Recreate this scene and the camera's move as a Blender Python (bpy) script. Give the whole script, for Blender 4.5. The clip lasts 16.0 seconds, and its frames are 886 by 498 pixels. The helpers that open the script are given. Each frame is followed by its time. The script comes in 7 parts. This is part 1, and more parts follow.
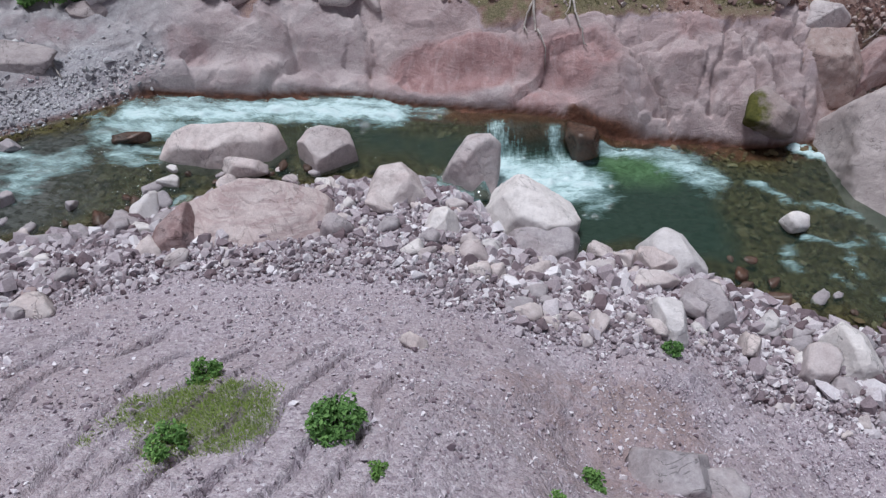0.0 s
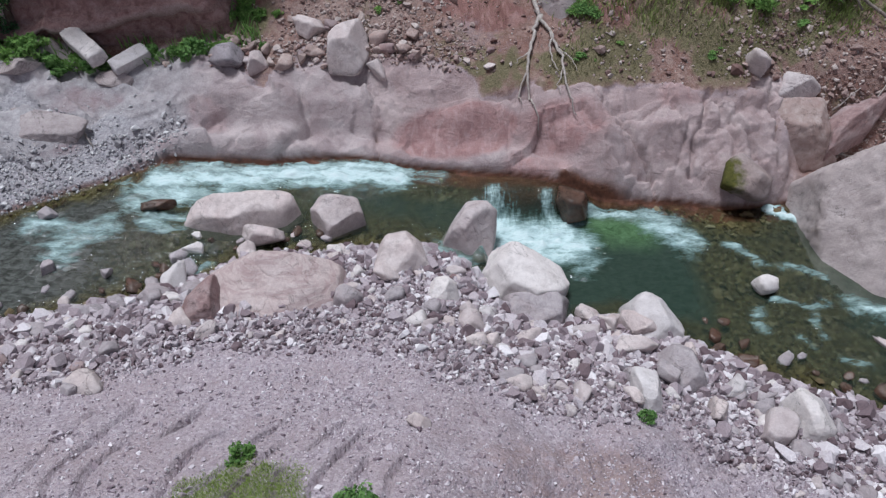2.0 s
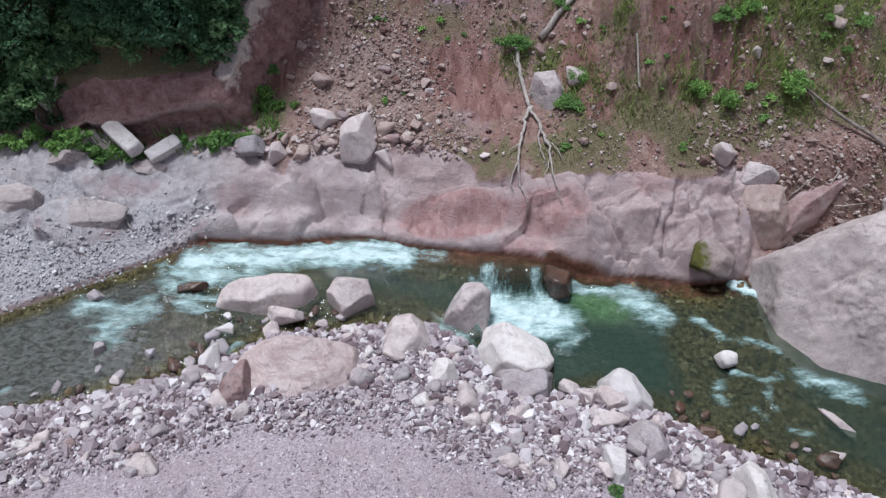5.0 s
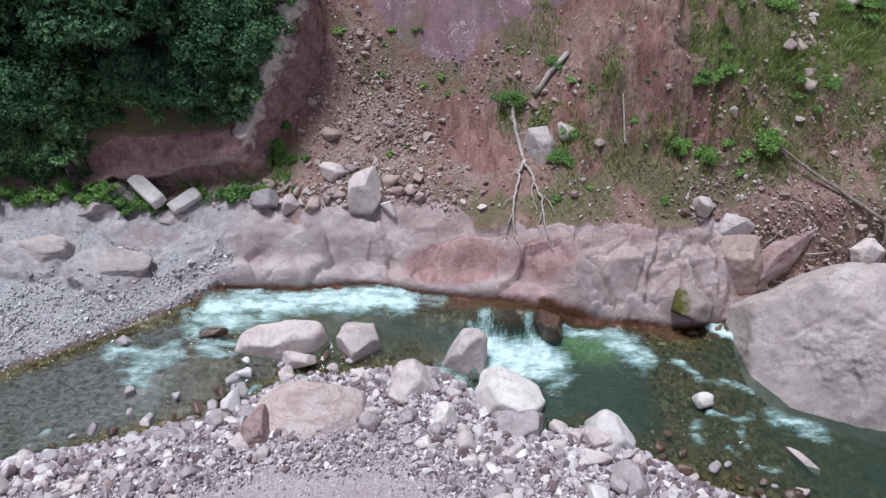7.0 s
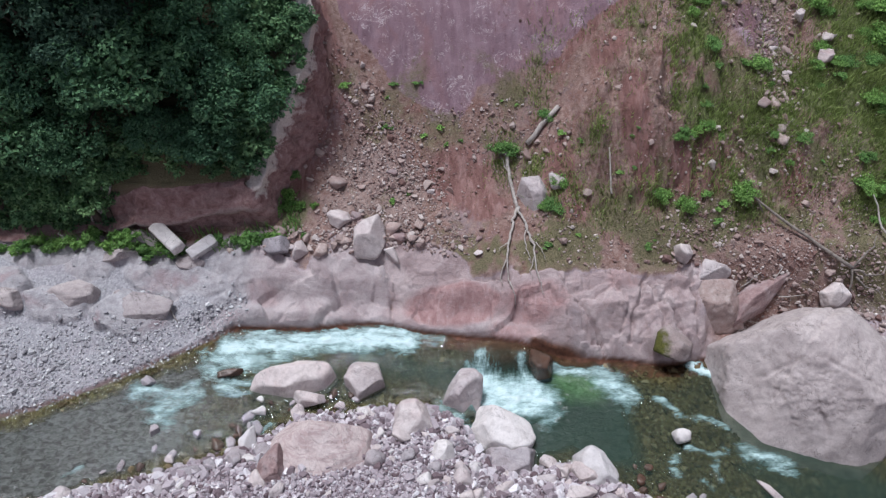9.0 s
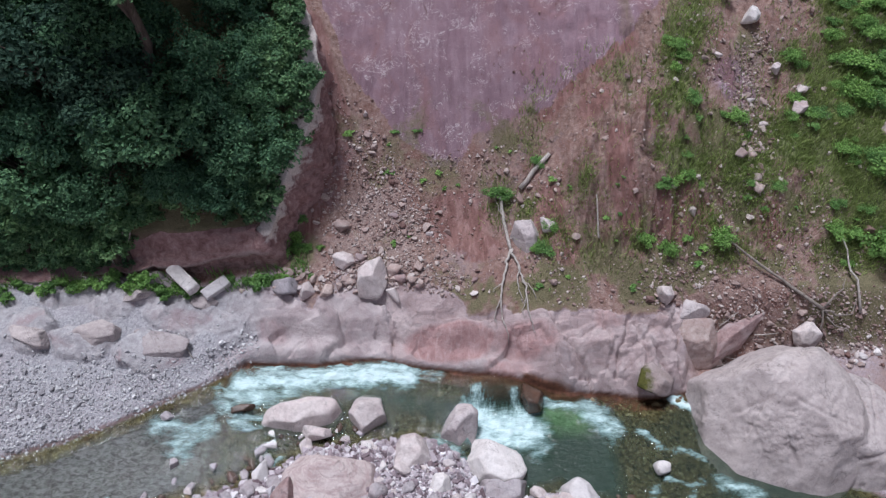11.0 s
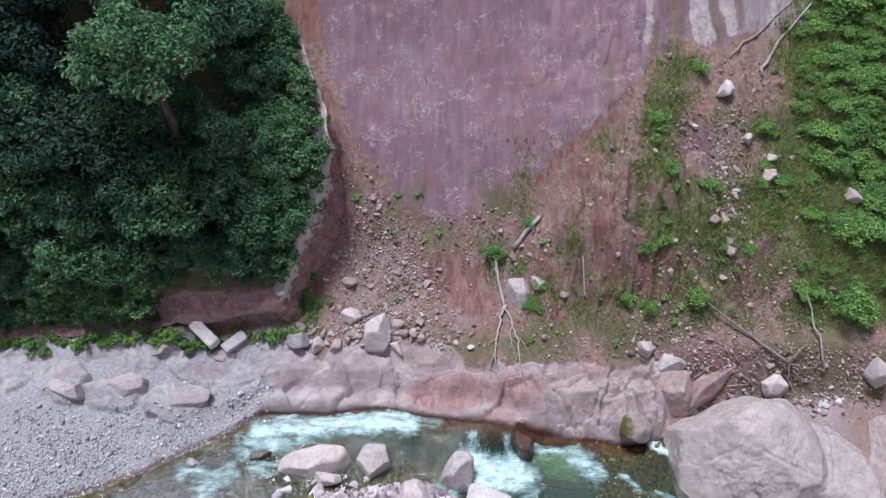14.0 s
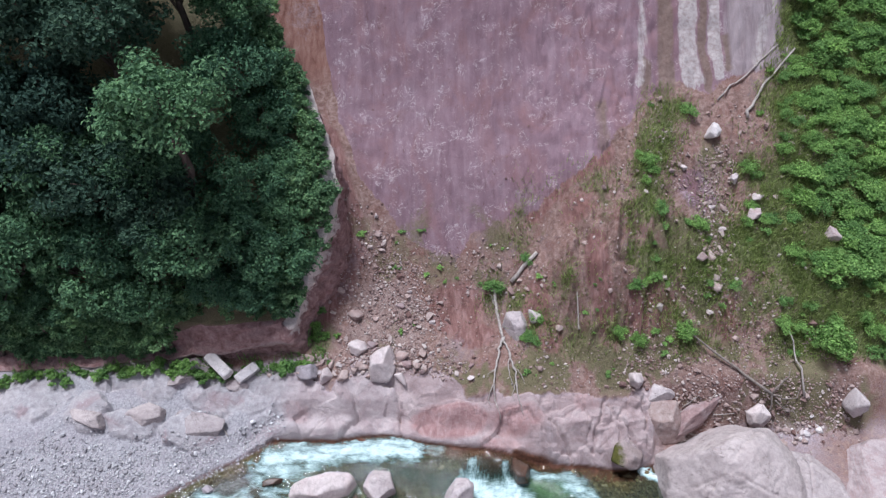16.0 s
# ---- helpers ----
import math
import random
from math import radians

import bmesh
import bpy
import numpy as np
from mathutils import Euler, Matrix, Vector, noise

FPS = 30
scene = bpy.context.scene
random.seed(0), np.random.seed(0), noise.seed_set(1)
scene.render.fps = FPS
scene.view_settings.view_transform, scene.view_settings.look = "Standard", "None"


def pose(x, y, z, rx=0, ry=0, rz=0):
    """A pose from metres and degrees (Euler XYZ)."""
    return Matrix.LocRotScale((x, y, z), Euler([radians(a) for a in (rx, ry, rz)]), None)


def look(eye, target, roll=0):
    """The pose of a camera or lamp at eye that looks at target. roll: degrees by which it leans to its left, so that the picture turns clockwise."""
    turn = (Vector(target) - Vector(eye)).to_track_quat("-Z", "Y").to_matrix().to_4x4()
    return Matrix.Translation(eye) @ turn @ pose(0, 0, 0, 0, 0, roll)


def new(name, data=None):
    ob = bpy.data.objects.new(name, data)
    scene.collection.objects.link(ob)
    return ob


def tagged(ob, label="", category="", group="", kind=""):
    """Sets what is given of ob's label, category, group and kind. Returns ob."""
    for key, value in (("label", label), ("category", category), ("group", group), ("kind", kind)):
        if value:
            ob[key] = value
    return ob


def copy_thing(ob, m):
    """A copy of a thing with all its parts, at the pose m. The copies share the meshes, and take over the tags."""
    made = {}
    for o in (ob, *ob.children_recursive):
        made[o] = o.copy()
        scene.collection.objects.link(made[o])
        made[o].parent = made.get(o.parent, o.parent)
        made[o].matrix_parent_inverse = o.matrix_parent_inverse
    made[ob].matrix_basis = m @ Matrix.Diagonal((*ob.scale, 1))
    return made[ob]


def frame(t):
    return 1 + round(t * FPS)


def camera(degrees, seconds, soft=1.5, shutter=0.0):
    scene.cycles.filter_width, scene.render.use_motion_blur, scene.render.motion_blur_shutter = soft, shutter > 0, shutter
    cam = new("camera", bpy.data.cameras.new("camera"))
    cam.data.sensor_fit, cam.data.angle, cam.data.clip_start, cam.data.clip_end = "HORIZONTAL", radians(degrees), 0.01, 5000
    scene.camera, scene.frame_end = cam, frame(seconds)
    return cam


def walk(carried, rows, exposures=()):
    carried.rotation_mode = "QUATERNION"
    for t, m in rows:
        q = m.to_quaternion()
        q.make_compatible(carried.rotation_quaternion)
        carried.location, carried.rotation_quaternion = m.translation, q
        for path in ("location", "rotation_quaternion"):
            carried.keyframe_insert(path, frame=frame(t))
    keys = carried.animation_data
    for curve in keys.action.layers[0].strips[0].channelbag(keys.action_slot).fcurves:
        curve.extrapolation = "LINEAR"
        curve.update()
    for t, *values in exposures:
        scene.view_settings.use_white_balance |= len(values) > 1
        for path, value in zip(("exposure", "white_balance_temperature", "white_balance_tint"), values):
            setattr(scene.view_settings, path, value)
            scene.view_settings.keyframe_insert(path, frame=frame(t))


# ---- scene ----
cam = camera(67.0, 16.0, 1.35)
PATH = [
    (0.0, 0.000, 0.000, 11.696, 43.50, -0.00, 0.00),
    (0.5, -0.003, 0.011, 12.228, 43.45, 0.01, 0.01),
    (1.0, -0.013, 0.041, 12.803, 43.44, 0.01, 0.03),
    (1.5, -0.014, 0.074, 13.391, 43.44, 0.02, 0.03),
    (2.0, -0.013, 0.106, 13.978, 43.44, 0.02, 0.03),
    (2.5, -0.006, 0.133, 14.562, 43.43, 0.03, 0.03),
    (3.0, -0.001, 0.158, 15.142, 43.43, 0.03, 0.03),
    (3.5, 0.000, 0.172, 15.720, 43.43, 0.04, 0.03),
    (4.0, -0.003, 0.167, 16.309, 43.43, 0.05, 0.03),
    (6.5, -0.033, 0.054, 19.389, 43.50, 0.05, 0.00),
    (7.0, -0.038, 0.033, 20.027, 43.53, 0.04, -0.00),
    (7.5, -0.040, 0.003, 20.672, 43.55, 0.03, -0.01),
    (8.0, -0.039, -0.023, 21.324, 43.57, 0.02, -0.02),
    (8.5, -0.034, -0.042, 21.975, 43.58, 0.02, -0.03),
    (9.0, -0.022, -0.051, 22.628, 43.58, 0.01, -0.04),
    (9.5, -0.007, -0.055, 23.281, 43.57, -0.00, -0.03),
    (10.0, 0.011, -0.056, 23.936, 43.56, -0.00, -0.03),
    (12.5, 0.131, -0.028, 27.228, 43.50, 0.00, -0.05),
    (13.0, 0.139, -0.006, 27.878, 43.50, 0.01, -0.04),
    (13.5, 0.132, 0.027, 28.522, 43.52, 0.01, -0.02),
    (14.0, 0.112, 0.057, 29.158, 43.52, 0.01, -0.00),
    (14.5, 0.087, 0.082, 29.791, 43.52, 0.01, 0.01),
    (15.0, 0.057, 0.108, 30.424, 43.52, 0.01, 0.02),
    (15.5, 0.031, 0.132, 31.061, 43.53, -0.01, 0.01),
    (16.0, 0.009, 0.151, 31.695, 43.52, -0.04, -0.01),
]
walk(cam, [(t, pose(x, y, z, rx, ry, rz)) for t, x, y, z, rx, ry, rz in PATH],
     exposures=((0.0, -0.32, 6500, 10), (3.0, -0.26, 6500, 10), (7.0, 0.0, 6500, 10), (9.5, -0.12, 6500, 11), (12.5, -0.02, 6380, 13), (16.0, 0.16, 6380, 13)))
# ---------------- light ----------------
world = bpy.data.worlds.new("world")
scene.world = world
world.use_nodes = True
wn, wl = world.node_tree.nodes, world.node_tree.links
sky = wn.new("ShaderNodeTexSky")
sky.sky_type, sky.sun_disc = "NISHITA", False
sky.sun_elevation, sky.sun_rotation = radians(72), radians(-60)
sky.air_density, sky.dust_density, sky.ozone_density = 1.0, 4.0, 1.0
soften = wn.new("ShaderNodeHueSaturation")
soften.inputs["Saturation"].default_value = 0.75
wl.new(sky.outputs[0], soften.inputs["Color"])
wl.new(soften.outputs[0], wn["Background"].inputs[0])
wn["Background"].inputs[1].default_value = 0.08

sun = new("sun", bpy.data.lights.new("sun", "SUN"))
sun.data.energy, sun.data.angle, sun.data.color = 3.5, radians(14), (0.905, 0.967, 1.07)
sun.matrix_world = look((-4, 4.5, 22), (0, 0, 0))

# ---------------- materials ----------------
class Nodes:
    """A thin hand for wiring node materials."""

    def __init__(self, name, rough=0.85, spec=0.3):
        self.mat = bpy.data.materials.new(name)
        self.mat.use_nodes = True
        self.t = self.mat.node_tree
        self.bsdf = self.t.nodes["Principled BSDF"]
        self.bsdf.inputs["Roughness"].default_value = rough
        self.bsdf.inputs["Specular IOR Level"].default_value = spec
        self.place = self.t.nodes.new("ShaderNodeTexCoord").outputs["Object"]

    def add(self, kind):
        return self.t.nodes.new(kind)

    def link(self, a, b):
        self.t.links.new(a, b)

    def world_place(self):
        return self.add("ShaderNodeNewGeometry").outputs["Position"]

    def noise(self, scale, detail=5.0, rough=0.6, place=None, stretch=None, distort=0.0):
        n = self.add("ShaderNodeTexNoise")
        n.inputs["Scale"].default_value, n.inputs["Detail"].default_value = scale, detail
        n.inputs["Roughness"].default_value, n.inputs["Distortion"].default_value = rough, distort
        p = place or self.place
        if stretch:
            m = self.add("ShaderNodeMapping")
            m.inputs["Scale"].default_value = stretch
            self.link(p, m.inputs[0])
            p = m.outputs[0]
        self.link(p, n.inputs["Vector"])
        return n.outputs["Fac"]

    def voronoi(self, scale, feature="F1", place=None):
        n = self.add("ShaderNodeTexVoronoi")
        n.feature = feature
        n.inputs["Scale"].default_value = scale
        self.link(place or self.place, n.inputs["Vector"])
        return n

    def ramp(self, value, *stops):
        n = self.add("ShaderNodeValToRGB")
        e = n.color_ramp.elements
        while len(e) < len(stops):
            e.new(0.5)
        for k, (at, c) in zip(e, stops):
            k.position = at
            k.color = (*c, 1) if isinstance(c, tuple) else (c, c, c, 1)
        self.link(value, n.inputs[0])
        return n.outputs[0]

    def mix(self, fac, a, b, how="MIX"):
        n = self.add("ShaderNodeMix")
        n.data_type, n.blend_type = "RGBA", how
        for k, v in ((0, fac), (6, a), (7, b)):
            if isinstance(v, (int, float)):
                n.inputs[k].default_value = v
            elif isinstance(v, tuple):
                n.inputs[k].default_value = (*v, 1)
            else:
                self.link(v, n.inputs[k])
        return n.outputs[2]

    def math(self, how, a, b=0.0, clamp=False):
        n = self.add("ShaderNodeMath")
        n.operation, n.use_clamp = how, clamp
        for k, v in ((0, a), (1, b)):
            if isinstance(v, (int, float)):
                n.inputs[k].default_value = v
            else:
                self.link(v, n.inputs[k])
        return n.outputs[0]

    def attribute(self, name):
        n = self.add("ShaderNodeAttribute")
        n.attribute_name = name
        s = self.add("ShaderNodeSeparateColor")
        self.link(n.outputs["Color"], s.inputs[0])
        return (*s.outputs, n.outputs["Alpha"])

    def bump(self, height, strength=0.5, distance=0.05, after=None):
        n = self.add("ShaderNodeBump")
        n.inputs["Strength"].default_value, n.inputs["Distance"].default_value = strength, distance
        self.link(height, n.inputs["Height"])
        if after:
            self.link(after, n.inputs["Normal"])
        return n.outputs[0]

    def done(self, colour=None, normal=None, rough=None):
        if colour is not None:
            self.link(colour, self.bsdf.inputs["Base Color"])
        if normal is not None:
            self.link(normal, self.bsdf.inputs["Normal"])
        if rough is not None:
            self.link(rough, self.bsdf.inputs["Roughness"])
        return self.mat


def rock_material(name, dark, mid, light, stain, stain_amount=0.35, bands=0.0, rough=0.88, spec=0.25, moss=False):
    n = Nodes(name, rough, spec)
    here = n.world_place()
    blot = n.noise(1.3, 4, 0.6, here, None, 0.6)
    grain = n.noise(26, 6, 0.7, here)
    fine = n.noise(7, 6, 0.65, here, None, 0.4)
    broad = n.math("ADD", n.math("MULTIPLY", fine, 0.45), n.math("MULTIPLY", n.noise(2.1, 6, 0.65, here, None, 0.8), 0.55))
    c = n.ramp(broad, (0.32, dark), (0.51, mid), (0.72, light))
    c = n.mix(n.math("MULTIPLY", n.ramp(blot, (0.45, 0.0), (0.62, 1.0)), stain_amount), c, stain)
    c = n.mix(0.22, c, n.ramp(grain, (0.3, 0.25), (0.7, 0.8)), "OVERLAY")
    nick = n.ramp(n.noise(4.0, 7, 0.75, here, None, 1.4), (0.60, 0.0), (0.68, 1.0))
    c = n.mix(n.math("MULTIPLY", nick, 0.4), c, tuple(0.6 * k for k in dark))
    crack = n.math("MULTIPLY", n.ramp(n.noise(0.8, 5, 0.6, here, (1.0, 0.8, 1.2), 1.0), (0.492, 0.0), (0.5, 1.0), (0.508, 0.0)), n.ramp(n.noise(1.0, 3, 0.6, here), (0.46, 0.0), (0.54, 1.0)))
    c = n.mix(n.math("MULTIPLY", crack, 0.6), c, tuple(0.45 * k for k in dark))
    chance = n.add("ShaderNodeObjectInfo").outputs["Random"]
    c = n.mix(1.0, c, n.ramp(chance, (0.0, (0.88, 0.86, 0.87)), (0.5, (1.0, 0.97, 0.96)), (1.0, (1.10, 1.06, 1.04))), "MULTIPLY")
    h = n.math("ADD", n.math("MULTIPLY", n.math("ADD", fine, n.math("MULTIPLY", crack, -0.8)), 0.6), n.math("MULTIPLY", grain, 0.3))
    if bands:
        b = n.noise(2.2, 4, 0.6, here, (0.5, 0.8, 7.0), 0.5)
        c = n.mix(n.math("MULTIPLY", n.ramp(b, (0.42, 1.0), (0.52, 0.0)), bands), c, stain)
        h = n.math("ADD", h, n.math("MULTIPLY", b, 0.9))
    if moss:
        s = n.add("ShaderNodeSeparateXYZ")
        n.link(n.add("ShaderNodeTexCoord").outputs["Generated"], s.inputs[0])
        m = n.ramp(n.math("ADD", n.math("MULTIPLY", n.noise(3.0, 3, 0.6, here), 0.5), n.math("SUBTRACT", 0.55, s.outputs[0])), (0.44, 0.0), (0.62, 1.0))
        c = n.mix(m, c, n.ramp(fine, (0.3, (0.045, 0.05, 0.012)), (0.7, (0.12, 0.115, 0.03))))
    return n.done(c, n.bump(h, 0.55, 0.06))


ROCK = {
    "pale": rock_material("pale_rock", (0.36, 0.315, 0.315), (0.56, 0.51, 0.508), (0.70, 0.66, 0.655), (0.49, 0.40, 0.40)),
    "white": rock_material("whitish_rock", (0.46, 0.435, 0.435), (0.66, 0.64, 0.64), (0.80, 0.78, 0.78), (0.53, 0.49, 0.49), 0.35),
    "grey": rock_material("grey_rock", (0.22, 0.205, 0.22), (0.37, 0.345, 0.365), (0.47, 0.45, 0.47), (0.32, 0.26, 0.265), 0.3),
    "red": rock_material("red_rock", (0.17, 0.11, 0.11), (0.28, 0.195, 0.195), (0.40, 0.32, 0.32), (0.40, 0.35, 0.355), 0.5),
    "slab": rock_material("banded_rock", (0.37, 0.31, 0.31), (0.50, 0.435, 0.432), (0.60, 0.545, 0.54), (0.36, 0.25, 0.25), 0.2, 0.5),
    "wet": rock_material("wet_rock", (0.04, 0.028, 0.022), (0.085, 0.055, 0.042), (0.14, 0.10, 0.08), (0.11, 0.045, 0.025), 0.5, 0.0, 0.25, 0.5),
    "dusty": rock_material("dusty_rock", (0.26, 0.19, 0.175), (0.40, 0.325, 0.305), (0.53, 0.465, 0.445), (0.30, 0.20, 0.185), 0.5),
    "weathered": rock_material("weathered_rock", (0.27, 0.235, 0.237), (0.43, 0.388, 0.388), (0.56, 0.52, 0.52), (0.37, 0.325, 0.327), 0.5),
    "moss": rock_material("mossy_rock", (0.22, 0.18, 0.18), (0.34, 0.29, 0.285), (0.42, 0.37, 0.365), (0.26, 0.19, 0.17), 0.4, 0.0, 0.88, 0.25, True),
}


def rubble_material(name, stops):
    n = Nodes(name, 0.9, 0.2)
    chance = n.add("ShaderNodeNewGeometry").outputs["Random Per Island"]
    here = n.world_place()
    c = n.ramp(chance, *stops)
    grain = n.noise(30, 5, 0.65, here)
    c = n.mix(0.4, c, n.ramp(grain, (0.3, 0.25), (0.7, 0.78)), "OVERLAY")
    return n.done(c, n.bump(grain, 0.4, 0.02))


RUBBLE = rubble_material("rubble", ((0.0, (0.13, 0.09, 0.10)), (0.2, (0.27, 0.218, 0.24)), (0.55, (0.415, 0.36, 0.388)), (0.85, (0.57, 0.525, 0.555)), (1.0, (0.80, 0.77, 0.795))))
GRAVEL = rubble_material("gravel", ((0.0, (0.20, 0.15, 0.175)), (0.4, (0.40, 0.342, 0.382)), (0.8, (0.58, 0.525, 0.57)), (1.0, (0.80, 0.76, 0.80))))
PEBBLE = rubble_material("pebble", ((0.0, (0.25, 0.235, 0.25)), (0.4, (0.37, 0.36, 0.378)), (0.8, (0.49, 0.485, 0.50)), (1.0, (0.70, 0.69, 0.70))))
TALUS = rubble_material("talus", ((0.0, (0.17, 0.10, 0.09)), (0.35, (0.29, 0.205, 0.188)), (0.7, (0.39, 0.31, 0.288)), (1.0, (0.54, 0.475, 0.45))))
BEDSTONE = rubble_material("bed_stone", ((0.0, (0.05, 0.035, 0.02)), (0.4, (0.10, 0.075, 0.04)), (0.8, (0.17, 0.13, 0.075)), (1.0, (0.26, 0.22, 0.15))))


def ground_material():
    n = Nodes("ground", 0.93, 0.15)
    here = n.world_place()
    red, green, wet, bench = n.attribute("cover")
    scar, streak, bed, shade = n.attribute("cover_more")
    ruddy, pale, raw, scree = n.attribute("cover_rock")
    damp, orange, ashen, lush = n.attribute("cover_slope")
    blot = n.noise(0.7, 5, 0.62, here, None, 0.5)
    mid = n.noise(4.5, 6, 0.65, here, None, 0.3)
    fine = n.noise(21, 6, 0.7, here)
    peb = n.voronoi(16, "F1", here)
    peb2 = n.voronoi(42, "F1", here)
    grav = n.ramp(peb.outputs["Color"], (0.1, (0.20, 0.155, 0.185)), (0.5, (0.40, 0.342, 0.385)), (0.9, (0.64, 0.585, 0.63)))
    grav = n.mix(0.45, grav, n.ramp(peb2.outputs["Color"], (0.1, (0.22, 0.17, 0.20)), (0.5, (0.41, 0.352, 0.395)), (0.9, (0.66, 0.605, 0.65))))
    grav = n.mix(n.ramp(mid, (0.4, 0.5), (0.62, 0.1)), grav, n.ramp(fine, (0.3, (0.335, 0.285, 0.31)), (0.7, (0.45, 0.395, 0.42))))
    grav = n.mix(n.ramp(blot, (0.42, 0.0), (0.66, 0.5)), grav, (0.35, 0.28, 0.292))
    earth = n.ramp(mid, (0.34, (0.15, 0.088, 0.073)), (0.5, (0.25, 0.158, 0.134)), (0.66, (0.37, 0.272, 0.24)))
    earth = n.mix(n.ramp(n.noise(0.8, 5, 0.65, here, None, 0.8), (0.5, 0.0), (0.62, 0.55)), earth, n.ramp(fine, (0.3, (0.135, 0.058, 0.047)), (0.7, (0.25, 0.122, 0.102))))
    layer = n.noise(1.0, 5, 0.65, here, (0.5, 0.5, 2.5), 1.2)
    earth = n.mix(n.ramp(layer, (0.52, 0.0), (0.66, 0.45)), earth, (0.31, 0.215, 0.205))
    earth = n.mix(n.ramp(peb2.outputs["Color"], (0.7, 0.0), (0.8, 0.6)), earth, (0.34, 0.26, 0.24))
    ribs = n.noise(2.2, 5, 0.65, here, (1.6, 0.45, 0.45), 0.6)
    raw_earth = n.ramp(ribs, (0.32, (0.15, 0.072, 0.064)), (0.5, (0.235, 0.126, 0.114)), (0.66, (0.33, 0.205, 0.19)))
    earth = n.mix(n.ramp(n.math("ADD", raw, n.math("MULTIPLY", n.math("SUBTRACT", mid, 0.5), 0.8)), (0.3, 0.0), (0.62, 0.95)), earth, raw_earth)
    grit = n.ramp(peb.outputs["Color"], (0.1, (0.20, 0.135, 0.12)), (0.5, (0.31, 0.235, 0.215)), (0.9, (0.45, 0.38, 0.355)))
    earth = n.mix(n.ramp(n.math("ADD", scree, n.math("MULTIPLY", n.math("SUBTRACT", fine, 0.5), 0.8)), (0.3, 0.0), (0.7, 0.5)), earth, grit)
    earth = n.mix(orange, earth, n.ramp(ribs, (0.32, (0.15, 0.07, 0.055)), (0.5, (0.245, 0.128, 0.103)), (0.66, (0.31, 0.19, 0.16))))
    cloud = n.noise(0.9, 6, 0.62, here, None, 0.7)
    rock = n.ramp(cloud, (0.34, (0.33, 0.245, 0.245)), (0.5, (0.42, 0.33, 0.33)), (0.64, (0.51, 0.42, 0.418)))
    rock = n.mix(n.ramp(n.math("ADD", pale, n.math("MULTIPLY", n.math("SUBTRACT", mid, 0.5), 0.5)), (0.3, 0.0), (0.8, 0.9)), rock, n.ramp(cloud, (0.36, (0.335, 0.268, 0.275)), (0.5, (0.415, 0.345, 0.35)), (0.62, (0.50, 0.435, 0.438))))
    rock = n.mix(n.ramp(n.math("ADD", ruddy, n.math("MULTIPLY", n.math("SUBTRACT", cloud, 0.5), 1.4)), (0.3, 0.0), (0.75, 0.9)), rock, n.ramp(n.noise(2.4, 6, 0.65, here, (1.4, 0.6, 0.6), 0.6), (0.34, (0.30, 0.165, 0.162)), (0.5, (0.375, 0.225, 0.222)), (0.66, (0.455, 0.315, 0.31))))
    rock = n.mix(n.math("MULTIPLY", n.ramp(n.noise(5.5, 7, 0.75, here, None, 1.6), (0.60, 0.0), (0.68, 1.0)), 0.45), rock, (0.50, 0.45, 0.445))
    rock = n.mix(n.math("MULTIPLY", n.ramp(n.noise(3.1, 7, 0.72, here, (0.8, 1.3, 1.0), 1.2), (0.60, 0.0), (0.69, 1.0)), 0.5), rock, (0.21, 0.165, 0.155))
    run = n.noise(1.5, 7, 0.66, here, (1.5, 0.22, 0.22), 0.5)
    clay = n.ramp(n.math("ADD", n.math("MULTIPLY", run, 0.6), n.math("MULTIPLY", n.noise(0.5, 6, 0.62, here, None, 0.7), 0.4)), (0.34, (0.185, 0.115, 0.138)), (0.5, (0.245, 0.160, 0.189)), (0.66, (0.312, 0.224, 0.256)))
    clay = n.mix(n.math("MULTIPLY", n.ramp(n.noise(0.45, 6, 0.7, here, (1.0, 0.6, 0.6), 1.0), (0.47, 0.0), (0.64, 1.0)), 0.65), clay, (0.25, 0.137, 0.142))
    curl = n.noise(1.7, 5, 0.62, here, None, 1.8)
    thread = n.math("MULTIPLY", n.ramp(curl, (0.47, 0.0), (0.5, 1.0), (0.53, 0.0)), n.ramp(n.noise(0.9, 5, 0.7, here, None, 0.8), (0.52, 0.0), (0.60, 1.0)))
    fleck = n.math("MULTIPLY", n.ramp(n.noise(3.4, 8, 0.8, here, None, 1.2), (0.59, 0.0), (0.63, 1.0)), n.ramp(n.noise(0.6, 3, 0.6, here), (0.42, 0.1), (0.58, 1.0)))
    clay = n.mix(n.math("MULTIPLY", n.math("MAXIMUM", n.math("MULTIPLY", fleck, 0.6), thread), 0.85), clay, (0.56, 0.49, 0.50))
    clay = n.mix(n.math("MULTIPLY", n.ramp(n.noise(2.8, 7, 0.75, here, (1.6, 0.5, 0.5), 1.0), (0.60, 0.0), (0.66, 1.0)), 0.7), clay, (0.13, 0.075, 0.075))
    clay = n.mix(n.ramp(n.math("ADD", ashen, n.math("MULTIPLY", n.math("SUBTRACT", run, 0.5), 1.2)), (0.3, 0.0), (0.7, 0.85)), clay, n.ramp(run, (0.35, (0.235, 0.19, 0.20)), (0.65, (0.37, 0.32, 0.33))))
    litter = n.ramp(fine, (0.25, (0.09, 0.082, 0.047)), (0.5, (0.17, 0.15, 0.09)), (0.75, (0.27, 0.23, 0.155)))
    litter = n.mix(lush, litter, n.ramp(fine, (0.25, (0.065, 0.09, 0.032)), (0.5, (0.12, 0.155, 0.058)), (0.75, (0.20, 0.24, 0.105))))
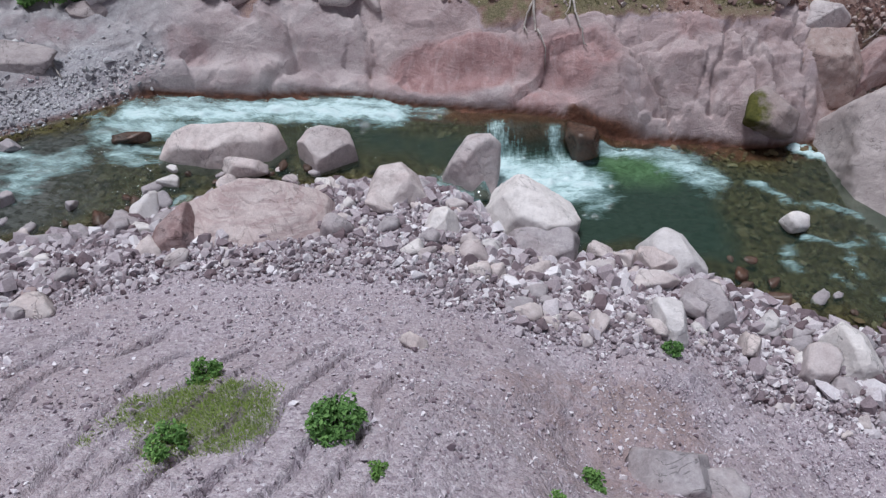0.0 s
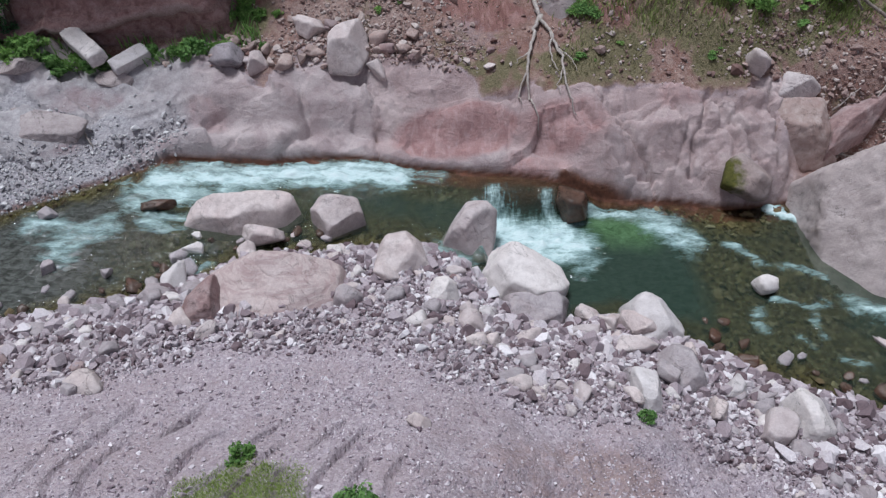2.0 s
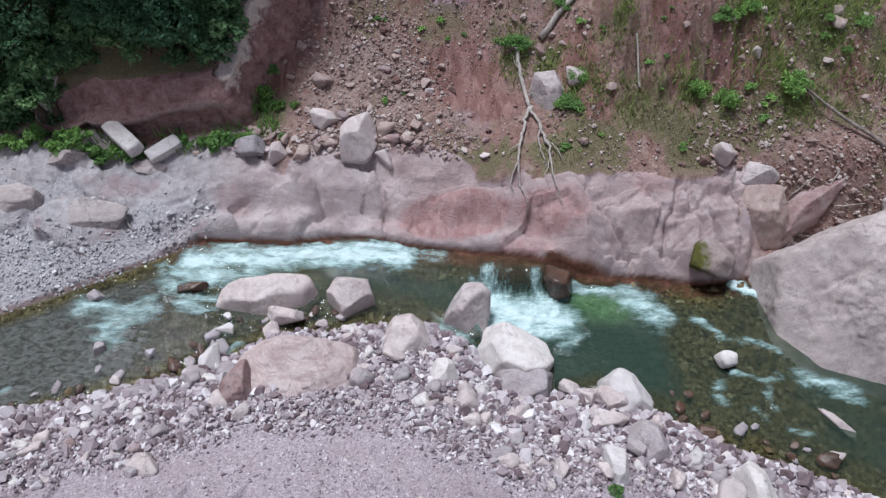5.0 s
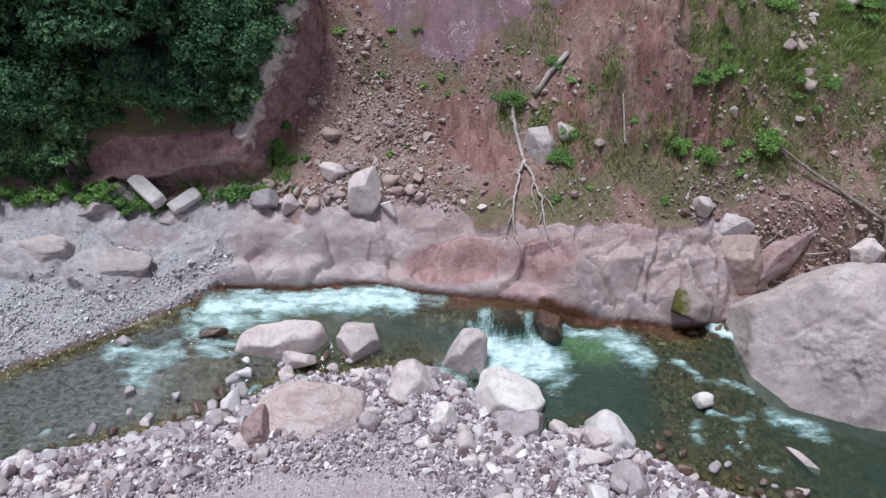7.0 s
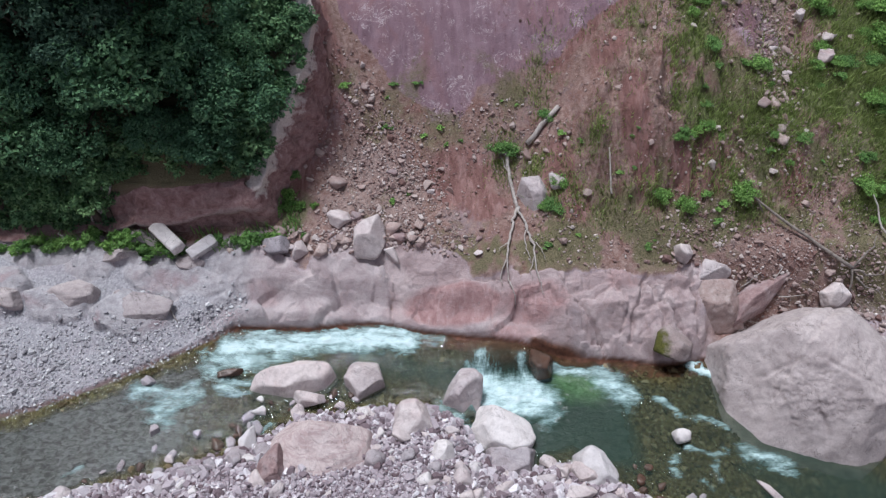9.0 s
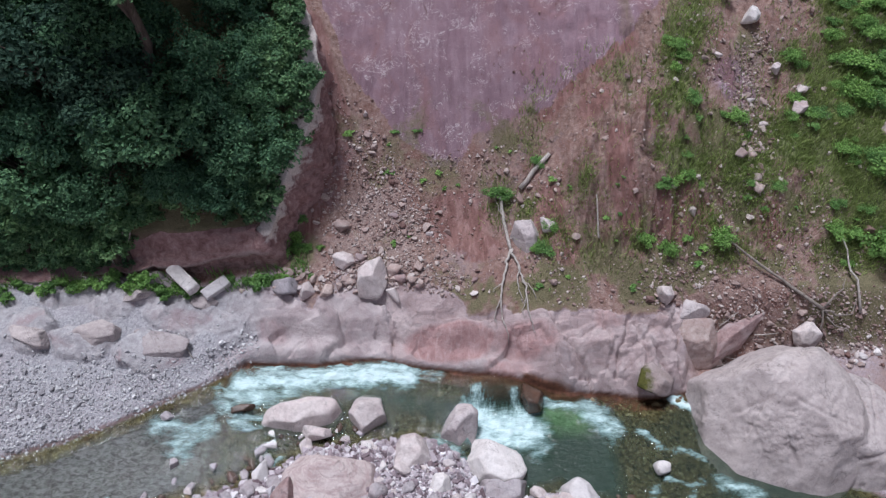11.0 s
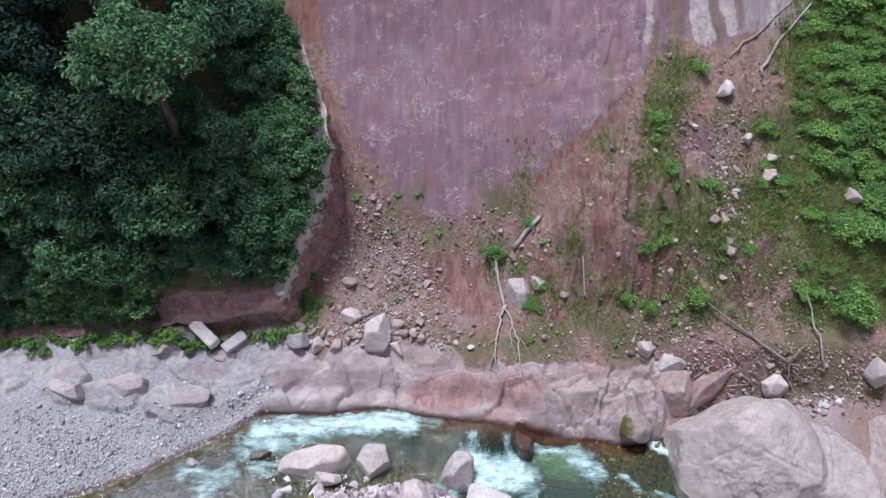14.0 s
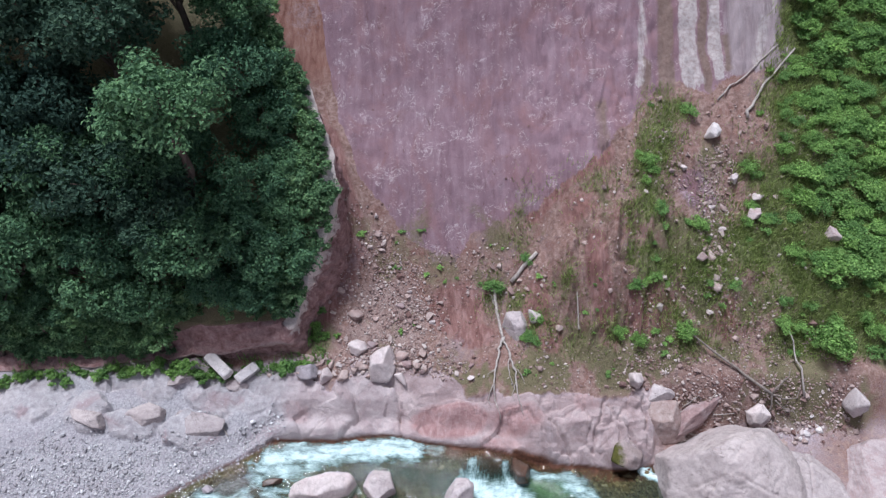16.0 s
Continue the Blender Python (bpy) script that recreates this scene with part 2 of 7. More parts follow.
    stone = n.ramp(n.voronoi(9, "F1", here).outputs["Color"], (0.1, (0.045, 0.032, 0.016)), (0.5, (0.10, 0.075, 0.037)), (0.9, (0.17, 0.135, 0.075)))
    c = n.mix(n.ramp(n.math("ADD", red, n.math("MULTIPLY", n.math("SUBTRACT", mid, 0.5), 0.6)), (0.3, 0.0), (0.7, 1.0)), grav, earth)
    c = n.mix(n.ramp(n.math("ADD", scar, n.math("MULTIPLY", n.math("SUBTRACT", mid, 0.5), 0.7)), (0.38, 0.0), (0.56, 1.0)), c, clay)
    c = n.mix(n.ramp(n.math("ADD", damp, n.math("MULTIPLY", n.math("SUBTRACT", run, 0.5), 0.9)), (0.35, 0.0), (0.6, 0.85)), c, n.ramp(mid, (0.35, (0.15, 0.105, 0.085)), (0.65, (0.23, 0.17, 0.14))))
    c = n.mix(n.ramp(n.math("ADD", streak, n.math("MULTIPLY", n.math("SUBTRACT", run, 0.5), 1.6)), (0.34, 0.0), (0.62, 0.9)), c, n.ramp(mid, (0.35, (0.32, 0.265, 0.26)), (0.5, (0.43, 0.385, 0.375)), (0.65, (0.52, 0.48, 0.47))))
    c = n.mix(bench, c, rock)
    slate = n.ramp(mid, (0.32, (0.30, 0.282, 0.298)), (0.5, (0.40, 0.383, 0.40)), (0.68, (0.51, 0.494, 0.51)))
    bar = n.mix(bench, n.ramp(peb.outputs["Color"], (0.1, (0.27, 0.26, 0.28)), (0.5, (0.355, 0.348, 0.37)), (0.9, (0.46, 0.452, 0.475))), n.mix(n.ramp(n.noise(0.5, 3, 0.5, here, None, 0.5), (0.56, 0.0), (0.64, 0.6)), slate, (0.30, 0.20, 0.215)))
    c = n.mix(n.math("MULTIPLY", shade, n.ramp(blot, (0.3, 0.6), (0.6, 0.95))), c, bar)
    c = n.mix(n.ramp(n.math("ADD", green, n.math("MULTIPLY", n.math("SUBTRACT", mid, 0.5), 0.9)), (0.3, 0.0), (0.75, 1.0)), c, litter)
    c = n.mix(bed, c, stone)
    c = n.mix(wet, c, n.ramp(mid, (0.3, (0.06, 0.028, 0.02)), (0.7, (0.17, 0.075, 0.048))))
    c = n.mix(0.3, c, n.ramp(fine, (0.3, 0.3), (0.7, 0.72)), "OVERLAY")
    calm = n.math("SUBTRACT", 1.0, n.math("MULTIPLY", bench, 0.2))
    h = n.math("ADD", n.math("MULTIPLY", mid, calm), n.math("MULTIPLY", fine, n.math("MULTIPLY", calm, 0.45)))
    h = n.math("ADD", n.math("MULTIPLY", h, 0.6), n.math("MULTIPLY", n.math("SUBTRACT", 0.6, peb2.outputs["Distance"]), n.math("SUBTRACT", 0.3, n.math("MULTIPLY", bench, 0.3))))
    h = n.math("ADD", h, n.math("MULTIPLY", n.math("SUBTRACT", 0.6, peb.outputs["Distance"]), n.math("SUBTRACT", 0.4, n.math("MULTIPLY", bench, 0.4))))
    h = n.math("ADD", h, n.math("MULTIPLY", bench, n.math("ADD", n.math("MULTIPLY", n.noise(2.6, 9, 0.72, here, (1.0, 1.0, 1.6), 1.6), 1.5), n.math("MULTIPLY", n.voronoi(2.4, "F1", here).outputs["Distance"], 0.5))))
    rough = n.math("SUBTRACT", 0.95, n.math("MULTIPLY", wet, 0.55))
    return n.done(c, n.bump(h, 0.7, 0.07), rough)


def water_material():
    n = Nodes("water", 0.04, 0.5)
    here = n.world_place()
    foam, deep, green, flow = n.attribute("stream")
    b = n.bsdf
    b.inputs["IOR"].default_value = 1.33
    b.inputs["Transmission Weight"].default_value = 1.0
    b.inputs["Base Color"].default_value = (0.50, 0.60, 0.42, 1)
    ripple = n.noise(5.5, 4, 0.6, here, (0.8, 1.3, 1.0), 0.6)
    small = n.noise(19, 3, 0.6, here, (0.7, 1.3, 1.0), 0.3)
    wave = n.bump(n.math("ADD", n.math("MULTIPLY", ripple, 1.0), n.math("MULTIPLY", small, 0.3)), 0.35, 0.08)
    n.link(wave, b.inputs["Normal"])
    out = n.t.nodes["Material Output"]
    murk = n.add("ShaderNodeBsdfPrincipled")
    murk.inputs["Roughness"].default_value, murk.inputs["IOR"].default_value = 0.06, 1.33
    # silt tint, with the sky's grey sheen on the ripples painted into the murk
    silt_sheen = n.attribute("stream_more")[0]
    n.link(n.mix(green, n.mix(silt_sheen, n.ramp(ripple, (0.3, (0.019, 0.039, 0.029)), (0.7, (0.034, 0.058, 0.045))), n.ramp(ripple, (0.38, (0.034, 0.038, 0.034)), (0.62, (0.105, 0.113, 0.107)))), n.ramp(n.noise(3.0, 5, 0.7, here, None, 1.0), (0.35, (0.04, 0.10, 0.035)), (0.7, (0.14, 0.27, 0.13)))), murk.inputs["Base Color"])
    n.link(wave, murk.inputs["Normal"])
    one = n.add("ShaderNodeMixShader")
    n.link(n.math("MAXIMUM", deep, green), one.inputs[0])
    n.link(b.outputs[0], one.inputs[1])
    n.link(murk.outputs[0], one.inputs[2])
    white = n.add("ShaderNodeBsdfPrincipled")
    white.inputs["Roughness"].default_value = 0.55
    down = n.noise(4, 6, 0.65, here, (2.6, 0.5, 0.6), 0.6)
    streaky = n.mix(flow, n.noise(1.9, 6, 0.58, here, (0.5, 1.5, 1.0), 0.8), down)
    lace = n.noise(7, 6, 0.68, here, (0.5, 1.5, 1.0), 1.2)
    mask = n.math("ADD", n.math("MULTIPLY", streaky, 0.62), n.math("MULTIPLY", lace, 0.38))
    lack = n.math("ADD", n.math("MULTIPLY", foam, 0.92), n.math("SUBTRACT", n.math("MULTIPLY", mask, 2.1), 1.45))
    fac = n.ramp(lack, (0.0, 0.0), (0.28, 0.36), (0.66, 0.95))
    n.link(n.ramp(lack, (0.0, (0.15, 0.28, 0.27)), (0.3, (0.30, 0.47, 0.47)), (0.6, (0.48, 0.66, 0.67)), (1.0, (0.72, 0.84, 0.85))), white.inputs["Base Color"])
    n.link(n.bump(mask, 0.5, 0.12), white.inputs["Normal"])
    two = n.add("ShaderNodeMixShader")
    n.link(fac, two.inputs[0])
    n.link(one.outputs[0], two.inputs[1])
    n.link(white.outputs[0], two.inputs[2])
    n.link(two.outputs[0], out.inputs["Surface"])
    return n.mat


def leaf_material(name, dark, light, rough=0.7):
    n = Nodes(name, rough, 0.12)
    chance = n.add("ShaderNodeNewGeometry").outputs["Random Per Island"]
    clump = n.noise(0.9, 3, 0.6, n.world_place())
    c = n.mix(n.ramp(clump, (0.35, 0.0), (0.65, 1.0)), n.ramp(chance, (0.0, dark), (1.0, tuple(0.5 * (a + b) for a, b in zip(dark, light)))), n.ramp(chance, (0.0, dark), (1.0, light)))
    whose = n.add("ShaderNodeObjectInfo").outputs["Random"]
    c = n.mix(1.0, c, n.ramp(whose, (0.0, (0.75, 0.8, 0.8)), (1.0, (1.2, 1.15, 1.0))), "MULTIPLY")
    n.done(c)
    glow = n.add("ShaderNodeBsdfTranslucent")
    n.link(c, glow.inputs["Color"])
    both = n.add("ShaderNodeMixShader")
    both.inputs[0].default_value = 0.35
    n.link(n.bsdf.outputs[0], both.inputs[1])
    n.link(glow.outputs[0], both.inputs[2])
    n.link(both.outputs[0], n.t.nodes["Material Output"].inputs["Surface"])
    return n.mat


def wood_material(name, dark, light):
    n = Nodes(name, 0.85, 0.2)
    f = n.noise(9, 5, 0.65, n.place, (1, 1, 0.25), 0.5)
    return n.done(n.ramp(f, (0.3, dark), (0.7, light)), n.bump(f, 0.5, 0.02))


GROUND, WATER = ground_material(), water_material()
LEAF = leaf_material("tree_leaf", (0.054, 0.126, 0.081), (0.211, 0.399, 0.220))
LEAF_MID = leaf_material("thicket_leaf", (0.072, 0.158, 0.087), (0.274, 0.461, 0.238))
# tree leaf darkened: the deep shade of the west side, put into the colour
LEAF_SHADE = leaf_material("shade_leaf", (0.028, 0.065, 0.054), (0.098, 0.181, 0.132))
LEAF_BRIGHT = leaf_material("shrub_leaf", (0.099, 0.205, 0.066), (0.373, 0.626, 0.217))
GRASS = leaf_material("grass_blade", (0.145, 0.188, 0.073), (0.436, 0.557, 0.218), 0.8)
PALE_GRASS = leaf_material("thin_grass", (0.240, 0.336, 0.108), (0.480, 0.600, 0.228), 0.8)
OLIVE = leaf_material("dry_grass", (0.098, 0.094, 0.046), (0.299, 0.270, 0.149), 0.85)
BARK = wood_material("bark", (0.06, 0.045, 0.035), (0.16, 0.13, 0.11))
DRIFTWOOD = wood_material("driftwood", (0.13, 0.105, 0.09), (0.34, 0.30, 0.27))
DEADWOOD = wood_material("dead_wood", (0.26, 0.22, 0.20), (0.52, 0.48, 0.45))

# ---------------- small tools ----------------
rng = np.random.default_rng(7)


def smooth(a, b, v):
    k = np.clip((v - a) / (b - a), 0.0, 1.0)
    return k * k * (3 - 2 * k)


def _hash(ix, iy, iz):
    h = (ix.astype(np.int64) * 374761393 + iy.astype(np.int64) * 668265263 + iz.astype(np.int64) * 2147483647) & 0xFFFFFFFF
    h = ((h ^ (h >> 13)) * 1274126177) & 0xFFFFFFFF
    return ((h ^ (h >> 16)) & 0xFFFF) / 65535.0


def value_noise(x, y, z=0.0):
    """Smooth noise, 0 to 1, of arrays of places."""
    x, y, z = np.broadcast_arrays(np.asarray(x, float), np.asarray(y, float), np.asarray(z, float))
    ix, iy, iz = np.floor(x), np.floor(y), np.floor(z)
    fx, fy, fz = x - ix, y - iy, z - iz
    fx, fy, fz = (k * k * k * (k * (k * 6 - 15) + 10) for k in (fx, fy, fz))
    out = 0.0
    for dx in (0, 1):
        for dy in (0, 1):
            for dz in (0, 1):
                w = (fx if dx else 1 - fx) * (fy if dy else 1 - fy) * (fz if dz else 1 - fz)
                out = out + w * _hash(ix + dx, iy + dy, iz + dz)
    return out


def fbm(x, y, z=0.0, octaves=4, gain=0.5):
    total, amp, norm = 0.0, 1.0, 0.0
    for o in range(octaves):
        k = 2.03 ** o
        total = total + amp * (value_noise(x * k + 17.3 * o, y * k + 5.1 * o, z * k + 9.7 * o) - 0.5)
        norm, amp = norm + amp, amp * gain
    return total / norm * 2


def cells(x, y, size, seed=0):
    """Distance to the edge between random cells, a random number per cell, and the way from its middle."""
    u, v = x / size, y / size
    iu, iv = np.floor(u), np.floor(v)
    best = np.full(np.shape(u), 9.0)
    second = np.full(np.shape(u), 9.0)
    tag, ox, oy = np.zeros(np.shape(u)), np.zeros(np.shape(u)), np.zeros(np.shape(u))
    for du in (-1, 0, 1):
        for dv in (-1, 0, 1):
            cu, cv = iu + du, iv + dv
            px = cu + 0.15 + 0.7 * _hash(cu, cv, np.full_like(cu, seed + 1))
            py = cv + 0.15 + 0.7 * _hash(cu, cv, np.full_like(cu, seed + 2))
            d = np.hypot(u - px, v - py)
            t = _hash(cu, cv, np.full_like(cu, seed + 3))
            nearer = d < best
            second = np.where(nearer, best, np.minimum(second, d))
            tag, ox, oy = np.where(nearer, t, tag), np.where(nearer, u - px, ox), np.where(nearer, v - py, oy)
            best = np.where(nearer, d, best)
    return (second - best) * size, tag, ox * size, oy * size


def mesh_of(name, verts, faces, material=None, shade=False):
    """A mesh out of arrays; faces are rows of three or of four corners."""
    me = bpy.data.meshes.new(name)
    verts, faces = np.asarray(verts, np.float32), np.asarray(faces, np.int32)
    n, k = faces.shape
    me.vertices.add(len(verts))
    me.vertices.foreach_set("co", verts.ravel())
    me.loops.add(n * k)
    me.loops.foreach_set("vertex_index", faces.ravel())
    me.polygons.add(n)
    me.polygons.foreach_set("loop_start", np.arange(0, n * k, k, dtype=np.int32))
    me.polygons.foreach_set("use_smooth", np.full(n, shade))
    me.update(calc_edges=True)
    if material:
        me.materials.append(material)
    return me


def paint(me, name, values):
    """A colour per corner point, to say which ground lies where."""
    layer = me.color_attributes.new(name, "FLOAT_COLOR", "POINT")
    layer.data.foreach_set("color", np.asarray(values, np.float32).ravel())


def part(name, me, parent, label=""):
    ob = new(name, me)
    ob.parent = parent
    return tagged(ob, label)


def grid_faces(nx, ny):
    i = np.arange(nx * ny).reshape(ny, nx)
    return np.stack([i[:-1, :-1], i[:-1, 1:], i[1:, 1:], i[1:, :-1]], -1).reshape(-1, 4)


# ---------------- the lie of the land ----------------
def near_shore(x):
    return np.interp(x, [-60, -26, -13, -9, -7, -5, -1, 0.8, 1.5, 2.5, 4.7, 6, 7.3, 9.4, 14, 28, 60],
                     [0, 4.5, 8.6, 10, 10.8, 12.2, 12.8, 12.0, 10.8, 10.3, 10.8, 10.1, 9.1, 8.2, 6.2, 1, -8])


def far_shore(x):
    return np.interp(x, [-60, -26, -14.8, -12.5, -10.2, -8.3, -5.2, -2.9, 0.1, 2.2, 4.2, 8.5, 10.6, 11.3, 14.5, 22, 28, 60],
                     [4, 8.5, 12.4, 13.5, 14.8, 16.1, 16.15, 16.5, 16.1, 15.8, 15.35, 15.1, 15.3, 14.0, 12.2, 8.5, 5, -3])


def water_level(x, y):
    upper = np.interp(x, [-60, -10.5, -8.5, -6, -1, 60], [1.4, 1.10, 1.05, 0.86, 0.58, 0.56])
    fall = np.minimum(smooth(1.0, 1.35, x), 1 - smooth(14.55, 15.25, y - 0.05 * (x - 2)))
    fall = np.maximum(fall, smooth(3.6, 5.0, x))
    branch = smooth(-0.7, -0.3, x) * (1 - smooth(11.8, 13.2, y)) * 0.8
    fall = np.maximum(fall, branch)
    return upper * (1 - fall) + fall * np.interp(x, [0, 7, 9.5, 14, 60], [0.0, 0.0, -0.06, -0.22, -1.0])


def edge_of_spur(y):
    return np.interp(y, [20.3, 21.8, 23.5, 25, 26.9, 29.9, 31, 34, 40, 60], [-7.7, -7.3, -6.15, -5.6, -5.9, -7.2, -8.3, -9.6, -12, -18])


def eased(y, ys, zs, reach=0.9):
    """A profile with its kinks smoothed away."""
    return sum(np.interp(y + reach * k, ys, zs) * w for k, w in ((-1, 0.15), (-0.5, 0.22), (0, 0.26), (0.5, 0.22), (1, 0.15)))


def height(x, y, fine=True):
    """The ground's height, without the loose stones."""
    wob = fbm(x * 0.35, y * 0.35, 3.0, 3) if fine else 0.0
    yn, yf, wz = near_shore(x) + 0.3 * wob, far_shore(x) + 0.15 * wob, water_level(x, y)
    # near bank
    left = eased(y, [-120, -30, -6, 0, 2.5, 4.2, 5.3, 6.5, 7.9, 8.8, 10, 11, 12.5, 14], [60, 17, 8.5, 6.6, 5.15, 4.25, 3.65, 2.85, 2.1, 1.85, 1.35, 1.1, 0.75, 0.5])
    east3 = eased(y, [-120, -30, -6, 0, 4.5, 5.6, 7.3, 8.5, 9.6, 10.6, 12], [60, 16, 7, 4.6, 2.5, 2.2, 1.7, 1.2, 0.6, 0.1, 0.0])
    east7 = eased(y, [-120, -30, -6, 0, 4.5, 5.8, 7.9, 9, 10, 12], [60, 15, 6, 3.2, 1.15, 0.7, 0.45, 0.25, 0.0, 0.0])
    k3, k7 = smooth(-0.8, 3.0, x), smooth(3.0, 6.8, x)
    near = (left * (1 - k3) + east3 * k3) * (1 - k7) + east7 * k7
    near = np.maximum(near, wz + 0.05 + 0.13 * np.clip(yn - y, 0, 30))
    # river bed
    inside = np.minimum(y - yn, yf - y)
    deep = np.interp(x, [-20, -12, -8, -5, -2, 0.8, 2, 3.5, 6, 7.5, 9, 11, 14, 30], [0.45, 0.45, 0.28, 0.4, 0.6, 0.6, 0.8, 1.3, 1.0, 0.35, 0.25, 0.5, 0.6, 0.6])
    bed = wz - deep * smooth(-0.1, 1.8, inside)
    # far bank: gravel bar, rock bench
    s = y - yf
    bench = np.interp(s, [0, 0.12, 0.5, 1.0, 1.5, 2.5, 4.0, 30], [0.0, 0.3, 0.75, 1.3, 1.85, 2.45, 3.0, 12]) + wz * (1 - smooth(0.0, 1.0, s))
    bar = np.interp(s, [0, 0.3, 2, 4, 5.5, 7, 30], [0.02, 0.15, 0.5, 0.9, 1.4, 1.8, 9]) + wz
    kb = smooth(-11.6, -7.4, x + 0.3 * wob)
    toe = bar * (1 - kb) + bench * kb
    kc = smooth(10.2, 11.2, x + 0.5 * wob)
    toe = toe * (1 - kc) + (wz + 0.1 + 0.22 * np.clip(s, 0, 9)) * kc
    # slope above it
    mid = eased(y, [17, 19, 21, 22, 24.4, 26.5, 28.1, 30.9, 33, 37, 45, 60, 90, 160], [2.3, 2.8, 3.2, 3.45, 4.9, 6.8, 8.2, 9.9, 11.6, 15.6, 26, 50, 88, 120])
    low = eased(y, [17, 19, 20, 21.4, 23.3, 26, 28.8, 31.8, 34, 38, 46, 60, 90, 160], [2.2, 3.15, 4.0, 5.5, 7.3, 8.7, 10.2, 11.3, 12.6, 16, 26, 48, 88, 120])
    east = eased(y, [17, 19.6, 21, 22, 25.5, 27.5, 29, 32, 34.2, 38, 46, 60, 90, 160], [3.0, 3.6, 4.8, 5.9, 7.5, 8.6, 9.8, 11.2, 12.5, 16, 26, 48, 88, 120])
    kr, ke = smooth(3.2, 8.2, x + 0.6 * wob), smooth(11, 15, x)
    slope = (mid * (1 - kr) + low * kr) * (1 - ke) + east * ke
    kt = smooth(2.0, 4.2, s) * kb + (1 - kb) * smooth(5.0, 6.5, s)
    kt = kt * (1 - kc) + kc * smooth(16.6, 18.6, y)
    far = toe * (1 - kt) + slope * kt
    # spur on the west side, with an undercut red wall and a sharp edge
    top = np.interp(y, [19.9, 20.25, 20.6, 21.3, 23.5, 25, 27, 30, 33, 45, 60, 90, 160], [2.3, 3.2, 4.7, 5.2, 7.3, 9.1, 10.5, 12.5, 15, 28, 52, 90, 122])
    rim = edge_of_spur(y) + 0.2 * wob + (0.16 * fbm(y * 1.7, 0 * y + 0.5, 4.0, 3) if fine else 0.0)
    far = far + np.interp(y, [21, 24, 28, 34, 40], [0.3, 1.7, 1.7, 1.2, 0.0]) * np.exp(-np.clip(x - rim, 0, 9) / 1.1) * smooth(20.3, 21.5, y)
    ks = (1 - smooth(-0.25, 0.35, x - rim)) * smooth(19.85, 20.2, y + 0.3 * wob + 0.14 * fbm(x * 1.5, 0 * x + 3.5, 6.0, 3) + 0.06 * np.clip(-8.5 - x, 0, 20))
    far = far * (1 - ks) + np.maximum(top + 0.25 * np.clip(1 + (x - rim), 0, 1), far) * ks
    kf, kn = smooth(-0.08, 0.12, s), smooth(-0.25, 0.1, yn - y)
    return (bed * (1 - kn) + near * kn) * (1 - kf) + far * kf


def ground_axis(lo, hi, step, out, count):
    inner = np.arange(lo, hi + step / 2, step)
    grow = np.geomspace(step, out, count)
    grow = np.cumsum(grow)
    return np.concatenate([lo - grow[::-1], inner, hi + grow])


gx = ground_axis(-24, 26, 0.09, 22, 36)
gx = np.unique(np.concatenate([gx[(gx < -9.0) | (gx > 11.0)], np.arange(-9.0, 11.0, 0.06)]))
gy = ground_axis(1.8, 38, 0.08, 22, 40)
gy = np.unique(np.concatenate([gy[gy < 15.2], np.arange(15.2, 18.6, 0.055), gy[(gy > 18.6) & (gy < 21.0)], np.arange(21.0, 38.0, 0.125), gy[gy > 38.0]]))
X, Y = np.meshgrid(gx, gy)
Z = height(X, Y)
near_zone = smooth(-0.2, 0.3, near_shore(X) - Y)
S_FAR = Y - far_shore(X)
bench_zone = smooth(-10.0, -8.4, X) * smooth(-0.1, 0.05, S_FAR) * (1 - smooth(0.0, 0.35, S_FAR - 2.35 - 0.4 * (1 - smooth(0.5, 2.5, X)) + 1.3 * fbm(X * 0.7, Y * 0.7, 1.0, 5, 0.6)))
# rounded lobes of the bedrock: middle, half widths, lift
LOBES_WEST = ((-6.4, 17.2, 2.6, 1.5, 0.25), (-3.3, 17.4, 1.3, 1.5, 0.0), (-0.8, 17.3, 1.5, 1.4, 0.1), (0.9, 16.9, 1.8, 1.3, 0.15), (3.4, 16.8, 1.7, 1.3, 0.02), (2.7, 18.0, 1.2, 0.6, 0.1),
         (-1.2, 18.6, 1.2, 0.6, 0.15), (-7.6, 18.7, 1.5, 0.7, 0.0), (-10.6, 17.9, 1.8, 0.8, 0.15), (-12.1, 16.4, 1.5, 0.75, 0.4), (-12.3, 18.9, 1.6, 0.7, 0.2), (-14.3, 18.4, 1.2, 0.8, 0.25),
         (-14.9, 16.5, 1.2, 0.8, 0.35), (-9.7, 18.9, 1.2, 0.6, 0.0), (-17.3, 17.2, 1.3, 0.9, 0.3), (-16.8, 19.0, 1.5, 0.7, 0.1), (-20.5, 18.0, 1.9, 1.2, 0.2))
LOBES_EAST = ((5.2, 17.7, 1.1, 0.8, 0.1),
         (4.9, 16.2, 1.0, 0.9, 0.0), (6.5, 16.0, 0.8, 1.0, 0.08), (7.9, 16.0, 0.8, 0.9, 0.0), (7.3, 17.7, 1.0, 0.8, 0.12), (9.2, 17.5, 0.9, 0.8, 0.05), (9.9, 16.3, 0.8, 0.8, 0.12),
         (6.3, 17.1, 0.6, 0.7, -0.08), (8.4, 16.9, 0.6, 0.7, 0.1))
lx, ly = X + 0.9 * fbm(X * 0.55, Y * 0.55, 3.0, 5), Y + 0.7 * fbm(X * 0.55, Y * 0.55, 7.0, 5)
lobe_near, lobe_next, lobe_lift = np.full(X.shape, 9.0), np.full(X.shape, 9.0), np.zeros(X.shape)
